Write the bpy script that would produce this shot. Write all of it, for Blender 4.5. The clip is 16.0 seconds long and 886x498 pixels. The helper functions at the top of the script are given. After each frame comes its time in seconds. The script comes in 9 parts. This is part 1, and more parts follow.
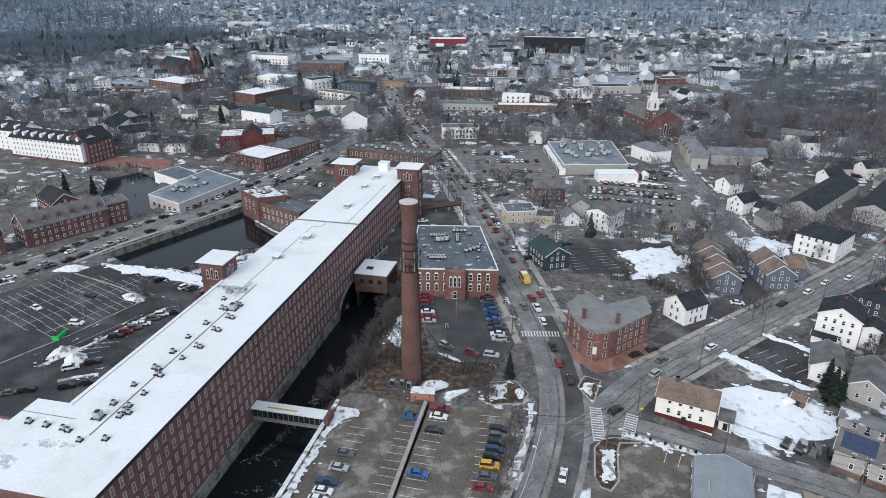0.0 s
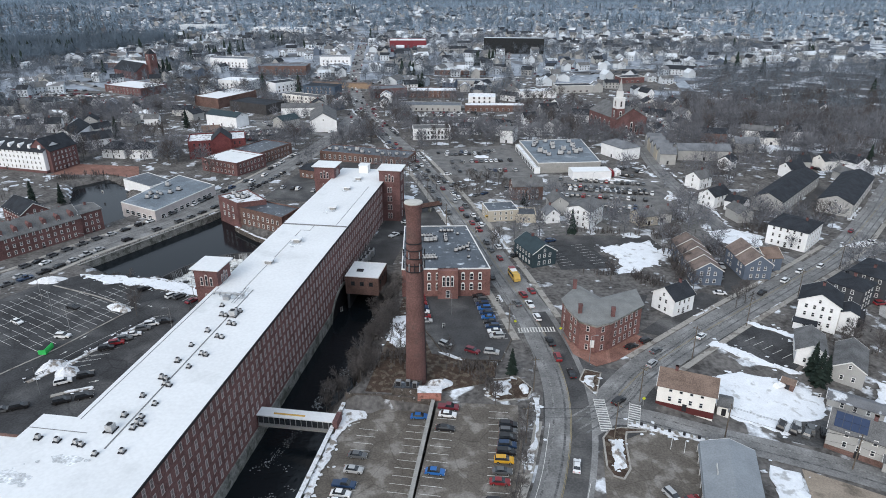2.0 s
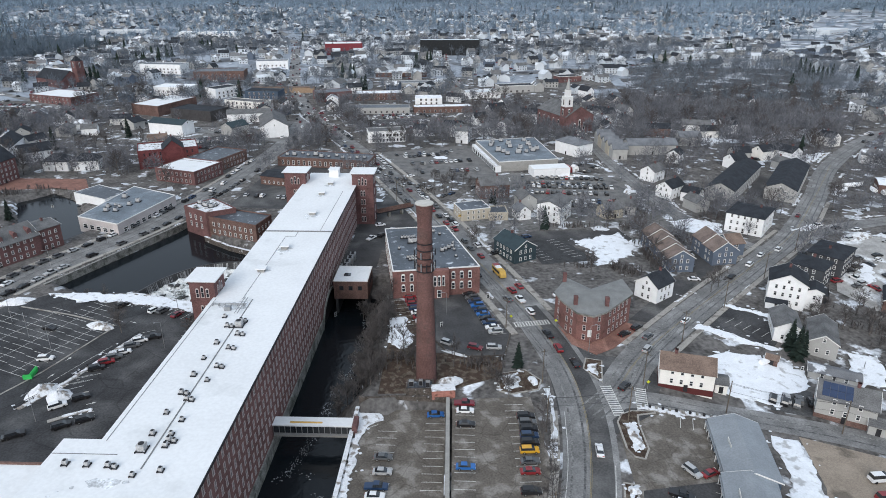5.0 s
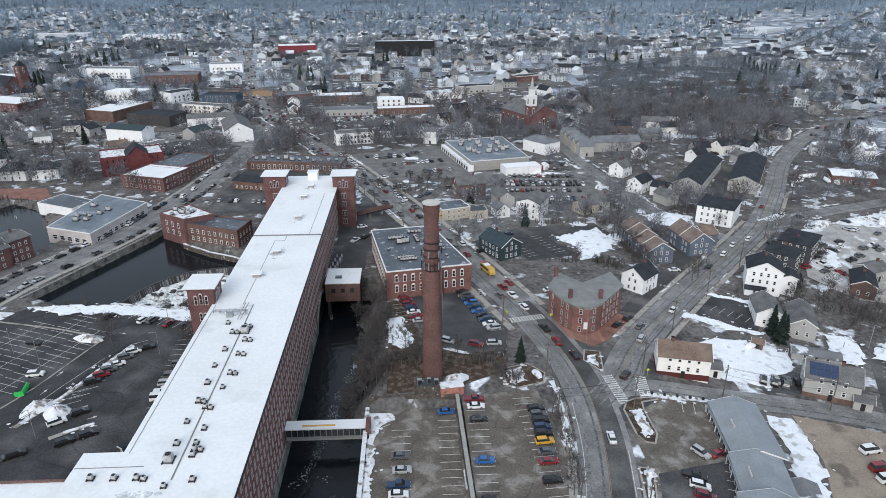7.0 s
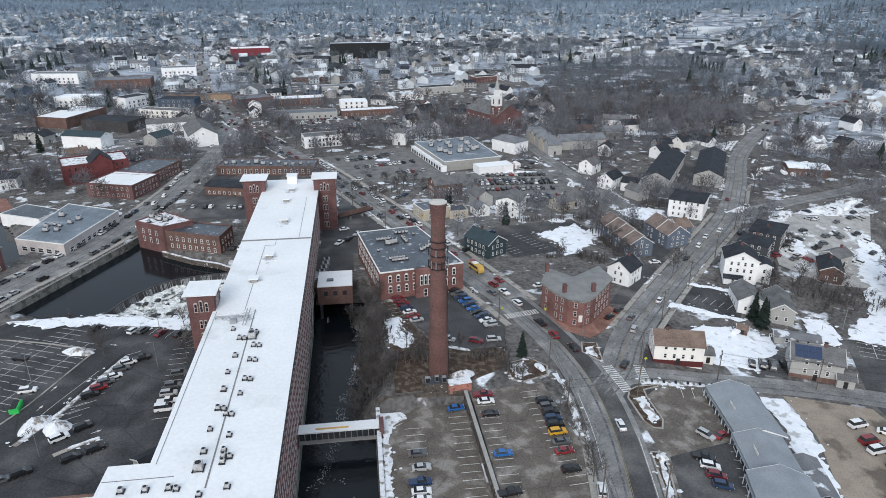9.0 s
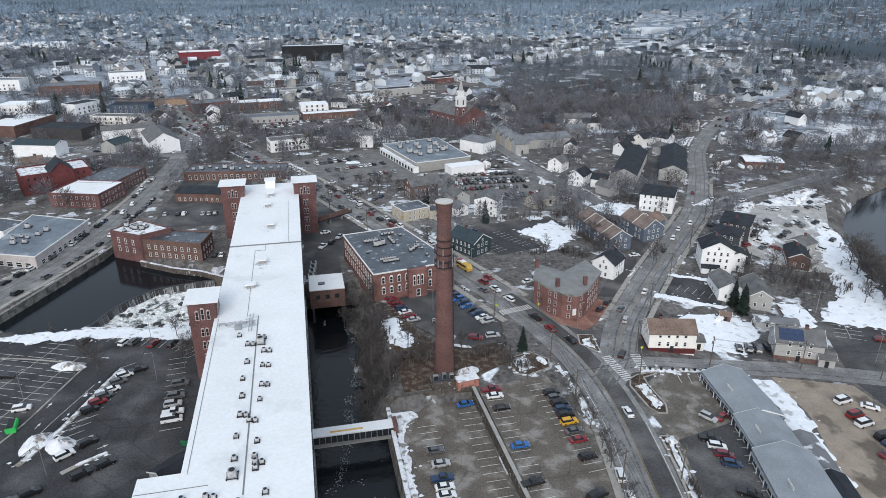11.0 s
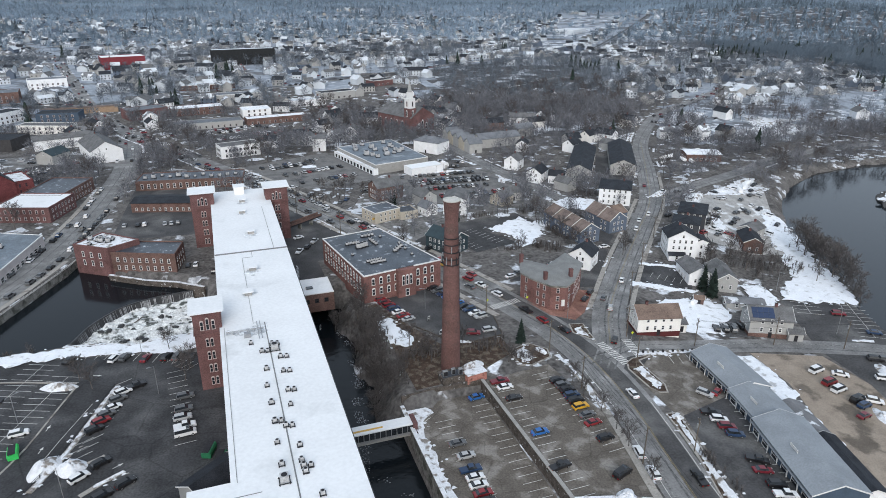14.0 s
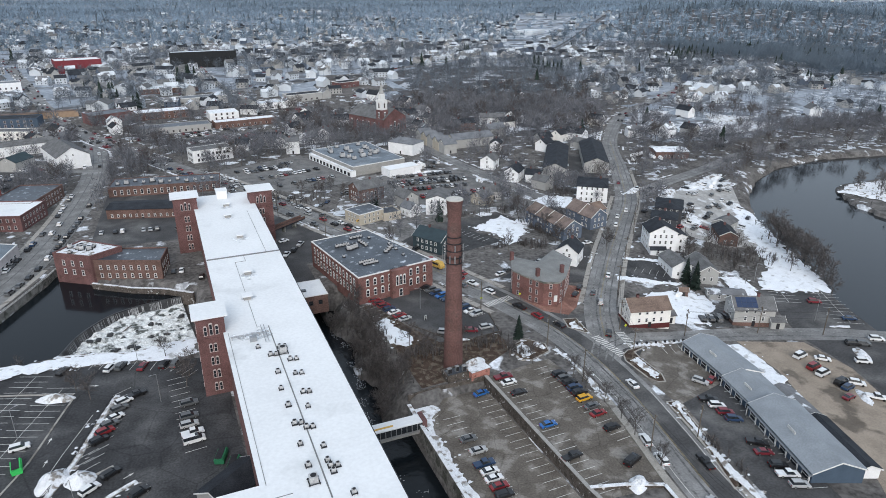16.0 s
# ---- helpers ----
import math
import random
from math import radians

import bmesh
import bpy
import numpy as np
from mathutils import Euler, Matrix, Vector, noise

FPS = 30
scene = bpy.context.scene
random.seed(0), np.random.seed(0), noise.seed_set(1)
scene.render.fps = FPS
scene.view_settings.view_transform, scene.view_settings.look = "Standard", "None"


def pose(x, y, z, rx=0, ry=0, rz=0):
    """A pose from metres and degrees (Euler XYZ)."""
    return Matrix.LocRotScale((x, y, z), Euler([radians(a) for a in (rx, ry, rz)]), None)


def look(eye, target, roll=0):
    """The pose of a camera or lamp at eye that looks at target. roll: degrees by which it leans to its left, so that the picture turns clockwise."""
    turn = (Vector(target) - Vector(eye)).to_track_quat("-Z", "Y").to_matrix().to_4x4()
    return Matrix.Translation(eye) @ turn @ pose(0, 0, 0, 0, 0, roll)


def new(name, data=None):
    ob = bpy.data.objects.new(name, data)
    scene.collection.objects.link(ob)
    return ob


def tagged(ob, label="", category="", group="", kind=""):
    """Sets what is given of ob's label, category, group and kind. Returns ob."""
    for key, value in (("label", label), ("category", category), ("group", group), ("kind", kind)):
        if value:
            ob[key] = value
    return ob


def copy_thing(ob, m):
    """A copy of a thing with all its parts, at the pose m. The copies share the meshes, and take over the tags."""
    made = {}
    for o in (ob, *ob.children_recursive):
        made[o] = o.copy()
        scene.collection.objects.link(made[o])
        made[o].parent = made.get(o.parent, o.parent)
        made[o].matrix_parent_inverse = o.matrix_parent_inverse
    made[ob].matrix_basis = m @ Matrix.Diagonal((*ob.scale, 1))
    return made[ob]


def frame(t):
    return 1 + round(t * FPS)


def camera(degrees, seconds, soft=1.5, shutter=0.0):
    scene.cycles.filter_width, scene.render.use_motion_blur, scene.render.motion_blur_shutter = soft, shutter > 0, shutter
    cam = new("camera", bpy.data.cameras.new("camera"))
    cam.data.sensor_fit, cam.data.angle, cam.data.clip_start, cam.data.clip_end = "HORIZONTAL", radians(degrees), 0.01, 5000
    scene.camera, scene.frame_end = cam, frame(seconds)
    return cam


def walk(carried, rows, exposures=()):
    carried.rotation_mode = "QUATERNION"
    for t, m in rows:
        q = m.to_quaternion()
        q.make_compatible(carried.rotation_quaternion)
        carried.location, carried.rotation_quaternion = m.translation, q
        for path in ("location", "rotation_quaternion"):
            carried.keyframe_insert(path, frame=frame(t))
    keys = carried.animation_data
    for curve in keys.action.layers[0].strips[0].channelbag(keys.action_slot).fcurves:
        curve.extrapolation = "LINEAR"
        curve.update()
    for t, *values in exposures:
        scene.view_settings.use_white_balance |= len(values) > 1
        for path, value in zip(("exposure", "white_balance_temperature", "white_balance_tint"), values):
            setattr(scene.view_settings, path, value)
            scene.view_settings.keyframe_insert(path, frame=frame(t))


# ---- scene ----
cam = camera(68.1, 16.0, soft=0.9)
PATH = [
    (0.0, 42.04, -150.27, 106.00, 67.173, -0.149, 12.489),
    (0.5, 39.27, -151.20, 106.02, 67.210, -0.134, 11.549),
    (1.0, 36.42, -152.14, 106.06, 67.246, -0.120, 10.539),
    (1.5, 33.40, -153.06, 106.08, 67.270, -0.115, 9.479),
    (2.0, 30.27, -153.96, 106.10, 67.295, -0.101, 8.399),
    (2.5, 27.04, -154.78, 106.13, 67.330, -0.076, 7.359),
    (3.0, 23.67, -155.56, 106.19, 67.353, -0.071, 6.279),
    (3.5, 20.28, -156.34, 106.21, 67.386, -0.056, 5.159),
    (4.0, 16.80, -157.05, 106.27, 67.409, -0.041, 4.029),
    (6.5, -1.41, -159.88, 106.51, 67.531, 0.023, -1.722),
    (7.0, -5.16, -160.29, 106.57, 67.551, 0.017, -2.922),
    (7.5, -8.85, -160.61, 106.60, 67.580, 0.022, -4.082),
    (8.0, -12.56, -160.91, 106.62, 67.620, 0.007, -5.222),
    (8.5, -16.30, -161.11, 106.71, 67.640, 0.001, -6.382),
    (9.0, -20.09, -161.22, 106.75, 67.669, 0.006, -7.552),
    (11.5, -39.70, -160.49, 106.87, 67.840, 0.017, -13.632),
    (12.0, -43.68, -160.13, 106.95, 67.860, 0.011, -14.862),
    (12.5, -47.53, -159.77, 107.01, 67.890, 0.006, -16.062),
    (13.0, -51.27, -159.33, 107.08, 67.909, -0.028, -17.222),
    (13.5, -54.87, -158.86, 107.15, 67.936, -0.052, -18.311),
    (14.0, -58.20, -158.38, 107.19, 67.970, -0.066, -19.331),
    (14.5, -61.55, -157.83, 107.27, 67.995, -0.080, -20.381),
    (15.0, -64.65, -157.23, 107.33, 68.020, -0.094, -21.361),
    (15.5, -67.61, -156.66, 107.39, 68.055, -0.107, -22.271),
    (16.0, -70.40, -156.09, 107.43, 68.079, -0.138, -23.131),
]
walk(cam, [(t, pose(x, y, z, rx, ry, rz)) for t, x, y, z, rx, ry, rz in PATH])

# ---- world and light ----
SUN_EL, SUN_AZ = radians(32), radians(200)
world = bpy.data.worlds.new("overcast_sky")
scene.world = world
world.use_nodes = True
wn = world.node_tree
wn.nodes.clear()
w_out = wn.nodes.new("ShaderNodeOutputWorld")
w_bg = wn.nodes.new("ShaderNodeBackground")
w_sky = wn.nodes.new("ShaderNodeTexSky")
w_sky.sky_type = "NISHITA"
w_sky.sun_disc = False
w_sky.sun_elevation, w_sky.sun_rotation = SUN_EL, SUN_AZ
w_sky.air_density, w_sky.dust_density, w_sky.ozone_density = 1.0, 6.0, 1.0
w_mix = wn.nodes.new("ShaderNodeMixRGB")
w_mix.inputs[0].default_value = 0.72
w_mix.inputs[2].default_value = (5.35, 6.25, 7.35, 1)
wn.links.new(w_sky.outputs[0], w_mix.inputs[1])
wn.links.new(w_mix.outputs[0], w_bg.inputs[0])
w_bg.inputs[1].default_value = 0.145
wn.links.new(w_bg.outputs[0], w_out.inputs[0])
sun_data = bpy.data.lights.new("sun", "SUN")
sun_data.energy, sun_data.angle, sun_data.color = 1.5, radians(34), (0.97, 0.98, 1.0)
sun = new("sun", sun_data)
sun.matrix_world = look((0, 0, 300), Vector((0, 0, 300)) - Vector((math.sin(SUN_AZ) * math.cos(SUN_EL), math.cos(SUN_AZ) * math.cos(SUN_EL), math.sin(SUN_EL))))

# ---- materials ----
MATS = {}


def mat(name, color, rough=0.85, var=0.25, scale=0.5, fine=6.0, bump=0.3, metal=0.0, spec=0.14, second=None, second_at=0.55, second_scale=0.15, soft=0.08, island=0.0, crack=0.0):
    """A surface with grain at two scales; second: a colour that lies in patches over the first."""
    if name in MATS:
        return MATS[name]
    m = bpy.data.materials.new(name)
    m.use_nodes = True
    nt = m.node_tree
    b = nt.nodes["Principled BSDF"]
    geo = nt.nodes.new("ShaderNodeNewGeometry")
    n1 = nt.nodes.new("ShaderNodeTexNoise")
    n1.inputs["Scale"].default_value, n1.inputs["Detail"].default_value = scale, 5
    n2 = nt.nodes.new("ShaderNodeTexNoise")
    n2.inputs["Scale"].default_value, n2.inputs["Detail"].default_value = fine, 3
    for n in (n1, n2):
        nt.links.new(geo.outputs["Position"], n.inputs["Vector"])
    add = nt.nodes.new("ShaderNodeMath")
    add.operation = "ADD"
    nt.links.new(n1.outputs[0], add.inputs[0])
    nt.links.new(n2.outputs[0], add.inputs[1])
    rng = nt.nodes.new("ShaderNodeMapRange")
    rng.inputs[1].default_value, rng.inputs[2].default_value = 0.74, 1.26
    rng.inputs[3].default_value, rng.inputs[4].default_value = 1 - var, 1 + var
    nt.links.new(add.outputs[0], rng.inputs[0])
    base = nt.nodes.new("ShaderNodeRGB")
    base.outputs[0].default_value = (*color, 1)
    src = base.outputs[0]
    if second:
        n3 = nt.nodes.new("ShaderNodeTexNoise")
        n3.inputs["Scale"].default_value, n3.inputs["Detail"].default_value = second_scale, 6
        nt.links.new(geo.outputs["Position"], n3.inputs["Vector"])
        r3 = nt.nodes.new("ShaderNodeMapRange")
        r3.inputs[1].default_value, r3.inputs[2].default_value = second_at, second_at + soft
        nt.links.new(n3.outputs[0], r3.inputs[0])
        mx = nt.nodes.new("ShaderNodeMixRGB")
        mx.inputs[2].default_value = (*second, 1)
        nt.links.new(r3.outputs[0], mx.inputs[0])
        nt.links.new(src, mx.inputs[1])
        src = mx.outputs[0]
    mul = nt.nodes.new("ShaderNodeMixRGB")
    mul.blend_type = "MULTIPLY"
    mul.inputs[0].default_value = 1
    nt.links.new(src, mul.inputs[1])
    nt.links.new(rng.outputs[0], mul.inputs[2])
    src = mul.outputs[0]
    if crack:
        vo = nt.nodes.new("ShaderNodeTexVoronoi")
        vo.feature = "DISTANCE_TO_EDGE"
        vo.inputs["Scale"].default_value = crack
        warp = nt.nodes.new("ShaderNodeMixRGB")
        warp.blend_type = "ADD"
        warp.inputs[0].default_value = 6.0
        nt.links.new(geo.outputs["Position"], warp.inputs[1])
        nt.links.new(n1.outputs[1], warp.inputs[2])
        nt.links.new(warp.outputs[0], vo.inputs["Vector"])
        r5 = nt.nodes.new("ShaderNodeMapRange")
        r5.inputs[1].default_value, r5.inputs[2].default_value = 0.0, 0.02
        r5.inputs[3].default_value, r5.inputs[4].default_value = 0.72, 1.0
        nt.links.new(vo.outputs["Distance"], r5.inputs[0])
        m5 = nt.nodes.new("ShaderNodeMixRGB")
        m5.blend_type = "MULTIPLY"
        m5.inputs[0].default_value = 1
        nt.links.new(src, m5.inputs[1])
        nt.links.new(r5.outputs[0], m5.inputs[2])
        src = m5.outputs[0]
    if island:
        r4 = nt.nodes.new("ShaderNodeMapRange")
        r4.inputs[3].default_value, r4.inputs[4].default_value = 1 - island, 1 + island
        nt.links.new(geo.outputs["Random Per Island"], r4.inputs[0])
        m4 = nt.nodes.new("ShaderNodeMixRGB")
        m4.blend_type = "MULTIPLY"
        m4.inputs[0].default_value = 1
        nt.links.new(src, m4.inputs[1])
        nt.links.new(r4.outputs[0], m4.inputs[2])
        src = m4.outputs[0]
    nt.links.new(src, b.inputs["Base Color"])
    b.inputs["Roughness"].default_value = rough
    b.inputs["Metallic"].default_value = metal
    b.inputs["Specular IOR Level"].default_value = spec
    if bump:
        bp = nt.nodes.new("ShaderNodeBump")
        bp.inputs["Strength"].default_value, bp.inputs["Distance"].default_value = bump, 0.05
        nt.links.new(n2.outputs[0], bp.inputs["Height"])
        nt.links.new(bp.outputs[0], b.inputs["Normal"])
    MATS[name] = m
    return m


def brick_mat(name, color, mortar=(0.33, 0.30, 0.28), var=0.3, stain=None):
    """Brickwork seen from afar: courses, stains and patches."""
    if name in MATS:
        return MATS[name]
    m = mat(name, color, 0.9, var, 0.18, 2.5, 0.4, spec=0.2, second=stain or tuple(c * 0.72 for c in color), second_at=0.52, second_scale=0.35, soft=0.2)
    nt = m.node_tree
    b = nt.nodes["Principled BSDF"]
    src = b.inputs["Base Color"].links[0].from_socket
    geo = next(n for n in nt.nodes if n.type == "NEW_GEOMETRY")
    sep = nt.nodes.new("ShaderNodeSeparateXYZ")
    nt.links.new(geo.outputs["Position"], sep.inputs[0])
    addxy = nt.nodes.new("ShaderNodeMath")
    nt.links.new(sep.outputs[0], addxy.inputs[0])
    nt.links.new(sep.outputs[1], addxy.inputs[1])
    comb = nt.nodes.new("ShaderNodeCombineXYZ")
    nt.links.new(addxy.outputs[0], comb.inputs[0])
    nt.links.new(sep.outputs[2], comb.inputs[1])
    br = nt.nodes.new("ShaderNodeTexBrick")
    br.inputs["Scale"].default_value = 1.0
    br.inputs["Brick Width"].default_value, br.inputs["Row Height"].default_value, br.inputs["Mortar Size"].default_value = 0.4, 0.15, 0.012
    br.inputs["Color1"].default_value, br.inputs["Color2"].default_value = (1.1, 1.06, 1.04, 1), (0.82, 0.84, 0.86, 1)
    br.inputs["Mortar"].default_value = (1.25, 1.3, 1.3, 1)
    nt.links.new(comb.outputs[0], br.inputs["Vector"])
    mul = nt.nodes.new("ShaderNodeMixRGB")
    mul.blend_type = "MULTIPLY"
    mul.inputs[0].default_value = 0.8
    nt.links.new(src, mul.inputs[1])
    nt.links.new(br.outputs[0], mul.inputs[2])
    nt.links.new(mul.outputs[0], b.inputs["Base Color"])
    return m


SNOW = mat("snow", (0.78, 0.81, 0.85), 0.8, 0.08, 0.3, 2.0, 0.5, second=(0.46, 0.47, 0.48), second_at=0.57, second_scale=0.35, soft=0.1)
DIRTY_SNOW = mat("dirty_snow", (0.70, 0.72, 0.75), 0.85, 0.15, 0.6, 3.0, 0.6, second=(0.24, 0.22, 0.2), second_at=0.53, second_scale=0.45, soft=0.1)
ROOF_SNOW = mat("snowy_membrane_roof", (0.745, 0.765, 0.78), 0.75, 0.06, 0.06, 1.2, 0.2, second=(0.58, 0.6, 0.61), second_at=0.58, second_scale=0.09, soft=0.2)
GROUND = mat("winter_ground", (0.128, 0.122, 0.118), 0.95, 0.5, 0.12, 0.7, 0.6, spec=0.05, second=(0.56, 0.585, 0.62), second_at=0.585, second_scale=0.11, soft=0.05)
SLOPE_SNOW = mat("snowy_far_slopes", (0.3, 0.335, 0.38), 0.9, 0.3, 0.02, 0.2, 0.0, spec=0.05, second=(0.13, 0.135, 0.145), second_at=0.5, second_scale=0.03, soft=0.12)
WOOD_FLOOR = mat("woodland_floor", (0.105, 0.105, 0.11), 0.95, 0.4, 0.1, 0.8, 0.2, spec=0.05, second=(0.5, 0.53, 0.57), second_at=0.55, second_scale=0.045, soft=0.06)
LITTER = mat("leaf_litter", (0.065, 0.046, 0.036), 0.95, 0.45, 0.4, 4.0, 0.9, second=(0.12, 0.1, 0.08), second_at=0.5, second_scale=0.5)
ASPHALT = mat("wet_asphalt", (0.07, 0.07, 0.072), 0.75, 0.28, 0.15, 1.8, 0.15, spec=0.1, second=(0.135, 0.134, 0.132), second_at=0.5, second_scale=0.06, soft=0.16)
LOT_MAT = mat("worn_lot_asphalt", (0.136, 0.122, 0.107), 0.8, 0.3, 0.2, 2.0, 0.2, spec=0.1, second=(0.205, 0.192, 0.176), second_at=0.53, second_scale=0.2, soft=0.09, crack=0.13)
DARK_LOT = mat("dark_wet_lot_asphalt", (0.052, 0.053, 0.056), 0.7, 0.35, 0.15, 1.8, 0.15, spec=0.1, second=(0.105, 0.106, 0.108), second_at=0.5, second_scale=0.055, soft=0.16, crack=0.07)
ROAD_MAT = mat("salted_road_asphalt", (0.185, 0.185, 0.184), 0.7, 0.3, 0.2, 2.0, 0.15, second=(0.28, 0.28, 0.278), second_at=0.48, second_scale=0.12, soft=0.2)
DARK_LANE = mat("fresh_dark_asphalt", (0.05, 0.051, 0.053), 0.7, 0.4, 0.3, 2.0, 0.15)
TRACK = mat("pale_tyre_track", (0.19, 0.19, 0.188), 0.75, 0.5, 0.5, 2.0, 0.1)
WET_TRACK = mat("dark_wet_track", (0.125, 0.126, 0.128), 0.6, 0.5, 0.5, 2.0, 0.1)
YARD_SNOW = mat("melting_yard_snow", (0.78, 0.8, 0.83), 0.85, 0.12, 0.4, 2.5, 0.5, second=(0.2, 0.18, 0.14), second_at=0.565, second_scale=0.3, soft=0.06)
GRAY_SNOW = mat("wet_grey_snow", (0.56, 0.585, 0.61), 0.8, 0.3, 0.5, 2.0, 0.3, second=(0.75, 0.78, 0.81), second_at=0.48, second_scale=0.5, soft=0.2)
PAVE = mat("concrete_pavement", (0.34, 0.325, 0.3), 0.9, 0.2, 0.3, 3.0, 0.2, second=(0.18, 0.165, 0.15), second_at=0.55, second_scale=0.3)
PALE_LOT = mat("pale_worn_asphalt", (0.17, 0.168, 0.165), 0.8, 0.3, 0.2, 2.0, 0.2, spec=0.1, second=(0.11, 0.11, 0.112), second_at=0.56, second_scale=0.12, soft=0.1)
YARD_MAT = mat("mixed_town_yards", (0.17, 0.167, 0.163), 0.85, 0.45, 0.08, 0.6, 0.3, spec=0.1, second=(0.58, 0.6, 0.63), second_at=0.56, second_scale=0.13, soft=0.04)
PACKED = mat("packed_grey_snow", (0.36, 0.355, 0.345), 0.9, 0.25, 0.3, 2.0, 0.3, second=(0.66, 0.68, 0.7), second_at=0.54, second_scale=0.1, soft=0.06)
DIRT = mat("sandy_dirt", (0.29, 0.245, 0.2), 0.95, 0.2, 0.2, 2.5, 0.5, second=(0.14, 0.12, 0.1), second_at=0.55, second_scale=0.12)
BRICK_PAVE = brick_mat("brick_paving", (0.24, 0.13, 0.105))
PAINT = mat("road_paint", (0.62, 0.62, 0.6), 0.8, 0.3, 0.8, 6, 0.1)
YELLOW_PAINT = mat("yellow_road_paint", (0.27, 0.22, 0.12), 0.8, 0.3, 0.8, 6, 0.1)
GRANITE = mat("granite_blocks", (0.25, 0.25, 0.235), 0.9, 0.35, 0.5, 2.0, 0.8, second=(0.12, 0.125, 0.11), second_at=0.5, second_scale=0.3)
SHOP_ROOF = mat("pale_blue_metal_roof", (0.25, 0.275, 0.3), 0.55, 0.15, 0.2, 2.5, 0.1)
DARK_COPING = mat("dark_stone_coping", (0.085, 0.078, 0.07), 0.95, 0.4, 0.6, 3.0, 0.4)
STONE_WALL = mat("rubble_stone", (0.095, 0.083, 0.074), 0.95, 0.45, 0.6, 2.5, 1.0, second=(0.4, 0.4, 0.4), second_at=0.63, second_scale=0.9, soft=0.03)
MILL_BRICK = brick_mat("mill_brick", (0.175, 0.097, 0.092))
RED_BRICK = brick_mat("red_brick", (0.15, 0.082, 0.08))
DEEP_BRICK = brick_mat("deep_red_brick", (0.13, 0.043, 0.045))
PALE_RENDER = mat("pale_pink_render", (0.5, 0.46, 0.455), 0.85, 0.15, 0.3, 3, 0.1)
CORNER_BRICK = brick_mat("pale_red_brick", (0.19, 0.1, 0.09))
BROWN_BRICK = brick_mat("brown_brick", (0.15, 0.095, 0.082))
STACK_BRICK = brick_mat("chimney_brick", (0.138, 0.077, 0.07), stain=(0.1, 0.066, 0.06))
TAN_BRICK = brick_mat("tan_brick", (0.38, 0.31, 0.23))
WHITE_SIDE = mat("white_clapboard", (0.82, 0.83, 0.84), 0.7, 0.08, 0.4, 5, 0.2)
CREAM_SIDE = mat("cream_clapboard", (0.8, 0.785, 0.75), 0.7, 0.08, 0.4, 5, 0.2)
GRAY_SIDE = mat("gray_clapboard", (0.38, 0.38, 0.37), 0.75, 0.1, 0.4, 5, 0.2)
TAN_SIDE = mat("tan_clapboard", (0.45, 0.41, 0.34), 0.75, 0.1, 0.4, 5, 0.2)
BLUE_SIDE = mat("slate_blue_clapboard", (0.12, 0.148, 0.195), 0.75, 0.12, 0.4, 5, 0.2)
GREEN_SIDE = mat("dark_green_clapboard", (0.04, 0.06, 0.07), 0.75, 0.15, 0.4, 5, 0.2)
RED_SIDE = mat("barn_red_boards", (0.1, 0.03, 0.03), 0.75, 0.15, 0.4, 5, 0.2)
NAVY_SIDE = mat("navy_siding", (0.07, 0.1, 0.14), 0.7, 0.12, 0.4, 5, 0.2)
SLATE = mat("dark_slate_shingles", (0.03, 0.034, 0.041), 0.75, 0.4, 0.3, 3.5, 0.4)
CHARCOAL = mat("charcoal_clapboard", (0.062, 0.066, 0.074), 0.75, 0.12, 0.4, 5, 0.2)
GRAY_SHINGLE = mat("gray_shingles", (0.135, 0.137, 0.14), 0.85, 0.35, 0.3, 3.5, 0.4)
BROWN_SHINGLE = mat("brown_shingles", (0.175, 0.13, 0.108), 0.9, 0.35, 0.3, 3.5, 0.4)
TAN_SHINGLE = mat("tan_shingles", (0.18, 0.143, 0.128), 0.9, 0.35, 0.3, 3.5, 0.4)
BLUE_SHINGLE = mat("blue_gray_shingles", (0.16, 0.17, 0.185), 0.85, 0.3, 0.25, 3.5, 0.4)
DARK_FLAT = mat("wet_rubber_roof", (0.06, 0.072, 0.088), 0.42, 0.45, 0.15, 1.5, 0.2, spec=0.4, second=(0.4, 0.43, 0.47), second_at=0.6, second_scale=0.4, soft=0.1)
BLUE_FLAT = mat("blue_gray_roof", (0.15, 0.18, 0.21), 0.5, 0.3, 0.15, 1.5, 0.2, second=(0.3, 0.33, 0.36), second_at=0.58, second_scale=0.1, soft=0.12)
SNOW_SHINGLE = mat("snow_dusted_shingles", (0.17, 0.175, 0.185), 0.85, 0.2, 0.3, 3.5, 0.4, second=(0.66, 0.69, 0.73), second_at=0.53, second_scale=0.2, soft=0.05)
CONCRETE = mat("concrete", (0.32, 0.315, 0.3), 0.9, 0.15, 0.4, 3, 0.2)
TRIM = mat("white_trim", (0.72, 0.72, 0.71), 0.6, 0.06, 0.5, 4, 0.05)
PALE_TRIM = mat("weathered_pink_trim", (0.5, 0.44, 0.43), 0.7, 0.15, 0.5, 4, 0.05)
STEEL = mat("galvanised_steel", (0.36, 0.37, 0.38), 0.5, 0.15, 0.5, 4, 0.1, metal=0.6)
DARK_STEEL = mat("dark_steel", (0.04, 0.04, 0.044), 0.55, 0.2, 0.5, 4, 0.1, metal=0.4)
GLASS = mat("dark_window_glass", (0.025, 0.03, 0.036), 0.08, 0.3, 0.3, 0.8, 0.0, spec=0.8)
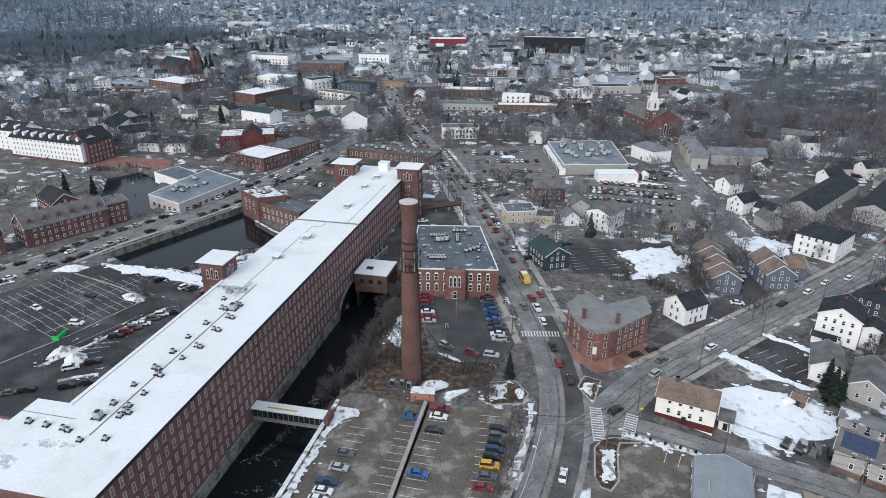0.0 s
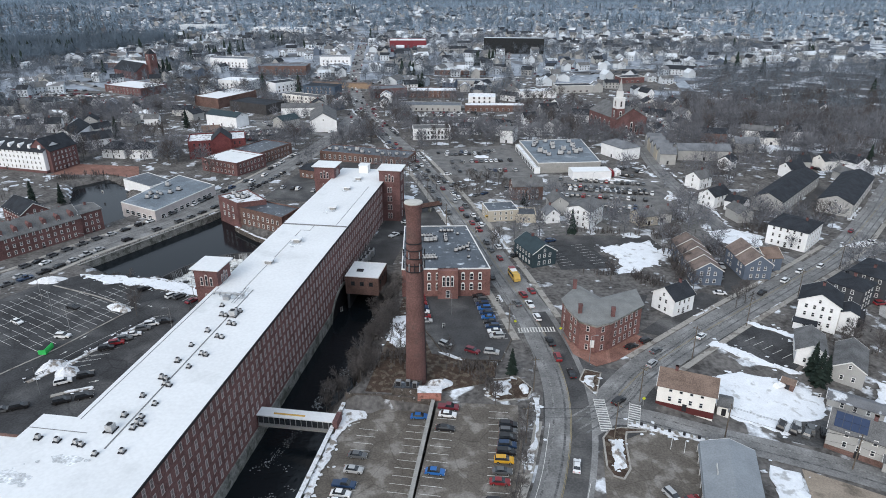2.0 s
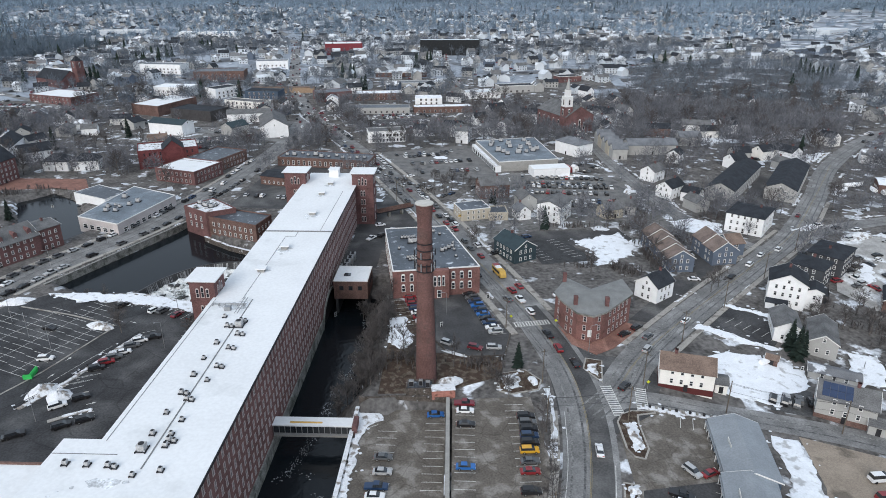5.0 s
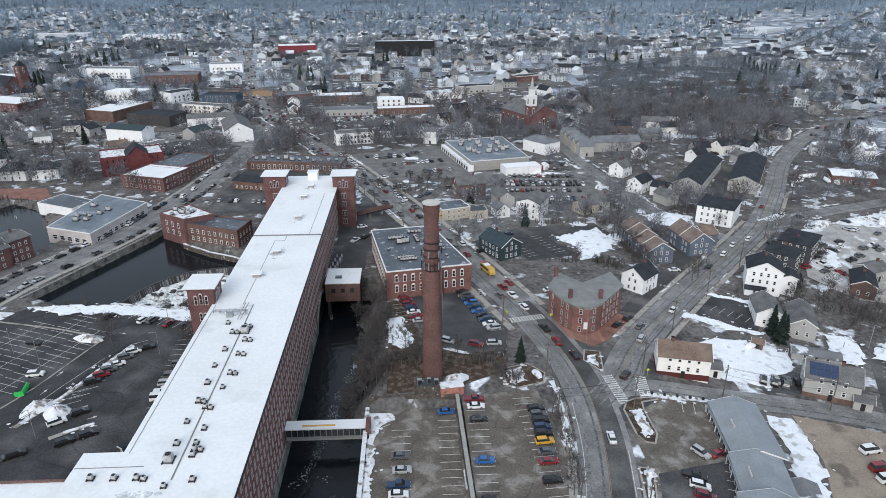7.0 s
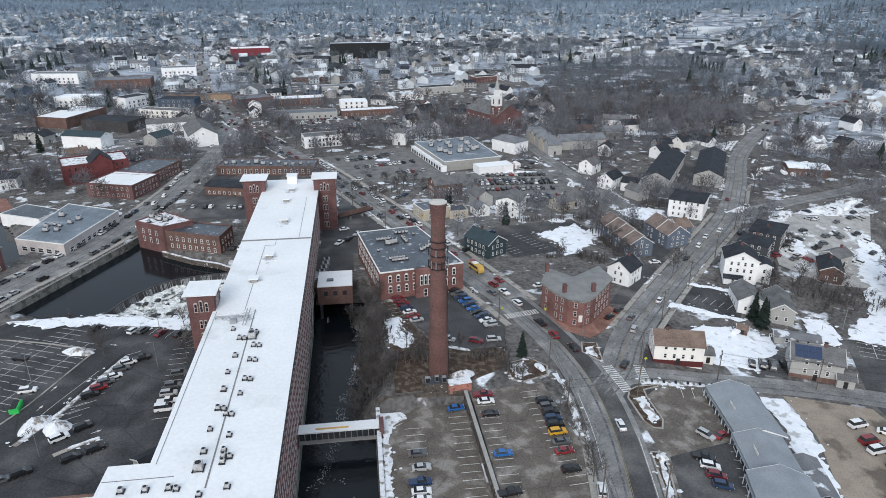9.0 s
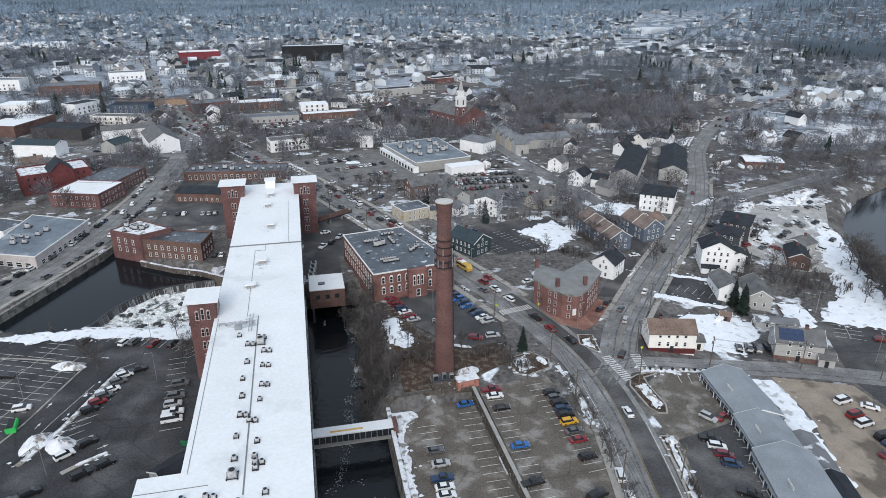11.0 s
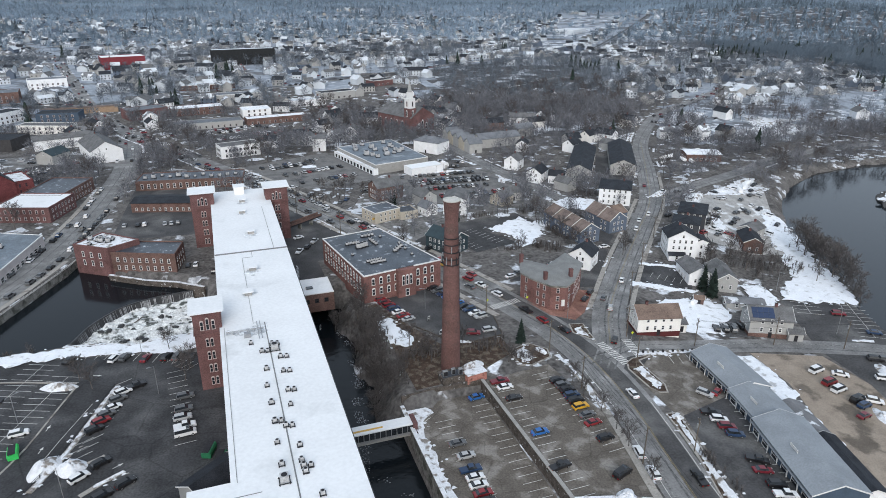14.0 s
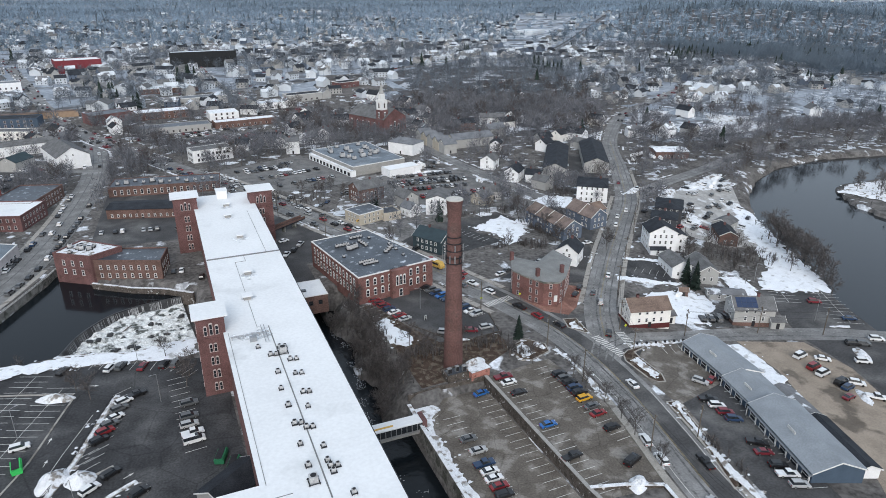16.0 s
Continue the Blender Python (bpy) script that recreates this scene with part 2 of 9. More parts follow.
RUST = mat("rusty_orange_paint", (0.4, 0.19, 0.155), 0.8, 0.3, 0.8, 4, 0.3, second=(0.2, 0.1, 0.08), second_at=0.58, second_scale=0.6)
YELLOW_METAL = mat("yellow_metal", (0.55, 0.36, 0.1), 0.6, 0.15, 0.5, 4, 0.1)
GREEN_METAL = mat("green_painted_metal", (0.03, 0.16, 0.08), 0.55, 0.15, 0.5, 4, 0.1)
BRIGHT_GREEN = mat("bright_green_plastic", (0.05, 0.5, 0.12), 0.5, 0.1, 0.5, 4, 0.1)
BARK = mat("gray_bark", (0.12, 0.108, 0.1), 0.95, 0.3, 0.8, 5, 0.5)
TWIG = mat("bare_twigs", (0.1, 0.092, 0.09), 0.95, 0.25, 0.3, 4, 0.0, island=0.45)
PALE_PANE = mat("drawn_blinds_behind_glass", (0.15, 0.128, 0.126), 0.35, 0.5, 0.5, 0.8, 0.0, spec=0.5)
# far twigs paler and bluer than near ones: distance haze in the colour
SLOPE_TWIG = mat("haze_tinted_slope_woods", (0.13, 0.148, 0.172), 0.95, 0.35, 0.02, 0.3, 0.0, island=0.4)
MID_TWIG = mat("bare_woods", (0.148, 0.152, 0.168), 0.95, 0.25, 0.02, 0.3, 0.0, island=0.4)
HILL_TWIG = mat("haze_tinted_hill_woods", (0.125, 0.16, 0.198), 0.95, 0.3, 0.004, 0.03, 0.0, island=0.1)
FAR_TWIG = mat("haze_tinted_far_woods", (0.19, 0.25, 0.312), 0.95, 0.5, 0.004, 0.05, 0.0, island=0.35)
# the conifer needles again, paled blue-grey for haze
FAR_NEEDLE = mat("haze_tinted_far_needles", (0.09, 0.115, 0.138), 0.95, 0.2, 0.02, 0.3, 0.0, island=0.3)
# white walls and roof snow greyed blue to paint in distance haze
FAR_SIDE = mat("haze_tinted_white_clapboard", (0.55, 0.59, 0.63), 0.8, 0.1, 0.1, 2, 0.0)
FAR_SNOW = mat("haze_tinted_far_snow", (0.58, 0.62, 0.66), 0.85, 0.12, 0.1, 1.0, 0.0)
NEEDLE = mat("conifer_needles", (0.022, 0.034, 0.028), 0.9, 0.3, 0.8, 4, 0.2, island=0.3)
POLE_WOOD = mat("weathered_pole_wood", (0.13, 0.11, 0.09), 0.9, 0.2, 0.8, 5, 0.3)
PANEL = mat("solar_cells", (0.018, 0.035, 0.085), 0.2, 0.15, 0.8, 4, 0.0, spec=0.7)
TYRE = mat("black_rubber", (0.02, 0.02, 0.02), 0.9, 0.2, 2, 8, 0.2)
LAMP_RED = mat("red_lens", (0.4, 0.02, 0.02), 0.3, 0.1, 2, 8, 0.0)
LAMP_CLEAR = mat("clear_lens", (0.7, 0.7, 0.68), 0.25, 0.1, 2, 8, 0.0)
FOAM = mat("white_water", (0.66, 0.68, 0.68), 0.7, 0.3, 0.5, 1.6, 0.8, second=(0.09, 0.1, 0.095), second_at=0.51, second_scale=0.42, soft=0.12)


def water_mat(name, color, ripple, gloss=0.32):
    m = bpy.data.materials.new(name)
    m.use_nodes = True
    nt = m.node_tree
    b = nt.nodes["Principled BSDF"]
    b.inputs["Base Color"].default_value = (*color, 1)
    b.inputs["Roughness"].default_value = 0.1
    b.inputs["Specular IOR Level"].default_value = gloss
    geo = nt.nodes.new("ShaderNodeNewGeometry")
    n = nt.nodes.new("ShaderNodeTexNoise")
    n.inputs["Scale"].default_value, n.inputs["Detail"].default_value = 0.6, 6
    nt.links.new(geo.outputs["Position"], n.inputs["Vector"])
    bp = nt.nodes.new("ShaderNodeBump")
    bp.inputs["Strength"].default_value, bp.inputs["Distance"].default_value = ripple, 0.3
    nt.links.new(n.outputs[0], bp.inputs["Height"])
    nt.links.new(bp.outputs[0], b.inputs["Normal"])
    return m


WATER = water_mat("dark_still_water", (0.012, 0.016, 0.02), 0.06)
POND_WATER = water_mat("black_pond_water", (0.008, 0.011, 0.014), 0.05, 0.13)
FLOW = water_mat("dark_flowing_water", (0.008, 0.011, 0.014), 0.4, 0.2)

# ---- shaping helpers ----


def mesh_of(bm, name):
    bm.normal_update()
    me = bpy.data.meshes.new(name)
    bm.to_mesh(me)
    bm.free()
    return me


def triangulated(bm, faces):
    bm.normal_update()
    bmesh.ops.triangulate(bm, faces=faces)


def part(name, bm, material, parent, label=""):
    me = bm if isinstance(bm, bpy.types.Mesh) else mesh_of(bm, name)
    if material is not None and not me.materials:
        me.materials.append(material)
    ob = new(name, me)
    ob.parent = parent
    if label:
        ob["label"] = label
    return ob


def thing(name, m=None, label="", category="", group="", kind=""):
    ob = new(name)
    ob.empty_display_size = 0.5
    if m is not None:
        ob.matrix_world = m
    return tagged(ob, label, category, group, kind)


def box(bm, x0, y0, z0, x1, y1, z1, mi=0):
    v = [bm.verts.new(p) for p in ((x0, y0, z0), (x1, y0, z0), (x1, y1, z0), (x0, y1, z0), (x0, y0, z1), (x1, y0, z1), (x1, y1, z1), (x0, y1, z1))]
    for f in ((0, 3, 2, 1), (4, 5, 6, 7), (0, 1, 5, 4), (1, 2, 6, 5), (2, 3, 7, 6), (3, 0, 4, 7)):
        bm.faces.new([v[i] for i in f]).material_index = mi
    return v


def prism(bm, pts, z0, z1, mi=0, cap=True):
    n = len(pts)
    a = [bm.verts.new((x, y, z0)) for x, y in pts]
    b = [bm.verts.new((x, y, z1)) for x, y in pts]
    for i in range(n):
        j = (i + 1) % n
        bm.faces.new((a[i], a[j], b[j], b[i])).material_index = mi
    if cap:
        bm.faces.new(b).material_index = mi
        bm.faces.new(a[::-1]).material_index = mi


def tube(bm, p, q, r0, r1, sides=6, mi=0, cap=True):
    p, q = Vector(p), Vector(q)
    d = (q - p).normalized()
    u = d.orthogonal().normalized()
    w = d.cross(u)
    rings = []
    for c, r in ((p, r0), (q, r1)):
        rings.append([bm.verts.new(c + (u * math.cos(2 * math.pi * k / sides) + w * math.sin(2 * math.pi * k / sides)) * r) for k in range(sides)])
    for k in range(sides):
        j = (k + 1) % sides
        bm.faces.new((rings[0][k], rings[0][j], rings[1][j], rings[1][k])).material_index = mi
    if cap:
        bm.faces.new(rings[0][::-1]).material_index = mi
        bm.faces.new(rings[1]).material_index = mi


def lathe(bm, profile, sides=24, mi=0):
    rings = [[bm.verts.new((r * math.cos(2 * math.pi * k / sides), r * math.sin(2 * math.pi * k / sides), z)) for k in range(sides)] for r, z in profile]
    for a, b in zip(rings, rings[1:]):
        for k in range(sides):
            j = (k + 1) % sides
            bm.faces.new((a[k], a[j], b[j], b[k])).material_index = mi
    bm.faces.new(rings[0][::-1]).material_index = mi
    bm.faces.new(rings[-1]).material_index = mi


def ccw(pts):
    s = sum(a[0] * b[1] - b[0] * a[1] for a, b in zip(pts, pts[1:] + pts[:1]))
    return list(pts) if s > 0 else list(pts)[::-1]


def rect(cx, cy, ang, L, D):
    c, s = math.cos(radians(ang)), math.sin(radians(ang))
    return [(cx + a * c - b * s, cy + a * s + b * c) for a, b in ((-L / 2, -D / 2), (L / 2, -D / 2), (L / 2, D / 2), (-L / 2, D / 2))]


def inset(pts, d):
    """A convex-ish outline (counter-clockwise) moved inwards by d."""
    n, out = len(pts), []
    for i in range(n):
        a, b, c = (Vector(pts[i - 1]), Vector(pts[i]), Vector(pts[(i + 1) % n]))
        e1, e2 = (b - a).normalized(), (c - b).normalized()
        n1, n2 = Vector((-e1.y, e1.x)), Vector((-e2.y, e2.x))
        k = (n1 + n2) / max(0.3, 1 + n1.dot(n2))
        out.append(tuple(b + k * d))
    return out


def inside(pts, x, y):
    hit, n = False, len(pts)
    for i in range(n):
        (x0, y0), (x1, y1) = pts[i], pts[i - 1]
        if (y0 > y) != (y1 > y) and x < (x1 - x0) * (y - y0) / (y1 - y0) + x0:
            hit = not hit
    return hit


def spline(pts, step=4.0):
    """Points along a smooth line through pts."""
    out = []
    P = [Vector(p) for p in pts]
    P = [P[0] * 2 - P[1]] + P + [P[-1] * 2 - P[-2]]
    for i in range(1, len(P) - 2):
        a, b, c, d = P[i - 1:i + 3]
        n = max(1, int((c - b).length / step))
        for k in range(n):
            t = k / n
            out.append(0.5 * ((2 * b) + (c - a) * t + (2 * a - 5 * b + 4 * c - d) * t * t + (3 * b - a - 3 * c + d) * t ** 3))
    out.append(P[-2])
    return out


WINDOW_MESHES = {}


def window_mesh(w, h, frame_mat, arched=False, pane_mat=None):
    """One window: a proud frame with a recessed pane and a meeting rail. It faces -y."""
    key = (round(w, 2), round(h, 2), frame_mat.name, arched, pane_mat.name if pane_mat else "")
    if key not in WINDOW_MESHES:
        bm = bmesh.new()
        f = min(0.16, w * 0.14)
        for x0, z0, x1, z1 in ((-w / 2, 0, -w / 2 + f, h), (w / 2 - f, 0, w / 2, h), (-w / 2 + f, h - f, w / 2 - f, h), (-w / 2 + f, h * 0.48, w / 2 - f, h * 0.48 + f * 0.7)):
            box(bm, x0, -0.08, z0, x1, 0.02, z1)
        box(bm, -w / 2 - 0.08, -0.14, -0.12, w / 2 + 0.08, 0.02, 0.0)
        v = [bm.verts.new(p) for p in ((-w / 2 + f, -0.03, 0), (w / 2 - f, -0.03, 0), (w / 2 - f, -0.03, h - f), (-w / 2 + f, -0.03, h - f))]
        bm.faces.new(v).material_index = 1
        if arched:
            n = 6
            top = [bm.verts.new((math.cos(math.pi * k / n) * w / 2, -0.08, h + math.sin(math.pi * k / n) * w * 0.4)) for k in range(n + 1)]
            bm.faces.new(top[::-1])
        me = mesh_of(bm, "window")
        me.materials.append(frame_mat)
        me.materials.append(pane_mat or GLASS)
        WINDOW_MESHES[key] = me
    return WINDOW_MESHES[key]


def put_window(parent, a, b, s, z, w, h, frame_mat, name="window", arched=False, pane_mat=None):
    """A window in the wall from a to b (the outside on the right hand side), s metres from a, its sill at z, in the parent's space."""
    a, b = Vector(a), Vector(b)
    d = (b - a).normalized()
    ob = new(name, window_mesh(w, h, frame_mat, arched, pane_mat))
    ob.parent = parent
    ob.matrix_local = Matrix.Translation((a.x + d.x * s, a.y + d.y * s, z)) @ Matrix.Rotation(math.atan2(d.y, d.x), 4, "Z")
    return ob


def wall_windows(parent, pts, storeys, first, rise, gap, w, h, frame_mat, faces=None, arched=False, margin=1.0):
    n = len(pts)
    for i in range(n):
        if faces is not None and i not in faces:
            continue
        a, b = pts[i], pts[(i + 1) % n]
        L = math.dist(a, b)
        k = int((L - 2 * margin) / gap)
        if k < 1:
            continue
        off = (L - (k - 1) * gap) / 2
        for r in range(storeys):
            for c in range(k):
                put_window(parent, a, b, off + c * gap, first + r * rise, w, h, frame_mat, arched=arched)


# ---- the lie of the land ----
CREST = [(-112.5, 55.5), (-110.6, 61), (-106.4, 71.6), (-98.2, 82.0), (-89.1, 86.6), (-78.5, 88.6), (-73.5, 89.2)]
POND = [(-144, 62), (-121, 120), (-118.5, 130), (-105, 113), (-80, 97), (-70, 90.5)] + CREST[::-1] + [(-124, 52)]
FALLS = CREST[1:] + [(-68, 88), (-66, 50), (-71, 49), (-80, 49), (-90, 47.5), (-100, 51), (-108, 53)]
WEST_POND = [(-171, 95), (-196, 120), (-222, 160), (-212, 176), (-192, 162), (-163, 118)]
EAST_RIVER = [(118, -70), (134, -43), (144, -31), (157, -8), (167, 10), (175, 30), (200, 68), (230, 102), (262, 126), (296, 140), (340, 146), (393, 137), (470, 130), (640, 60), (640, -160), (118, -160)]
ISLAND = [(285, 92), (300, 97), (340, 96), (390, 80), (360, 40), (262, 36), (267, 66)]
RIVER_X0, RIVER_Y1 = -40.0, 70.0
BELT = [(140, 362), (150, 430), (200, 600), (265, 645), (385, 612), (345, 445), (285, 330), (240, 268), (205, 262), (178, 262), (196, 330)]
EAST_HILL = [(640, 372), (684, 480), (668, 560), (672, 655), (783, 961), (1095, 1380), (1800, 1520), (1900, 900), (1500, 560), (900, 330)]
WEST_HILL = [(-560, 520), (-501, 784), (-680, 1000), (-897, 1169), (-1274, 1353), (-1700, 1300), (-1100, 760), (-717, 560)]
MARSH = [(285, 285), (345, 345), (403, 333), (521, 336), (640, 330), (600, 215), (412, 225), (327, 205), (262, 222)]
RAILYARD = [(411, 785), (493, 789), (600, 930), (700, 1040), (1016, 1405), (834, 1453), (600, 1060), (470, 870)]
SUBURB = [(440, 380), (470, 520), (560, 690), (660, 640), (660, 400), (600, 345)]


def near_edge(pts, x, y):
    best = 1e9
    for i in range(len(pts)):
        (x0, y0), (x1, y1) = pts[i - 1], pts[i]
        dx, dy = x1 - x0, y1 - y0
        t = max(0, min(1, ((x - x0) * dx + (y - y0) * dy) / (dx * dx + dy * dy)))
        best = min(best, math.hypot(x - x0 - t * dx, y - y0 - t * dy))
    return best


def smooth(a, b, x):
    t = max(0.0, min(1.0, (x - a) / (b - a)))
    return t * t * (3 - 2 * t)


def hill(x, y):
    r = math.hypot(x, y + 150)
    h = 9 * smooth(520, 950, r) + 16 * smooth(950, 2200, r) + 14 * smooth(2200, 4000, r)
    h += smooth(900, 1800, r) * 9 * noise.noise(Vector((x / 700, y / 700, 0.3)))
    h += 34 * math.exp(-((x - 1250) / 420) ** 2 - ((y - 1150) / 300) ** 2) + 20 * math.exp(-((x + 760) / 400) ** 2 - ((y - 1500) / 350) ** 2)
    return h


def ground_z(x, y):
    if RIVER_X0 - 24 < x < -9 and y < RIVER_Y1:
        if x < RIVER_X0:
            return 0.0 if x < RIVER_X0 - 3 else -12.0
        if y < -10.5:
            return -12.0 if x < -18.5 else -3.0
        edge = -24.0 + 2.0 * math.sin(y * 0.21)
        if x < edge:
            return -12.0
        return -9.5 + 9.5 * smooth(edge - 0.5, edge + 11, x)
    if -18.5 <= x < 8.0 and y < -8.5:
        return -3.0
    if -120 < x < -66 and 45 < y < 95 and near_edge(CREST[1:-1], x, y) < 4:
        return -9.0
    for pts, deep, slope in ((POND, -6, 1.5), (WEST_POND, -6, 4), (EAST_RIVER, -8, 6), (FALLS, -9.0, 0.6)):
        if inside(pts, x, y):
            if pts is EAST_RIVER and inside(ISLAND, x, y):
                return -1.5
            return deep
        if abs(x - pts[0][0]) < 700:
            d = near_edge(pts, x, y)
            if d < slope:
                return deep * 0.5 * (1 - d / slope) ** 1.5
    return hill(x, y)


def fall(x, y):
    """How far the land has dropped towards the eastern river."""
    return 6.0 * smooth(42, 112, x) * (1 - 0.7 * smooth(0, 50, y - 0.75 * (x - 110))) * (1 - smooth(150, 270, y - 0.5 * max(0.0, x - 150)))


def slid_along_view(x, y, z):
    """The level plan lowered by fall, stretched from the camera to fit its view."""
    d = fall(x, y)
    return x + (x + 51) * d / 107, y + (y + 159) * d / 107, z - d


def axis(lo, hi, step, far):
    fine = list(np.arange(lo, hi + 0.1, step))
    out, s = [], step
    while not out or out[-1] < far:
        s = min(s * 1.18, 120)
        out.append((out[-1] if out else 0) + s)
    return [lo - v for v in out[::-1]] + fine + [hi + v for v in out]


xs, ys = axis(-240, 350, 2.5, 4300), axis(-150, 210, 2.5, 4300)
verts = [(x, y, ground_z(x, y)) for y in ys for x in xs]
nx = len(xs)
faces = [(j * nx + i, j * nx + i + 1, (j + 1) * nx + i + 1, (j + 1) * nx + i) for j in range(len(ys) - 1) for i in range(nx - 1)]
me = bpy.data.meshes.new("ground")
me.from_pydata(verts, [], faces)
for m_ in (GROUND, SLOPE_SNOW, WOOD_FLOOR):
    me.materials.append(m_)


def floor_kind(x, y):
    if inside(EAST_HILL, x, y) or inside(WEST_HILL, x, y) or inside(BELT, x, y):
        return 2
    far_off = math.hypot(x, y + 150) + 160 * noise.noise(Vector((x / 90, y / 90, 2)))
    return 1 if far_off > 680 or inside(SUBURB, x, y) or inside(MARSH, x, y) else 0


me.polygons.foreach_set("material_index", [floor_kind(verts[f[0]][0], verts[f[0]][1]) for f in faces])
me.polygons.foreach_set("use_smooth", [True] * len(me.polygons))
tagged(new("ground", me), "winter ground of dead grass and mud with snow patches", "ground", kind="structure")


def sheet(name, pts, z, material, label, category, kind="structure", depth=0.0, land=False):
    bm = bmesh.new()
    pts = ccw(pts)
    if depth:
        prism(bm, pts, z - depth, z)
    else:
        bm.faces.new([bm.verts.new((x, y, z + (hill(x, y) if land else 0))) for x, y in pts])
    triangulated(bm, bm.faces[:])
    me = mesh_of(bm, name)
    me.materials.append(material)
    return tagged(new(name, me), label, category, kind=kind)


sheet("water", [(-41, -150), (-17, -150), (-17, 74), (-41, 74)], -9.0, FLOW, "dark mill river with foam streaks below the brick mill", "water")
sheet("water", POND, -2.6, POND_WATER, "still dark mill pond above the dam", "water")
sheet("water", [(-160, 90), (-165, 120), (-190, 166), (-212, 180), (-226, 160), (-198, 118), (-172, 92)], -2.8, POND_WATER, "still pond beside the brick row", "water")
sheet("water", [(120, -165), (650, -165), (650, 160), (300, 190), (120, 60)], -9.4, WATER, "broad dark river with a snowy bank", "water")


def strip(name, pts, width, z, material, label, category, width2=None, step=4.0, shift=0.0, kind="structure", thick=0.0):
    line = spline(pts, step)
    n = len(line)
    bm = bmesh.new()
    prev = None
    for i, p in enumerate(line):
        d = (line[min(i + 1, n - 1)] - line[max(i - 1, 0)]).normalized()
        nrm = Vector((-d.y, d.x))
        w = width + ((width2 or width) - width) * i / max(1, n - 1)
        zz = z + hill(p.x, p.y)
        a, b = p + nrm * (w / 2 + shift), p + nrm * (-w / 2 + shift)
        cur = [bm.verts.new((a.x, a.y, zz)), bm.verts.new((b.x, b.y, zz))]
        if thick:
            cur += [bm.verts.new((b.x, b.y, zz - thick)), bm.verts.new((a.x, a.y, zz - thick))]
        if prev:
            bm.faces.new((prev[0], prev[1], cur[1], cur[0]))
            if thick:
                bm.faces.new((prev[1], prev[2], cur[2], cur[1]))
                bm.faces.new((prev[3], prev[0], cur[0], cur[3]))
        elif thick:
            bm.faces.new((cur[0], cur[3], cur[2], cur[1]))
        prev = cur
    if thick:
        bm.faces.new(prev)
    me = mesh_of(bm, name)
    me.materials.append(material)
    return tagged(new(name, me), label, category, kind=kind)


MAIN = [(28, -140), (31, -95), (33.5, -70), (37.5, -51), (41, -33), (42.8, -14), (42, 4), (38, 24), (31.5, 46), (18.3, 80), (6.1, 113.5), (-10.9, 156), (-30.6, 203), (-55, 257), (-81, 311), (-119, 392), (-160, 510), (-205, 700), (-262, 930), (-330, 1100)]
FORK = [(44, -14), (53.4, -3), (66, 17.3), (94.6, 51), (124.6, 84), (156.5, 120), (190, 170), (234, 239), (306, 320), (386, 370), (522, 445), (800, 560)]
SIDE = [(47, -9), (59, -7.5), (77, -13), (95, -18.5), (112, -25), (138, -38), (172, -62)]
SHORE = [(152, 113), (186, 131), (241, 150), (306, 174), (379, 181), (442, 178), (700, 190)]
CANAL = [(-200, -30), (-183, 5), (-169, 34), (-160, 52), (-153, 76), (-142, 101), (-131, 133), (-121, 188), (-115, 243), (-113, 294), (-119, 385)]
CHURCH_ROAD = [(70, 430), (88, 350), (98, 290), (100, 250), (104, 210), (110, 165), (116, 132), (134, 102)]
RAIL = [(40, 600), (153, 625), (288, 657), (403, 705), (510, 770), (725, 999), (993, 1278)]
CROSS_A = [(-119, 392), (-40, 412), (60, 428), (180, 470), (330, 540)]
CROSS_B = [(-160, 510), (-20, 560), (160, 640), (420, 760)]
CROSS_C = [(-163, 520), (-300, 560), (-480, 640)]
CROSS_D = [(-112, 290), (-200, 330), (-330, 400), (-450, 470)]
CROSS_E = [(40, 425), (10, 520), (-10, 640), (-20, 900)]
ROADS = [(CROSS_A, 8.0), (CROSS_B, 8.0), (CROSS_C, 8.0), (CROSS_D, 8.0), (CROSS_E, 7.0), (MAIN, 13.0), (FORK, 11.5), (SIDE, 8.0), (SHORE, 9.0), (CANAL, 15.0), (CHURCH_ROAD, 8.0)]
strip("road", MAIN, 13.5, 0.060, ROAD_MAT, "worn gray main street with salt stains", "road", 11.0)
strip("road", FORK, 11.5, 0.066, ROAD_MAT, "worn gray street curving up past the houses", "road", 9.0)
strip("road", SIDE, 8.0, 0.072, ROAD_MAT, "narrow side street beside the snowy lots", "road")
strip("road", SHORE, 9.0, 0.052, ROAD_MAT, "riverside road beside the snowy bank", "road")
strip("road", CANAL, 15.0, 0.056, ROAD_MAT, "street with parked cars beside the mill pond", "road")
strip("road", CHURCH_ROAD, 8.0, 0.048, ROAD_MAT, "lane leading to the brick church", "road")
for k_, line in enumerate((CROSS_A, CROSS_B, CROSS_C, CROSS_D, CROSS_E)):
    strip("road", line, 8.0, 0.15 + 0.004 * k_, ROAD_MAT, "side street between the town houses", "road", step=12)
strip("road", MAIN[:9], 6.2, 0.080, ASPHALT, "dark resurfaced lane of the main street", "road", 4.5, shift=-2.6)
for line, offs in ((MAIN[:14], (4.4, 1.4)), (FORK[:9], (3.4, 1.3, -1.2, -3.3)), (SIDE, (1.4, -1.4)), (CANAL, (4.2, 1.4, -1.6, -3.6)), (SHORE[:5], (1.6, -1.6)), (CHURCH_ROAD[1:], (1.2, -1.3))):
    for k_, off in enumerate(offs):
        strip("tyre_track", line, 0.55, 0.088 + 0.001 * k_, TRACK if k_ % 2 == 0 else WET_TRACK, "tyre track worn along the street", "tyre track", shift=off)
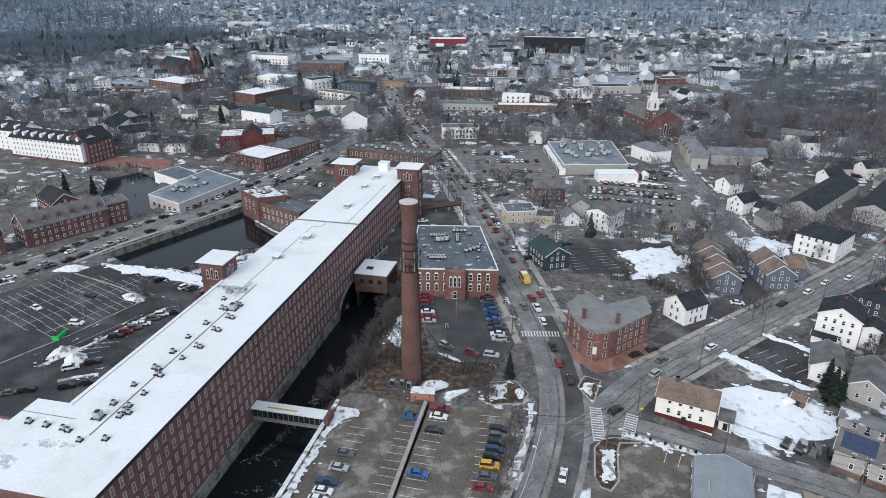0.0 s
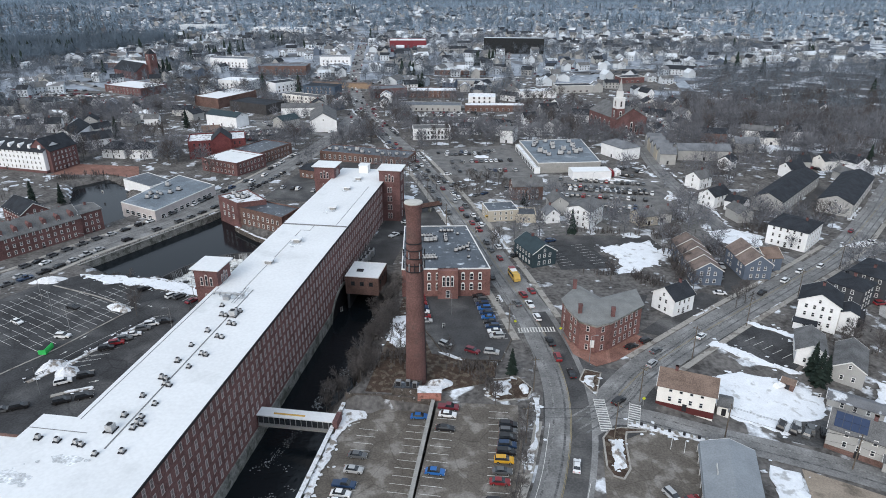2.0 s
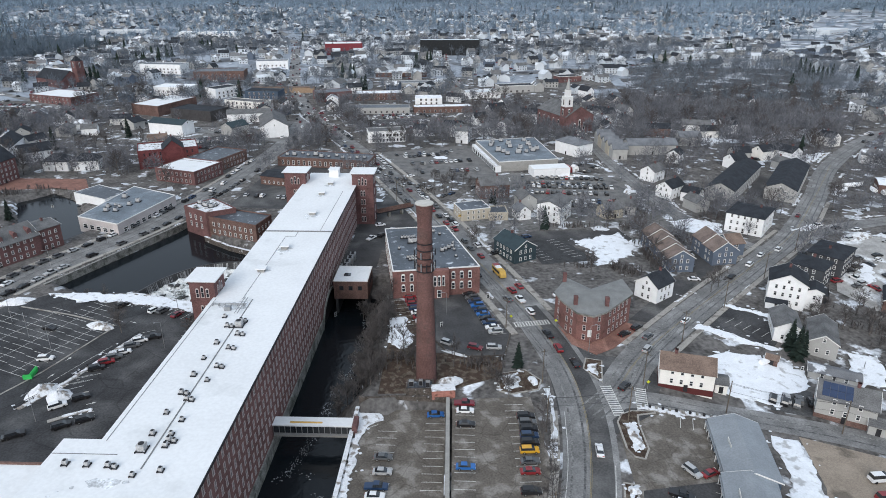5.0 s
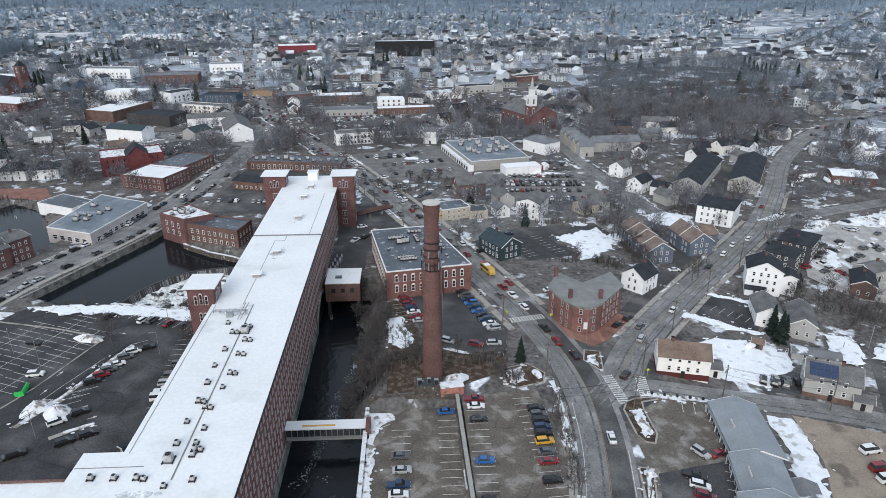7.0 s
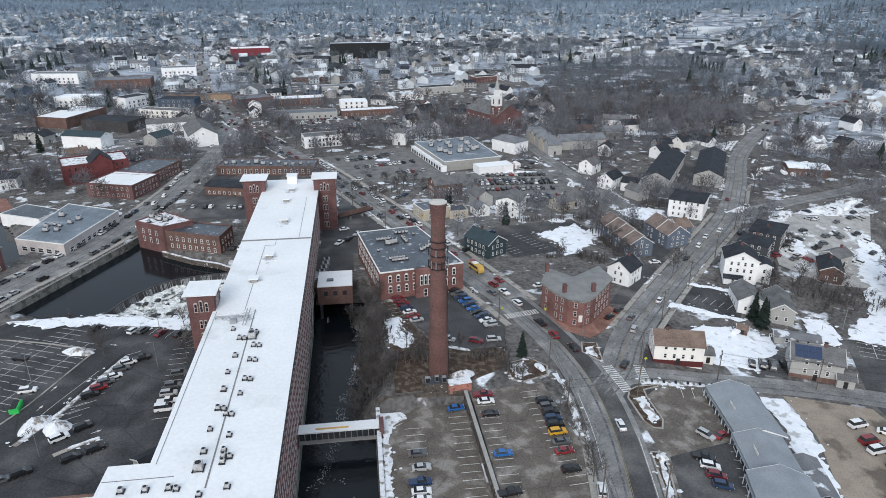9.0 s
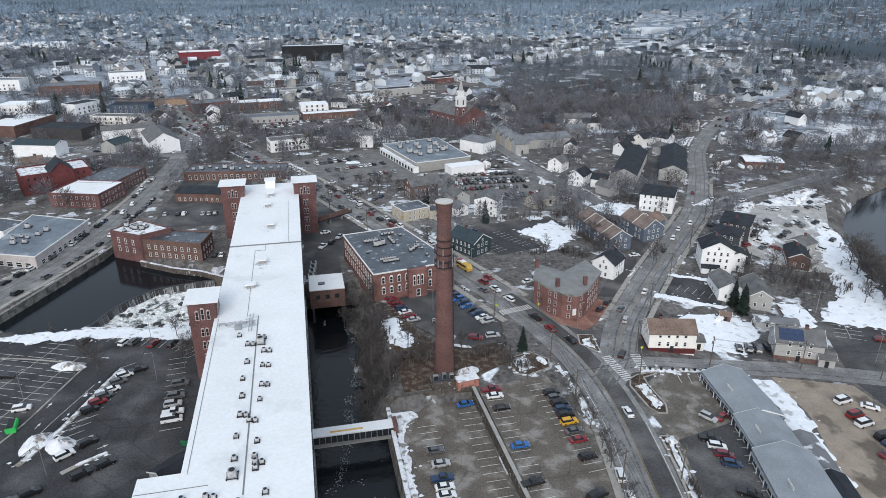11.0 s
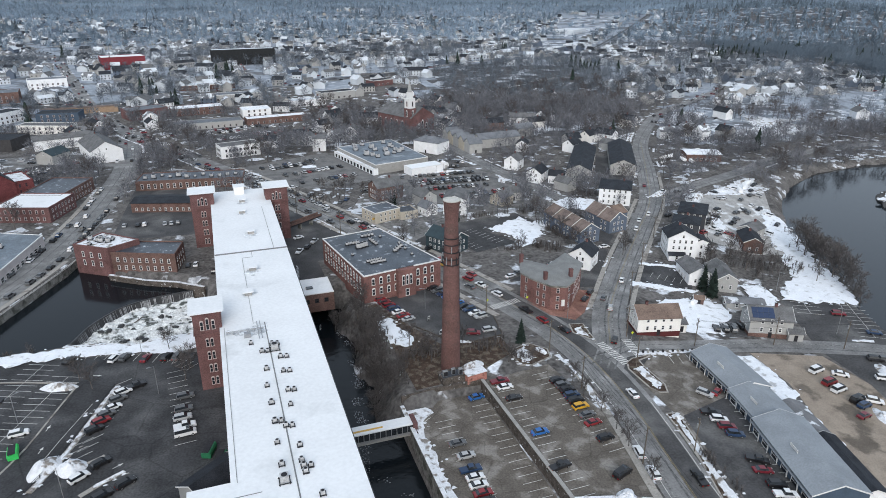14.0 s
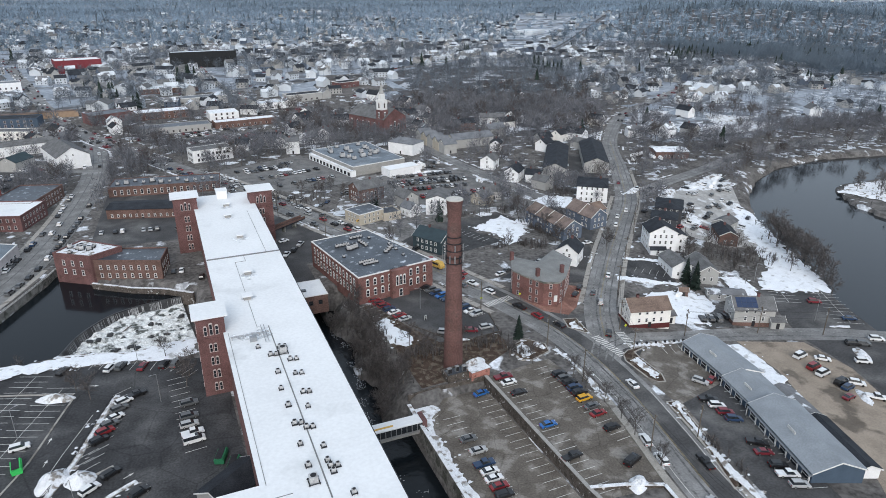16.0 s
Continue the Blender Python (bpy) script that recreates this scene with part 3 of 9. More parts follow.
for line, off in ((MAIN[2:16], 0.0), (FORK[1:8], 0.0)):
    strip("road_marking", line, 0.1, 0.096, YELLOW_PAINT, "worn yellow centre line", "road marking", shift=off + 0.15)
    strip("road_marking", line, 0.1, 0.096, YELLOW_PAINT, "worn yellow centre line", "road marking", shift=off - 0.15)
strip("road_marking", MAIN[1:6], 0.14, 0.096, PAINT, "white edge line of the main street", "road marking", shift=5.4)
strip("road_marking", MAIN[1:5], 0.14, 0.096, PAINT, "white edge line of the main street", "road marking", shift=-5.6)
strip("pavement", MAIN[0:6], 2.0, 0.20, PAVE, "concrete pavement along the main street", "pavement", shift=8.3, thick=0.2)
strip("pavement", [(27, 27), (20.5, 46), (9.5, 76), (-2, 110), (-19, 152), (-38, 198), (-63, 252)], 2.4, 0.20, PAVE, "concrete pavement along the main street", "pavement", thick=0.2)
strip("pavement", [(40.5, 44), (27, 83), (14.5, 117), (-2, 160), (-22, 207), (-46, 262)], 2.2, 0.20, PAVE, "concrete pavement along the main street", "pavement", thick=0.2)
strip("pavement", [(36, -92), (41, -71), (45.5, -52), (48, -40)], 2.0, 0.20, PAVE, "concrete pavement in front of the shops", "pavement", thick=0.2)
strip("pavement", FORK[2:6], 1.8, 0.20, PAVE, "concrete pavement along the forking street", "pavement", shift=7.0, thick=0.2)
strip("pavement", FORK[2:7], 1.8, 0.20, PAVE, "concrete pavement along the forking street", "pavement", shift=-7.0, thick=0.2)
strip("pavement", CANAL[2:9], 2.2, 0.20, PAVE, "concrete pavement in front of the brick row", "pavement", shift=8.8, thick=0.2)
strip("pavement", CANAL[3:7], 2.0, 0.20, PAVE, "concrete pavement beside the pond rail", "pavement", shift=-8.8, thick=0.2)

LOTS = [
    ("upper car park of worn asphalt with painted bays", LOT_MAT, [(7.6, -9), (29, -7), (31.5, -35), (27, -66), (8.2, -64)], 0.020),
    ("sunken car park of worn asphalt by the river", LOT_MAT, [(-17, -10), (5.8, -9.5), (6.4, -62), (3, -110), (-17, -110)], -2.97),
    ("car park in front of the brick works", ASPHALT, [(-9.5, 52), (14, 57.5), (25.5, 27), (23, 14), (12.5, 13.2), (5, 17), (1.5, 23), (-3, 30)], 0.024),
    ("car park of the row of shops", LOT_MAT, [(50, -22), (58, -10), (76, -15.5), (73, -32), (56, -95), (40, -95), (46, -62), (49.5, -42)], 0.028),
    ("wide car park beside the long mill", DARK_LOT, [(-149, 42), (-140, 50), (-112, 45), (-64, 34), (-63, -50), (-80, -56), (-125, -70), (-160, -20), (-158, 18)], 0.022),
    ("small dark car park behind a snow bank", DARK_LOT, [(85, 35), (101, 48), (118, 38), (104, 20)], 0.026),
    ("big car park full of cars beside the shop hall", PALE_LOT, [(38, 212), (92, 214), (100, 190), (92, 150), (66, 146), (45, 160), (36, 180)], 0.018),
    ("car park of the shop hall", PALE_LOT, [(-44, 262), (12, 284), (33, 214), (20, 205), (-12, 202), (-32, 226)], 0.030),
    ("sandy lot behind the row of shops", DIRT, [(92, -22), (112, -31), (112, -48), (92, -98), (60, -100), (72, -84), (90, -40)], 0.020),
    ("car park near the river bank", ASPHALT, [(114, -28), (130, 4), (152, -8), (141, -36), (131, -58), (113, -92), (96, -98), (112, -48)], 0.026),
    ("snowy works yard by the river", PACKED, [(146, 62), (172, 112), (236, 136), (226, 112), (202, 82), (182, 54), (168, 36), (152, 42)], 0.020),
    ("yard of the brick works", ASPHALT, [(-38, 76), (-24, 78), (-24, 96), (0, 100), (-14, 146), (-30, 170), (-38, 150)], 0.014),
    ("courtyard behind the houses", ASPHALT, [(20, 104), (42, 120), (80, 125), (84, 112), (40, 98), (26, 86)], 0.016),
    ("yard in front of the townhouses", ASPHALT, [(97, 76), (106, 108), (124, 104), (118, 88)], 0.018),
    ("yard between the two long house rows", ASPHALT, [(143, 148), (150, 165), (182, 215), (198, 210), (162, 150)], 0.018),
    ("parking behind the brick corner house", ASPHALT, [(43, 52), (72, 66), (66, 44), (56, 46), (48, 50)], 0.020),
    ("brick forecourt of the corner building", BRICK_PAVE, [(41.5, 33), (44.5, 21), (51, 15), (57, 19), (69, 33), (64, 36), (52, 24), (44, 28)], 0.16),
    ("yards and drives of the inner town", YARD_MAT, [(10, 112), (0, 150), (30, 216), (102, 216), (112, 165), (106, 112), (84, 112), (80, 126), (40, 121), (20, 104)], 0.008),
    ("yards behind the shops of the main street", YARD_MAT, [(-20, 330), (60, 300), (96, 300), (84, 350), (70, 420), (-100, 400), (-80, 340)], 0.008),
    ("yards of the western town blocks", YARD_MAT, [(-290, 330), (-160, 250), (-128, 262), (-124, 380), (-160, 470), (-280, 470)], 0.006),
    ("dark asphalt in front of the shops", ASPHALT, [(51, -42), (71, -38), (56, -95), (40, -95), (46, -62)], 0.033),
    ("asphalt of the wide street junction", ASPHALT, [(36, -20), (47, -24), (60, -14), (67, 2), (64, 14), (57, 14), (50, 15), (44, 22), (35, 22)], 0.046),
    ("dark drive beside the snowy yard", DARK_LOT, [(90, -11), (95.5, 1.5), (104, -2.5), (99, -14)], 0.036),
    ("forecourts of the houses along the forking street", ASPHALT, [(66, 38), (72, 36), (98, 68), (91, 71)], 0.034),
    ("drive of the blue townhouses", ASPHALT, [(99, 71), (120, 92), (118, 107), (106, 107)], 0.038),
    ("dark car park beside the green house", DARK_LANE, [(37, 108), (53, 112), (64, 88), (42, 83)], 0.021),
    ("town centre paving between the shops", ASPHALT, [(-108, 150), (-60, 145), (-66, 230), (-104, 232)], 0.016),
    ("car park behind the brick row", ASPHALT, [(-200, 262), (-150, 262), (-148, 300), (-205, 292)], 0.016),
    ("wide town car park among bare trees", ASPHALT, [(-491, 425), (-388, 441), (-300, 372), (-418, 338)], 0.02),
    ("car park behind the gabled building", ASPHALT, [(-185, 262), (-152, 262), (-150, 318), (-180, 300)], 0.02),
    ("car park among the town blocks", ASPHALT, [(-230, 425), (-190, 400), (-180, 440), (-215, 448)], 0.02),
    ("town car park behind the shops", ASPHALT, [(-60, 322), (10, 345), (2, 396), (-78, 390)], 0.02),
    ("brick paved square by the pond", BRICK_PAVE, [(-245, 172), (-212, 178), (-190, 172), (-205, 196), (-248, 196)], 0.016),
]
for label, m_, pts, z in LOTS:
    sheet("car_park" if "car park" in label else "yard", pts, z, m_, label, "car park" if "car park" in label else "yard")
sheet("leaf_litter", [(-13, -7), (4, -6), (22, 3), (22, 13), (2, 15), (-4, 30), (-11, 50), (-14, 50), (-13, 20)], 0.012, LITTER, "brown leaf litter round the foot of the chimney", "leaf litter")

# ---- the long mill ----
MX0, MX1, MY0, MY1, MZ = -63.0, -39.0, -76.0, 146.0, 19.0
mill = thing("mill", pose(0, 0, 0), "long six-storey red brick mill with a snow-white flat roof", "mill building")
bm = bmesh.new()
mill_plan = [(MX0, MY1), (MX0, -52), (-71, -52), (-71, MY0), (MX1, MY0), (MX1, MY1)]
prism(bm, mill_plan, -5.0, MZ - 0.25)
part("wall", bm, MILL_BRICK, mill, "dark red brick wall")
bm = bmesh.new()
prism(bm, [(MX0, MY0), (MX1 + 0.35, MY0), (MX1 + 0.35, 44.0), (MX0, 44.0)], -11.0, -5.0)
prism(bm, [(MX0, 70.0), (MX1 + 0.35, 70.0), (MX1 + 0.35, MY1), (MX0, MY1)], -11.0, -5.0)
part("foundation", bm, GRANITE, mill, "damp grey granite foundation")
# the arch over the tailrace
bm = bmesh.new()
ring = [(57 + 13 * math.cos(math.pi * k / 16), -10 + 9 * math.sin(math.pi * k / 16)) for k in range(17)]
outer = [(57 + 14 * math.cos(math.pi * k / 16), -10 + 9.9 * math.sin(math.pi * k / 16)) for k in range(17)]
for k in range(16):
    a, b, c, d = ring[k], ring[k + 1], outer[k + 1], outer[k]
    v = [bm.verts.new((MX1 + dx, y, z)) for dx in (0.0, 0.5) for y, z in (a, b, c, d)]
    for f in ((4, 5, 6, 7), (0, 1, 5, 4), (2, 3, 7, 6)):
        bm.faces.new([v[i] for i in f])
part("arch", bm, GRANITE, mill, "granite arch over the tailrace")
# flat near-black sheet in the arch stands in for the tunnel's shade
bm = bmesh.new()
bm.faces.new([bm.verts.new((MX1 + 0.06, y, z)) for y, z in ring])
part("tailrace_opening", bm, mat("tunnel_shade", (0.012, 0.012, 0.013), 0.95, 0.2), mill, "flat near-black sheet for the shade in the tailrace")
bm = bmesh.new()
roof_plan = [(MX0 - 0.5, MY1 + 0.4), (MX0 - 0.5, -51.5), (-71.4, -51.5), (-71.4, MY0 - 0.4), (MX1 + 0.5, MY0 - 0.4), (MX1 + 0.5, MY1 + 0.4)]
prism(bm, roof_plan, MZ - 0.25, MZ)
part("roof", bm, ROOF_SNOW, mill, "white snow-dusted membrane roof")
bm = bmesh.new()
box(bm, MX1 + 0.5, MY0 - 0.4, MZ - 0.55, MX1 + 0.7, MY1 + 0.4, MZ + 0.03)
part("gutter", bm, DARK_STEEL, mill, "dark eaves gutter")
bm = bmesh.new()
for k in range(0, 90):
    y = MY0 + 1.5 + k * 2.45
    box(bm, MX1, y - 0.28, MZ - 1.5, MX1 + 0.22, y + 0.28, MZ - 0.55)
tagged(part("cornice", bm, MILL_BRICK, mill, "corbelled brick cornice"), kind="stuff")
bm = bmesh.new()
for x in (MX0 + 0.7,):
    box(bm, x - 0.05, -52, MZ, x + 0.05, 12, MZ + 0.1)
box(bm, -51.6, -60, MZ, -51.32, 12, MZ + 0.1)
box(bm, -54.55, 12, MZ, -54.45, 62, MZ + 0.1)
box(bm, -54.6, 62, MZ, -51, 62.1, MZ + 0.1)
box(bm, -51.1, 62, MZ, -51, 67.5, MZ + 0.1)
box(bm, -63.4, 67.2, MZ, -38.6, 67.6, MZ + 0.35)
box(bm, -43.15, 67.6, MZ, -43.05, 118, MZ + 0.1)
box(bm, -71.2, -56.1, MZ, -58, -56, MZ + 0.1)
part("roof_seam", bm, mat("grey_seam_tape", (0.2, 0.205, 0.21), 0.8, 0.2), mill, "dark seams and cable runs on the white roof")
for r in range(6):
    z = -3.6 + r * 3.75
    for c in range(82):
        y = MY0 + 3 + c * 2.7
        if r == 0 and 42 < y < 72:
            continue
        if -24 < y < -13 and r == 0:
            continue
        if y < 60:
            put_window(mill, (MX1, MY0), (MX1, MY1), y - MY0, z, 1.05, 2.2, PALE_TRIM, pane_mat=PALE_PANE)
WM = window_mesh(1.05, 2.2, PALE_TRIM, False, PALE_PANE)
bm = bmesh.new()
for r in range(6):
    for c in range(82):
        y = MY0 + 3 + c * 2.7
        if y >= 60 and not (r == 0 and y < 72) and y < 125:
            n0 = len(bm.verts)
            bm.from_mesh(WM)
            bm.verts.ensure_lookup_table()
            bmesh.ops.transform(bm, matrix=Matrix.Translation((MX1, y, -3.6 + r * 3.75)) @ Matrix.Rotation(math.pi / 2, 4, "Z"), verts=bm.verts[n0:])
me = mesh_of(bm, "window")
me.materials.append(PALE_TRIM)
me.materials.append(PALE_PANE)
tagged(part("window", me, None, mill), kind="stuff")


def stair_tower(x0, y0, x1, y1, z1, label, faces):
    t = thing("stair_tower", pose((x0 + x1) / 2, (y0 + y1) / 2, 0), label, "tower", "stair towers of the mill")
    a, b = (x1 - x0) / 2, (y1 - y0) / 2
    plan = [(-a, -b), (a, -b), (a, b), (-a, b)]
    bm = bmesh.new()
    prism(bm, plan, -1, z1 - 0.3)
    prism(bm, inset(plan, -0.25), 17.6, 18.1)
    prism(bm, inset(plan, -0.3), z1 - 0.9, z1 - 0.3)
    part("wall", bm, RED_BRICK, t, "red brick tower wall")
    bm = bmesh.new()
    prism(bm, inset(plan, -0.95), z1 - 0.3, z1)
    part("roof", bm, ROOF_SNOW, t, "snow-white flat roof")
    for i in faces:
        p, q = plan[i], plan[(i + 1) % 4]
        L = math.dist(p, q)
        for k in (-1, 0, 1):
            put_window(t, p, q, L / 2 + k * 1.5, 19.0, 0.95, 2.6 + (0.7 if k == 0 else 0), PALE_TRIM, arched=True)
        for r in range(4):
            for k in (-0.6, 0.6):
                put_window(t, p, q, L / 2 + k, 1.5 + r * 4.1, 0.9, 2.3, PALE_TRIM, arched=True)
    return t


stair_tower(-70.2, 12.8, -62.8, 21.2, 24.6, "square red brick stair tower with a white roof", (0, 1, 2, 3))
stair_tower(-71.5, 128, -62.0, 137, 24.6, "square red brick stair tower at the mill's end", (0, 1))
stair_tower(-40.5, 127, -31.0, 136, 24.6, "square red brick stair tower facing the street", (0, 1))


def roof_unit(x, y, z, s, label, style):
    if style == 0:
        u = thing("air_conditioner", pose(x, y, z, 0, 0, random.choice((0, 0, 90))), label, "air conditioner", "condenser units on the mill roof")
        bm = bmesh.new()
        box(bm, -s / 2, -s / 2, 0.35, s / 2, s / 2, 0.35 + s * 0.8)
        bmesh.ops.bevel(bm, geom=bm.edges[:], offset=0.06, segments=1, affect="EDGES")
        part("case", bm, mat("weathered_unit_case", (0.42, 0.425, 0.43), 0.6, 0.3, 0.8, 4, 0.1), u)
        bm = bmesh.new()
        tube(bm, (0, 0, 0.36 + s * 0.8), (0, 0, 0.42 + s * 0.8), s * 0.38, s * 0.38, 10)
        part("fan_grille", bm, DARK_STEEL, u)
        bm = bmesh.new()
        for sx in (-1, 1):
            box(bm, sx * s * 0.62 - 0.08, -s * 0.75, 0, sx * s * 0.62 + 0.08, s * 0.75, 0.3)
            box(bm, -s * 0.75, sx * s * 0.62 - 0.06, 0.1, s * 0.75, sx * s * 0.62 + 0.06, 0.26)
        part("skid", bm, DARK_STEEL, u)
    else:
        u = thing("roof_hatch", pose(x, y, z), label, "roof hatch", "roof hatches on the mill roof")
        bm = bmesh.new()
        box(bm, -s / 2, -s / 2, 0, s / 2, s / 2, 1.1)
        part("curb", bm, CONCRETE, u)
        bm = bmesh.new()
        box(bm, -s / 2 - 0.5, -s / 2 - 0.4, 1.1, s / 2 + 0.5, s / 2 + 0.4, 1.4)
        part("lid", bm, ROOF_SNOW, u)
    return u


random.seed(4)
for x, y in ((-55.9, 0.8), (-50.7, -1.2), (-53.5, -4.3), (-49.3, -8.5), (-53.2, -13.2), (-49.4, -15.5), (-53.8, -20.7), (-49.3, -24.1), (-53.5, -28), (-49.5, -30.1), (-53.5, -35.2), (-51.4, -37.5), (-53.8, -42.6), (-49.5, -45), (-53.7, -49.7), (-49.8, -49.7), (-49.6, -51.5), (-49.5, -53.3), (-66.7, -59.1), (-62.3, -59.3), (-58.1, -59.4), (-47.4, -60.4), (-52.2, -61.9)):
    roof_unit(x, y, MZ, random.uniform(0.75, 0.95), "small grey condenser on skids on the white roof", 0)
    if random.random() < 0.3:
        roof_unit(x + random.uniform(1.2, 1.5), y - 0.4, MZ, 0.8, "small grey condenser on skids on the white roof", 0)
roof_unit(-50.3, -4.0, MZ, 1.8, "large grey roof ventilation unit", 0)
roof_unit(-53.7, -54.5, MZ, 1.6, "large grey roof ventilation unit", 0)
for x, y in ((-49.8, 86.5), (-51.5, 112.6), (-54.5, 31.9), (-51.8, 51.0), (-50.5, 128)):
    roof_unit(x, y, MZ, 2.2, "white-capped hatch on the snowy roof", 1)
pent = thing("roof_penthouse", pose(-51, 141, MZ), "small white penthouse on the mill roof", "penthouse")
bm = bmesh.new()
box(bm, -2.2, -2.2, 0, 2.2, 2.2, 3.6)
part("wall", bm, WHITE_SIDE, pent)
bm = bmesh.new()
box(bm, -2.5, -2.5, 3.6, 2.5, 2.5, 3.85)
part("roof", bm, ROOF_SNOW, pent)
# duct frame by the middle tower
duct = thing("duct_frame", pose(-56, 8, MZ), "grey ducts on a frame across the snowy roof", "duct")
bm = bmesh.new()
for y_ in (-0.5, 0.1):
    tube(bm, (-6, y_, 0.6), (4, y_, 0.6), 0.11, 0.11, 6)
for x_ in (2.4, 3.2):
    tube(bm, (x_, -6, 0.7), (x_, 4, 0.7), 0.11, 0.11, 6)
for k in range(6):
    box(bm, -5.8 + k * 1.8, -0.7, 0, -5.68 + k * 1.8, 0.3, 0.6)
box(bm, -1.4, -3.6, 0, 0.4, -2.2, 1.2)
part("duct", bm, STEEL, duct)

# low wing and sheds beside the mill
def flat_block(name, pts, z0, h, wall_m, roof_m, label, category, storeys=0, gap=3.2, ww=1.1, wh=1.7, frame_m=None, first=1.2, rise=3.6, parapet=0.5, faces=None, arched=False, group=""):
    pts = ccw(pts)
    cx, cy = sum(p[0] for p in pts) / len(pts), sum(p[1] for p in pts) / len(pts)
    b = thing(name, pose(cx, cy, z0), label, category, group)
    loc = [(x - cx, y - cy) for x, y in pts]
    bm = bmesh.new()
    prism(bm, loc, -1.5, h)
    part("wall", bm, wall_m, b)
    bm = bmesh.new()
    ins = inset(loc, 0.35)
    n = len(loc)
    o = [bm.verts.new((x, y, h + parapet)) for x, y in inset(loc, -0.06)]
    i_ = [bm.verts.new((x, y, h + parapet)) for x, y in ins]
    lo = [bm.verts.new((x, y, h - 0.1)) for x, y in inset(loc, -0.06)]
    il = [bm.verts.new((x, y, h + 0.05)) for x, y in ins]
    for k in range(n):
        j = (k + 1) % n
        bm.faces.new((o[k], o[j], i_[j], i_[k]))
        bm.faces.new((lo[k], lo[j], o[j], o[k]))
        bm.faces.new((i_[k], i_[j], il[j], il[k]))
    part("parapet", bm, wall_m if parapet > 0.3 else TRIM, b)
    bm = bmesh.new()
    bm.faces.new([bm.verts.new((x, y, h + 0.08)) for x, y in ins])
    triangulated(bm, bm.faces[:])
    part("roof", bm, roof_m, b)
    if storeys:
        wall_windows(b, loc, storeys, first, rise, gap, ww, wh, frame_m or TRIM, faces, arched)
    return b


flat_block("mill_annex", [(-95, -57), (-71.5, -57), (-71.5, -90), (-95, -90)], 0, 17, BROWN_BRICK, ROOF_SNOW, "lower brick annex with a snowy roof beside the mill", "annex")
boiler = flat_block("boiler_house", [(-37, 56.5), (-24.5, 56.5), (-24.5, 70), (-37, 70)], -1.6, 5.6, BROWN_BRICK, ROOF_SNOW, "low brick house over the tailrace with a snowy roof", "boiler house", 1, 3.4, 1.5, 1.5, DARK_STEEL, first=2.2, parapet=0.15, faces=(0, 1))
bm = bmesh.new()
for x_ in (-5.8, 5.0):
    box(bm, x_, -6.6, -10, x_ + 0.9, 6.6, -0.5)
part("pier", bm, mat("wet_dark_stone", (0.05, 0.052, 0.055), 0.4, 0.3), boiler, "dark stone piers in the water")
bm = bmesh.new()
box(bm, -3, -2.4, 5.75, -0.6, -0.6, 6.15)
part("skylight", bm, GLASS, boiler, "dark skylight")
for k, (x, y) in enumerate(((-36, 74), (-35.5, 78), (-35, 82), (-34.6, 86))):
    ch = thing("chiller", pose(x, y, 0, 0, 0, 5), "grey chiller unit beside the mill wall", "chiller", "row of chillers")
    bm = bmesh.new()
    box(bm, -1.2, -1.6, 0, 1.2, 1.6, 2.8)
    bmesh.ops.bevel(bm, geom=bm.edges[:], offset=0.08, segments=1, affect="EDGES")
    part("case", bm, STEEL, ch)
    for y_ in (-0.8, 0.8):
        bm = bmesh.new()
        tube(bm, (0, y_, 2.8), (0, y_, 3.0), 0.65, 0.65, 12)
        part("fan", bm, DARK_STEEL, ch)


# ---- chimney ----
stack = thing("chimney_stack", pose(0, 0.3, 0), "tall round brick chimney stack with antennas halfway up", "chimney")
bm = bmesh.new()
prof = [(3.05, -1.0), (2.95, 0.0)]
for k in range(1, 12):
    prof.append((2.95 - 0.095 * k, k * 4.2))
prof += [(1.85, 47.5), (1.92, 48.2), (1.96, 49.0), (2.08, 50.6), (2.22, 52.0), (2.34, 53.0)]
lathe(bm, prof, 28)
part("shaft", bm, STACK_BRICK, stack, "weathered brick shaft")
bm = bmesh.new()
lathe(bm, [(2.38, 53.0), (2.42, 53.12), (2.38, 53.3), (1.8, 53.4), (0.05, 53.46)], 28)
part("cap", bm, mat("pale_cap_concrete", (0.5, 0.49, 0.46), 0.9, 0.15), stack, "pale concrete cap")
for k, (z, r) in enumerate(((34.5, 2.3), (36.2, 2.26), (38.2, 2.2), (40.4, 2.15), (42.3, 2.1))):
    bm = bmesh.new()
    lathe(bm, [(r + 0.02, z), (r + 0.14, z), (r + 0.14, z + 0.22), (r + 0.02, z + 0.22)], 24)
    part("band", bm, DARK_STEEL, stack, "dark steel band")
for k in range(12):
    a = 2 * math.pi * k / 12 + 0.2
    for z, hgt in ((35.0, 2.2), (38.6, 1.8)):
        if z > 38 and k % 2:
            continue
        bm = bmesh.new()
        c, s = math.cos(a), math.sin(a)
        tube(bm, (c * 2.75, s * 2.75, z), (c * 2.75, s * 2.75, z + hgt), 0.16, 0.16, 6)
        tube(bm, (c * 2.2, s * 2.2, z + hgt * 0.5), (c * 2.75, s * 2.75, z + hgt * 0.5), 0.05, 0.05, 4)
        part("antenna", bm, STEEL if k % 3 else DARK_STEEL, stack, "slim panel antenna on a bracket")
bm = bmesh.new()
for dx in (-0.2, 0.2):
    tube(bm, (3.05, dx, 0.5), (2.35, dx, 34), 0.05, 0.05, 4)
part("cable_run", bm, DARK_STEEL, stack, "dark cable run down the shaft")
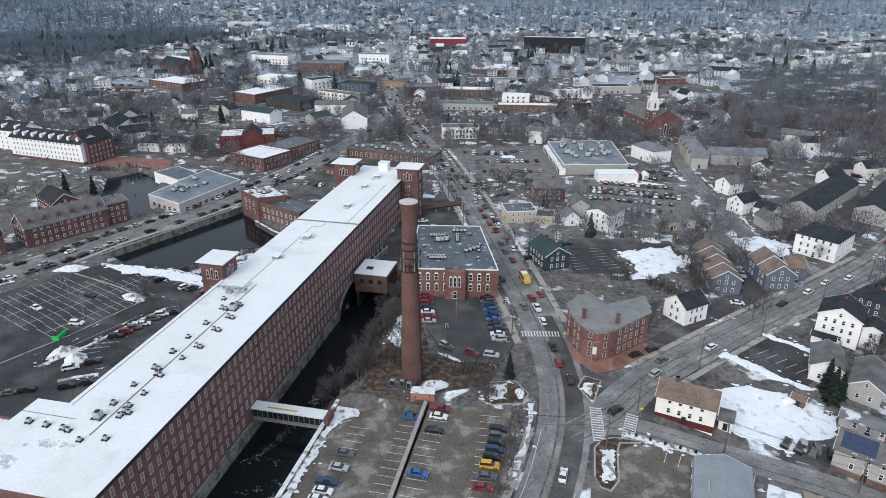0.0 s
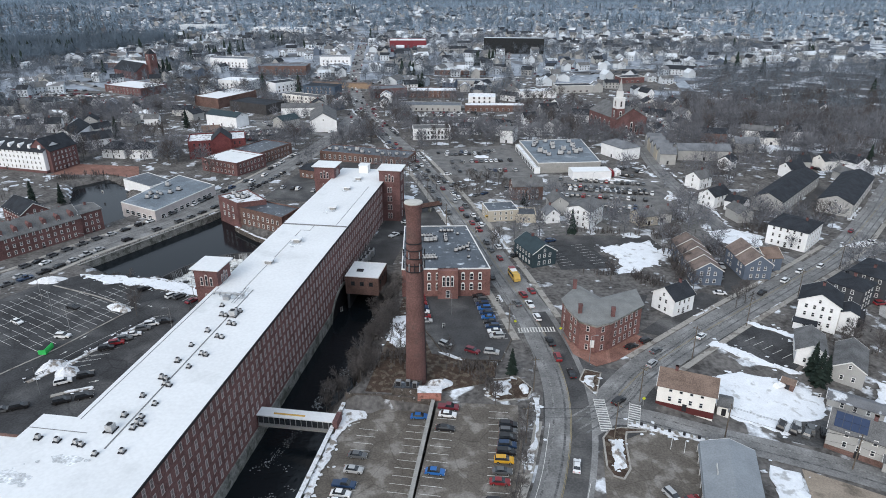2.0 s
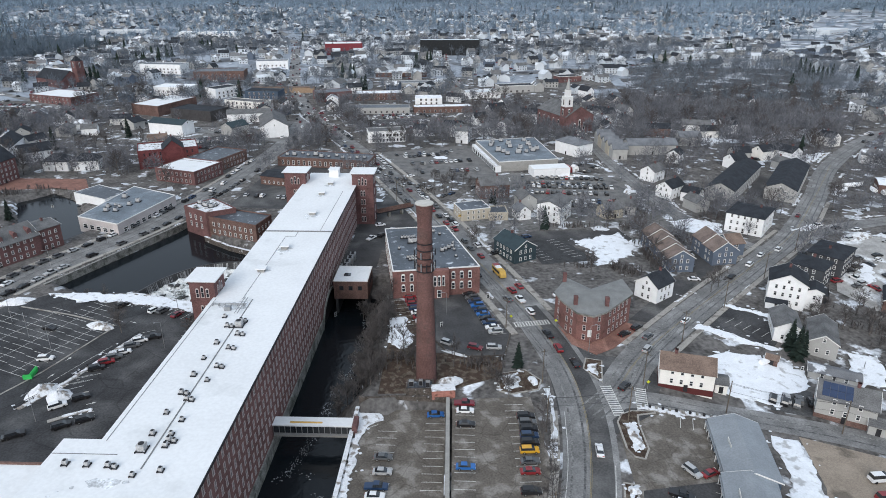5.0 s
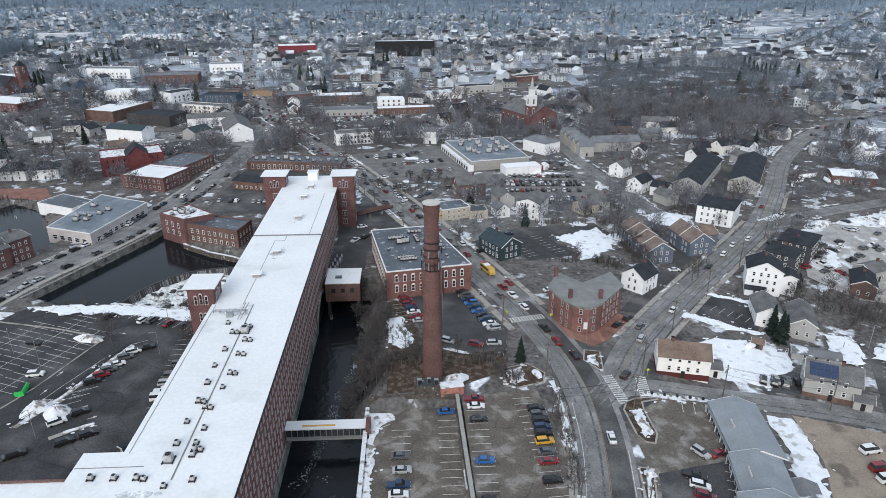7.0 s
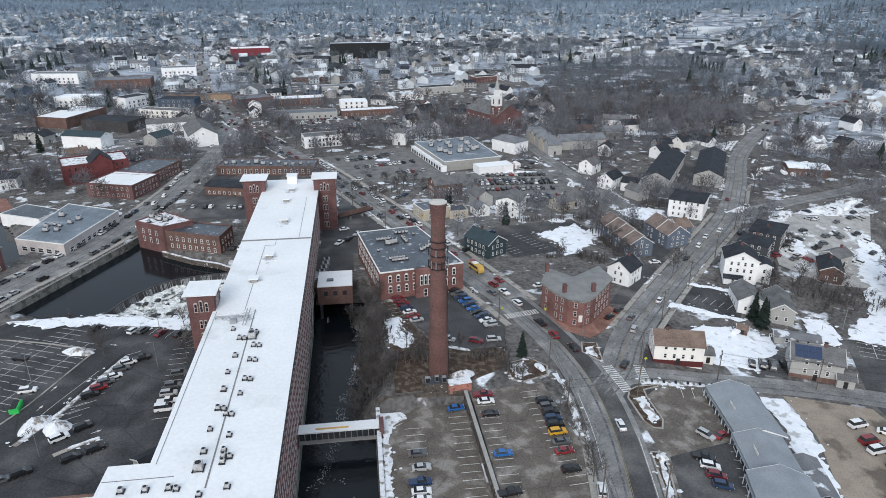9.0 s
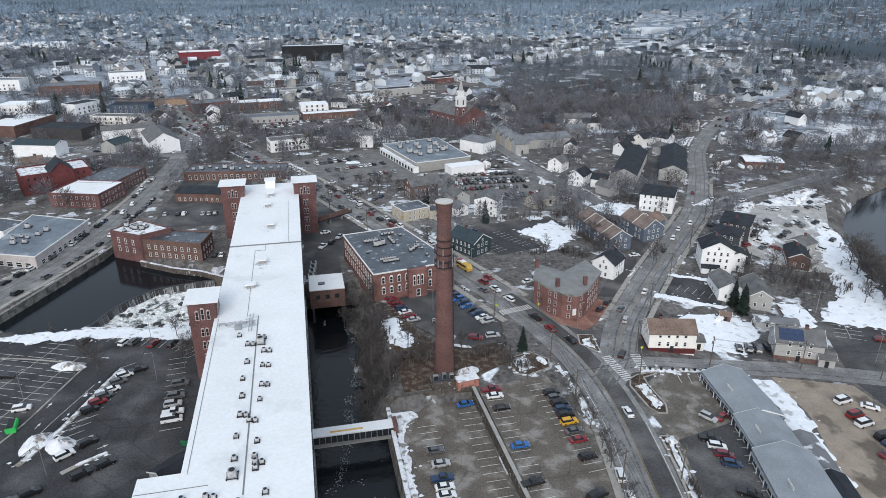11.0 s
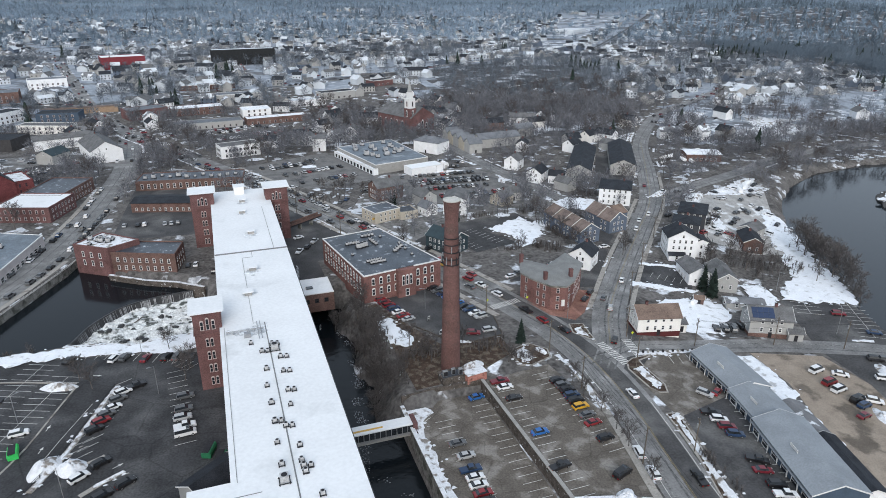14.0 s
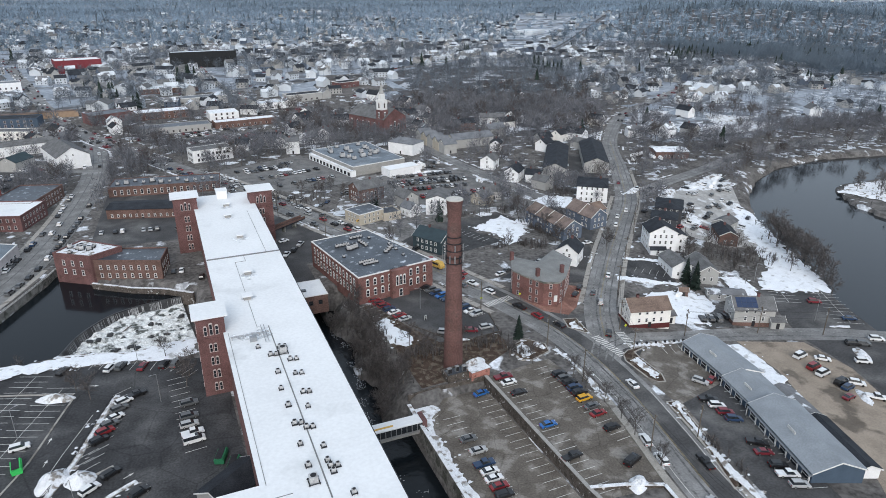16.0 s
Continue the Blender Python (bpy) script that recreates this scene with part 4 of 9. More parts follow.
# walled yard with equipment at the foot
yard = flat_block("equipment_hut", [(-5.2, -7.6), (2.2, -7.2), (2.2, -2.9), (-5.2, -3.2)], -1, 2.8, STONE_WALL, DARK_FLAT, "roofless stone hut with equipment at the chimney's foot", "hut", parapet=0.5)
for x, y, w in ((-3.8, -5.6, 1.4), (-1.2, -5.2, 1.1), (0.8, -5.8, 1.2)):
    cab = thing("equipment_cabinet", pose(x, y, 1.9), "grey telecom equipment cabinet", "cabinet", "cabinets at the chimney's foot")
    bm = bmesh.new()
    box(bm, -w / 2, -0.5, 0, w / 2, 0.5, 1.8)
    bmesh.ops.bevel(bm, geom=bm.edges[:], offset=0.05, segments=1, affect="EDGES")
    part("case", bm, STEEL, cab)
    bm = bmesh.new()
    box(bm, -w / 2 + 0.1, -0.55, 0.2, w / 2 - 0.1, -0.5, 1.6)
    part("door", bm, DARK_STEEL, cab)
cont = thing("orange_container", pose(5.0, -6.6, -2.9, 0, 0, 8), "faded orange box on posts beside the stone wall", "container")
bm = bmesh.new()
box(bm, -3.2, -1.6, 2.4, 3.2, 1.2, 5.2)
for k in range(12):
    box(bm, -3.1 + k * 0.53, -1.66, 2.5, -2.9 + k * 0.53, -1.6, 5.1)
part("body", bm, RUST, cont)
bm = bmesh.new()
box(bm, -3.3, -1.8, 5.2, 3.3, 1.4, 5.35)
part("roof", bm, DIRTY_SNOW, cont, "snow-covered lid")
for x in (-2.4, 2.4):
    for y in (-1.4, 1.0):
        bm = bmesh.new()
        tube(bm, (x, y, 0), (x, y, 2.4), 0.12, 0.12, 6)
        part("post", bm, STEEL, cont)

# ---- footbridge ----
br = thing("footbridge", pose(-28.5, -18.6, -4.6), "covered steel and glass footbridge from mill to car park", "footbridge")
bm = bmesh.new()
box(bm, -10.4, -1.5, 0, 10.6, 1.5, 0.45)
part("deck", bm, CONCRETE, br)
bm = bmesh.new()
box(bm, -10.4, -1.8, 3.5, 10.6, 1.8, 3.85)
part("roof", bm, ROOF_SNOW, br, "snow-covered roof")
bm = bmesh.new()
box(bm, -6, -0.8, 3.85, 2.5, -0.35, 4.05)
part("yellow_pipe", bm, YELLOW_METAL, br, "long yellow strip on the roof")
for k in range(15):
    for y in (-1.5, 1.42):
        bm = bmesh.new()
        x = -10.3 + k * 1.48
        box(bm, x, y, 0.45, x + 0.16, y + 0.08, 3.5)
        part("mullion", bm, STEEL, br)
for y in (-1.46, 1.44):
    for k in range(14):
        bm = bmesh.new()
        x = -10.14 + k * 1.48
        box(bm, x, y, 1.2, x + 1.32, y + 0.02, 3.4)
        part("pane", bm, GLASS, br)
    bm = bmesh.new()
    box(bm, -10.3, y - 0.02, 0.45, 10.5, y + 0.04, 1.2)
    part("panel", bm, STEEL, br)
bm = bmesh.new()
box(bm, 10.4, -2.2, -0.2, 11.6, 2.2, 4.2)
part("end_portal", bm, RED_BRICK, br, "brick portal at the bank")

# ---- retaining walls ----
def wall_run(name, pts, z0, z1, thick, material, label, cap=None):
    w = thing(name, pose(pts[0][0], pts[0][1], 0), label, "wall", kind="structure")
    for a, b in zip(pts, pts[1:]):
        L, ang = math.dist(a, b), math.atan2(b[1] - a[1], b[0] - a[0])
        m = Matrix.Translation((a[0] - pts[0][0], a[1] - pts[0][1], 0)) @ Matrix.Rotation(ang, 4, "Z")
        bm = bmesh.new()
        n = max(1, int(L / 2.2))
        for k in range(n):
            j = random.uniform(-0.06, 0.06)
            box(bm, k * L / n, -thick / 2 + j, z0, (k + 1) * L / n, thick / 2 + j, z1 + random.uniform(-0.08, 0.08))
        part("wall_stretch", bm, material, w).matrix_local = m
        if cap:
            bm = bmesh.new()
            box(bm, 0, -thick / 2 - 0.1, z1 + 0.05, L, thick / 2 + 0.1, z1 + 0.22)
            part("coping", bm, cap, w).matrix_local = m
    return w


wall_run("wall_car_parks", [(6.4, -9), (6.9, -35), (7.4, -59.5), (7.8, -64)], -3.3, 0.55, 0.8, STONE_WALL, "rubble retaining wall between the two car parks", CONCRETE)
wall_run("wall_corner", [(7.6, -60), (16, -62.5), (24, -66), (21, -90)], -3.3, 0.7, 0.7, STONE_WALL, "rubble wall round the sunken yard", DIRTY_SNOW)
wall_run("wall_river", [(-18.2, -10), (-18.4, -60), (-18.6, -120)], -12, -2.2, 0.9, GRANITE, "granite river wall along the sunken car park", DIRTY_SNOW)
wall_run("wall_yard", [(-18, -9), (-8, -8), (6.4, -8.4)], -3.6, 0.3, 0.6, STONE_WALL, "rubble wall below the chimney yard")
wall_run("wall_pond", [(-146, 58), (-121.5, 121), (-118, 132)], -6, 0.35, 0.8, GRANITE, "granite wall along the mill pond", CONCRETE)
wall_run("wall_canal_north", [(-104.5, 110), (-90, 99.5), (-79, 94), (-69, 86)], -6, -0.4, 0.8, STONE_WALL, "granite wall below the small brick mill", DIRTY_SNOW)
wall_run("wall_falls", [(-112, 52.5), (-107.5, 52), (-100, 50.4), (-90, 46.8), (-80, 48.4), (-70.5, 48.4)], -9, -0.1, 0.7, STONE_WALL, "stone wall between the rapids and the snowy path", DIRTY_SNOW)
wall_run("wall_plaza", [(25.6, 27), (23.2, 13.8), (12.5, 12.9), (4.8, 16.7), (1.2, 23), (-3.2, 30)], -0.5, 0.4, 0.35, STONE_WALL, "low stone kerb wall of the works car park")

# curved dam with water running over it, and the rapids below
WET_STONE = mat("wet_dark_stone", (0.05, 0.052, 0.055), 0.4, 0.3)
crest = spline(CREST, 0.8)


def crest_side(i):
    d = (crest[min(i + 1, len(crest) - 1)] - crest[max(i - 1, 0)]).normalized()
    return Vector((d.y, -d.x))


dam = thing("dam", pose(0, 0, 0), "curved dark stone dam with thin water running over its crest", "dam", kind="structure")
bm = bmesh.new()
prev = None
for i, p in enumerate(crest):
    o = crest_side(i)
    cur = [bm.verts.new((p.x + o.x * k, p.y + o.y * k, z)) for k, z in ((-0.6, -4.0), (-0.5, -2.56), (0.1, -2.52), (0.35, -2.75), (1.3, -6.6))]
    if prev:
        for a, b, c, d in zip(prev, prev[1:], cur[1:], cur):
            bm.faces.new((a, d, c, b))
    prev = cur
part("dam_face", bm, WET_STONE, dam)
DR = random.Random(19)
bm = bmesh.new()
for i in range(len(crest) - 1):
    p, q = crest[i], crest[i + 1]
    for k in range(3):
        if DR.random() < 0.42 + 0.3 * math.sin(i * 0.7):
            t0 = (k + DR.uniform(0, 0.4)) / 3
            t1 = min(1.0, t0 + DR.uniform(0.1, 0.3))
            a, b, o = p.lerp(q, t0), p.lerp(q, t1), crest_side(i)
            v = [bm.verts.new((c.x + o.x * f, c.y + o.y * f, z)) for c, f, z in ((a, 0.4, -2.7), (b, 0.4, -2.7), (b, 1.36, -6.4), (a, 1.36, -6.4))]
            bm.faces.new(v)
tagged(part("water_curtain", bm, mat("thin_falling_water", (0.3, 0.31, 0.32), 0.5, 0.4, 0.8, 2.5, 0.3), dam, "pale streaks of falling water"), kind="stuff")
bm = bmesh.new()
bed = spline([(-109.5, 53.2), (-100, 51.2), (-90, 47.8), (-80, 49.4), (-69.5, 49.6)], 1.0)
rows, cols = 34, 76
grid = []
for j in range(rows + 1):
    t = j / rows
    line = []
    for i in range(cols + 1):
        s_ = i / cols
        k = int(s_ * (len(crest) - 4)) + 3
        top = crest[k] + crest_side(k) * 1.0
        bot = bed[int(s_ * (len(bed) - 1))]
        p = top.lerp(bot, t)
        step_ = math.floor(t * 5 + 0.9 * noise.noise(Vector((p.x * 0.12, p.y * 0.12, 5)))) / 5
        z = -5.2 - 1.0 * t - 1.1 * step_ + 0.8 * noise.noise(Vector((p.x * 0.42, p.y * 0.42, 0))) + 0.35 * noise.noise(Vector((p.x * 1.1, p.y * 1.1, 3)))
        line.append(bm.verts.new((p.x, p.y, z)))
    grid.append(line)
for j in range(rows):
    for i in range(cols):
        bm.faces.new((grid[j][i], grid[j + 1][i], grid[j + 1][i + 1], grid[j][i + 1]))
me = mesh_of(bm, "rapids")
me.materials.append(FOAM)
tagged(new("rapids", me), "white foaming water over rocks below the dam", "rapids", kind="stuff")


def rock_mesh(seed):
    bm = bmesh.new()
    bmesh.ops.create_icosphere(bm, subdivisions=2, radius=1.0)
    for v in bm.verts:
        v.co *= 1 + 0.45 * noise.noise(v.co * 1.2 + Vector((seed, 0, 0)))
        v.co.z *= 0.6
    me_ = mesh_of(bm, "rock")
    me_.materials.append(WET_STONE)
    return me_


ROCKS = [rock_mesh(k * 3.1) for k in range(4)]
for k in range(44):
    j, i = DR.randrange(4, rows - 1), DR.randrange(3, cols - 2)
    p = me.vertices[j * (cols + 1) + i].co
    r = DR.uniform(0.35, 1.15)
    ob = new("rock", ROCKS[k % 4])
    ob.matrix_world = Matrix.LocRotScale((p.x, p.y, p.z + 0.1), Euler((0, 0, DR.uniform(0, 6))), Vector((r * DR.uniform(1.0, 1.7), r, r)))
    tagged(ob, "wet dark boulder standing out of the rapids", "rock", "boulders in the rapids")
log = thing("driftwood_log", pose(-93, 75, -5.6, 0, -12, 38), "bare driftwood log stranded in the rapids", "log")
bm = bmesh.new()
tube(bm, (-2.6, 0, 0), (2.8, 0, 0.2), 0.28, 0.16, 8)
tube(bm, (0.8, 0, 0.1), (1.9, 1.2, 0.7), 0.12, 0.06, 6)
tube(bm, (-0.6, 0, 0.1), (-0.2, -1.1, 0.5), 0.1, 0.05, 6)
part("trunk", bm, BARK, log)


# ---- snow ----
def snow_sheet(pts, z=0.09, h=0.12, seed=1, material=None, label="thin patchy snow cover on the lot", step=1.1):
    """Snow with a ragged outline that thins out to its edge."""
    pts = ccw(pts)
    rnd = random.Random(seed)
    out = []
    area = abs(sum(p[0] * q[1] - q[0] * p[1] for p, q in zip(pts, pts[1:] + pts[:1]))) / 2
    thin = 0.45 * area / sum(math.dist(p, q) for p, q in zip(pts, pts[1:] + pts[:1]))
    for a, b in zip(pts, pts[1:] + pts[:1]):
        n = max(1, int(math.dist(a, b) / step))
        for k in range(n):
            t = k / n
            j = min(0.35 + 0.05 * math.dist(a, b) ** 0.5, thin)
            x, y = a[0] + (b[0] - a[0]) * t, a[1] + (b[1] - a[1]) * t
            wob = min(2.2, 0.16 * math.dist(a, b) ** 0.8, thin)
            x += wob * noise.noise(Vector((x * 0.22, y * 0.22, seed)))* 1.6 + rnd.uniform(-j, j)
            y += wob * noise.noise(Vector((x * 0.22, y * 0.22, seed + 40))) * 1.6 + rnd.uniform(-j, j)
            out.append((x, y))
    bm = bmesh.new()
    lo = [bm.verts.new((x, y, z)) for x, y in out]
    cx, cy = sum(p[0] for p in out) / len(out), sum(p[1] for p in out) / len(out)
    hi = [bm.verts.new((x + (cx - x) * 0.06, y + (cy - y) * 0.06, z + h)) for x, y in out]
    n = len(out)
    for k in range(n):
        bm.faces.new((lo[k], lo[(k + 1) % n], hi[(k + 1) % n], hi[k]))
    f = bm.faces.new(hi)
    triangulated(bm, [f])
    # torn-off scraps round the rim
    for x, y in (out if n > 14 else []):
        if rnd.random() < 0.4:
            x, y = x + rnd.uniform(-2.2, 2.2), y + rnd.uniform(-2.2, 2.2)
            r, zs = rnd.uniform(0.2, 0.7), z + rnd.uniform(0.03, 0.09)
            bm.faces.new([bm.verts.new((x + r * rnd.uniform(0.5, 1.7) * math.cos(q), y + r * rnd.uniform(0.5, 1.3) * math.sin(q), zs)) for q in np.arange(0, 6.2, 1.0)])
    me = mesh_of(bm, "snow_patch")
    me.materials.append(material or SNOW)
    return tagged(new("snow_patch", me), label, "snow", kind="stuff")


def snow_heap(x, y, a, b, h, rot=0.0, z=0.0, seed=1, material=None):
    bm = bmesh.new()
    n, m = 30, 9
    rings = []
    for j in range(m + 1):
        t = j / m
        ring_ = []
        for k in range(n):
            th = 2 * math.pi * k / n
            r = (1 - t) * (1 + 0.28 * noise.noise(Vector((math.cos(th) * 1.3 + seed, math.sin(th) * 1.3, t))))
            zz = h * (1 - (1 - t) ** 1.8) * (1 + 0.4 * noise.noise(Vector((math.cos(th) * 2 + seed * 3, math.sin(th) * 2, t * 3))))
            zz += 0.12 * h * (t > 0) * noise.noise(Vector((a * r * math.cos(th) * 1.7, b * r * math.sin(th) * 1.7, seed)))
            ring_.append(bm.verts.new((a * r * math.cos(th), b * r * math.sin(th), zz)))
        rings.append(ring_)
    for p, q in zip(rings, rings[1:]):
        for k in range(n):
            bm.faces.new((p[k], p[(k + 1) % n], q[(k + 1) % n], q[k]))
    me = mesh_of(bm, "snow_bank")
    me.materials.append(material or DIRTY_SNOW)
    me.polygons.foreach_set("use_smooth", [True] * len(me.polygons))
    ob = new("snow_bank", me)
    ob.matrix_world = pose(x, y, z, 0, 0, rot)
    return tagged(ob, "ploughed heap of grubby snow", "snow heap", "ploughed snow heaps")


SNOW_PATCHES = [
    [(57, 109), (79, 118), (83, 104), (79, 94), (68, 84), (63, 82), (66, 96)],
    [(82, 15), (90, 18), (99, 17), (107, 7.5), (104, -1.5), (97, -3.5), (93, -10), (82, -5.5), (80.5, 4)],
    [(85, -22), (91, -24), (90, -36), (80, -68), (76, -68), (80, -46), (84, -34)],
    [(85, 33), (103, 18.5), (106, 20), (88, 36)],
    [(100, 49), (103, 50), (119, 39), (117.5, 37)],
    [(152.5, -9.5), (156.5, -6), (172.5, 25), (183, 44), (195.5, 66), (203, 84), (197, 84), (186, 70), (176, 58), (163, 36), (151, 18), (139, 11), (138, 8), (147.5, 1.7)],
    [(190, 119), (208, 127), (226, 134), (238, 139), (233, 116), (222, 111), (208, 112)],
    [(-140, 51), (-126.6, 45), (-116.3, 45.4), (-103.6, 44.2), (-90.3, 41.1), (-76.7, 37.9), (-71, 38), (-70.6, 47.2), (-79.8, 47.4), (-89.8, 45.6), (-99, 49), (-107, 51), (-115.4, 51.5), (-128, 52)],
    [(122, 114), (130, 132), (118, 140), (106, 134), (108, 122)],
    [(107, 346), (134, 350), (138, 392), (114, 382)],
    [(-17.8, -10.5), (-12, -10), (-11, -14), (-15, -18), (-15.5, -24), (-16, -60), (-17.9, -60), (-17.6, -24)],
    [(-14, 36), (-9, 38), (-5, 22), (-9, 16), (-13, 20)],
    [(278, 84), (300, 93), (338, 90), (370, 76), (350, 52), (290, 50)],
    [(131, 3), (150, -7), (158, -2), (136, 10)],
    [(110, -3), (121, 8), (126, 3), (113, -5)],
    [(168, 88), (172, 87), (166, 72), (160, 66), (158, 69)],
    [(215, 298), (262, 316), (290, 345), (252, 337), (224, 318)],
    [(250, 372), (284, 360), (274, 392), (254, 396)],
    [(172, 286), (196, 300), (198, 322), (176, 312)],
    [(205, 232), (228, 246), (250, 270), (226, 262), (206, 246)],
    [(124, 17.6), (133, 16.8), (127, 0.3), (118, 2.7)],
    [(292, 296), (345, 340), (372, 330), (330, 296), (306, 270)],
    [(350, 250), (420, 270), (500, 320), (430, 322), (380, 300)],
    [(300, 232), (350, 222), (404, 236), (390, 262), (330, 250)],
]
for k, pts in enumerate(SNOW_PATCHES):
    low = -2.9 if k == 10 else (-1.3 if k == 12 else 0.09)
    snow_sheet(pts, low + 0.017 * k, 0.14, k + 3, material=DIRTY_SNOW if k in (6, 10) else YARD_SNOW if k in (12, 19, 21, 22, 23) else SNOW)
rnd = random.Random(5)
for k in range(60):
    cx, cy = rnd.uniform(-60, 330), rnd.uniform(95, 420)
    r = rnd.uniform(2, 6)
    if inside(EAST_RIVER, cx + r, cy - r) or inside(EAST_RIVER, cx, cy) or any(near_edge(l, cx, cy) < r + 9 for l, w in ROADS):
        continue
    snow_sheet([(cx + r * math.cos(a) * rnd.uniform(0.6, 1.6), cy + r * math.sin(a) * rnd.uniform(0.5, 1.2)) for a in np.arange(0, 6.28, 0.9)], 0.085 + 0.003 * k, 0.1, 60 + k, label="thin snow lying between the houses")

for x, y, a, b, h, rot, s in ((6.5, -1.0, 4.2, 2.2, 1.6, 20, 1), (-106.3, -9.0, 4.4, 3.2, 2.0, 60, 2), (-100.2, -11.0, 3.6, 3.2, 1.9, 30, 3), (-109.2, 27.9, 5.0, 2.4, 1.5, -22, 4), (-148, 44, 6, 3, 1.6, 20, 5), (24.4, 1.6, 2.4, 3.0, 0.9, 60, 6), (30.5, 0.5, 1.5, 3.4, 0.6, 10, 7),
                             (53.3, -23, 1.5, 5.2, 0.9, 2, 8), (48.8, -42.2, 1.6, 1.6, 0.9, 10, 9), (19, -63, 3, 2.4, 1.6, 30, 10), (98, 182, 5, 2.5, 1.6, 70, 11), (72, 210, 14, 1.6, 1.1, 0, 12), (101, -60, 4, 1.6, 0.8, 60, 13), (122, -44, 5, 2, 0.9, 60, 14),
                             (8, 14.6, 4.5, 0.7, 0.5, -25, 17), (184, 118, 9, 4, 1.6, 25, 18), (205, 122, 8, 4, 1.5, 25, 19), (232, 133, 9, 3, 1.4, 20, 20), (168, 128, 7, 2.5, 1.2, 30, 21)):
    snow_heap(x, y, a, b, h, rot, 0.02, s, None)

# grey melt marks round the roof hatches
for k, (x, y, r) in enumerate(((-49.8, 84.5, 2.2), (-51.5, 110.5, 1.5), (-54, 32.5, 1.8), (-52, 49, 2.2), (-50.5, 126, 1.8), (-55, 8, 3.6), (-57, -64, 2.4), (-64, -70, 2.6))):
    snow_sheet([(x + r * math.cos(a) * (1.35 + 0.3 * math.sin(3 * a + k)), y + r * math.sin(a) * (0.75 + 0.2 * math.cos(2 * a + k))) for a in np.arange(0, 6.28, 0.5)], MZ + 0.006, 0.01, 500 + k, GRAY_SNOW, "grey melting slush on the white roof", 0.8)
# kerbed dividers of the wide car park
for pts, w_ in (([(-143.7, 40.8), (-124, 35.6), (-114, 32), (-104.6, 28.2)], 0.6), ([(-104.6, 26), (-107.1, 17.8), (-112.1, 0.7), (-116.3, -8.9), (-121, -20)], 0.5), ([(-93.2, 23), (-95.9, 15.5), (-98.7, 6.4), (-101, -1.0), (-103.6, -8.2), (-108, -17)], 1.5), ([(-88, -16.4), (-92, -18.4), (-97, -22)], 1.3), ([(-98.3, -11), (-93.2, -8.6)], 0.8)):
    strip("divider", pts, w_, 0.16, PAVE, "kerbed divider of the wide car park", "divider", thick=0.2)
    if w_ < 1:
        continue
    ln = spline(pts, 3.0)
    for k in range(0, len(ln) - 2, 2):
        a_, b_ = ln[k], ln[k + 2]
        d_ = (b_ - a_).normalized()
        nn_ = Vector((-d_.y, d_.x)) * (0.2 + w_ * 0.2)
        snow_sheet([tuple(a_ + nn_), tuple(a_ - nn_), tuple(b_ - nn_), tuple(b_ + nn_)], 0.165, 0.2, 540 + k, DIRTY_SNOW, "ploughed snow on the kerbed divider", 0.9)
# low fence on the middle divider
fence = thing("fence", pose(0, 0, 0), "low dark rail fence along the snowy divider", "fence")
ln = spline([(-93.9, 23), (-96.6, 15.5), (-99.4, 6.4), (-101.8, -1.0), (-104.4, -8.2), (-108.8, -17)], 2.4)
for p in ln:
    bm = bmesh.new()
    box(bm, p.x - 0.07, p.y - 0.07, 0.1, p.x + 0.07, p.y + 0.07, 1.15)
    part("post", bm, DARK_STEEL, fence)
for z in (0.6, 1.05):
    bm = bmesh.new()
    for p, q in zip(ln, ln[1:]):
        tube(bm, (p.x, p.y, z), (q.x, q.y, z), 0.06, 0.06, 4)
    part("rail", bm, DARK_STEEL, fence)

# foam drawn out along the mill river
FR2 = random.Random(15)
foam_line = spline([(-24.7, 49.9), (-23.1, 41.6), (-24.6, 32.8), (-23.8, 21.6), (-26.8, 9.4), (-28.6, 0.1), (-28.5, -7.2), (-31.4, -21.2), (-33.4, -29.3)], 2.0)
FOAM_WISP = mat("thin_foam", (0.3, 0.315, 0.33), 0.8, 0.5, 0.6, 3.0, 0.2)
bm = bmesh.new()
for k in range(800):
    p = foam_line[FR2.randrange(len(foam_line))]
    if noise.noise(Vector((p.x * 0.3, p.y * 0.13, 8))) < -0.12:
        continue
    x, y, r = p.x + FR2.gauss(0, 0.8), p.y + FR2.uniform(-1, 1), FR2.uniform(0.04, 0.19) * (1.0 if p.y > -8 else 0.6)
    a0 = FR2.uniform(0, 6)
    bm.faces.new([bm.verts.new((x + r * FR2.uniform(0.6, 1.2) * math.cos(a0 + q), y + 2.0 * r * FR2.uniform(0.6, 1.2) * math.sin(a0 + q), -8.96)) for q in np.arange(0, 6.2, 1.05)])
for k in range(12):
    cx, cy = FR2.uniform(-37, -22), FR2.uniform(-62, -24)
    for _ in range(FR2.randint(4, 14)):
        x, y, r = FR2.gauss(cx, 1.0), FR2.gauss(cy, 0.7), FR2.uniform(0.04, 0.16)
        bm.faces.new([bm.verts.new((x + 1.8 * r * math.cos(q), y + r * math.sin(q), -8.96)) for q in np.arange(0, 6.2, 1.05)])
me = mesh_of(bm, "foam_flecks")
me.materials.append(FOAM_WISP)
tagged(new("foam_flecks", me), "white foam flecks drifting on the dark river", "foam", kind="stuff")

# ---- houses ----
TAKEN = []   # (x, y, radius) of all that is built, so that trees and far houses keep clear


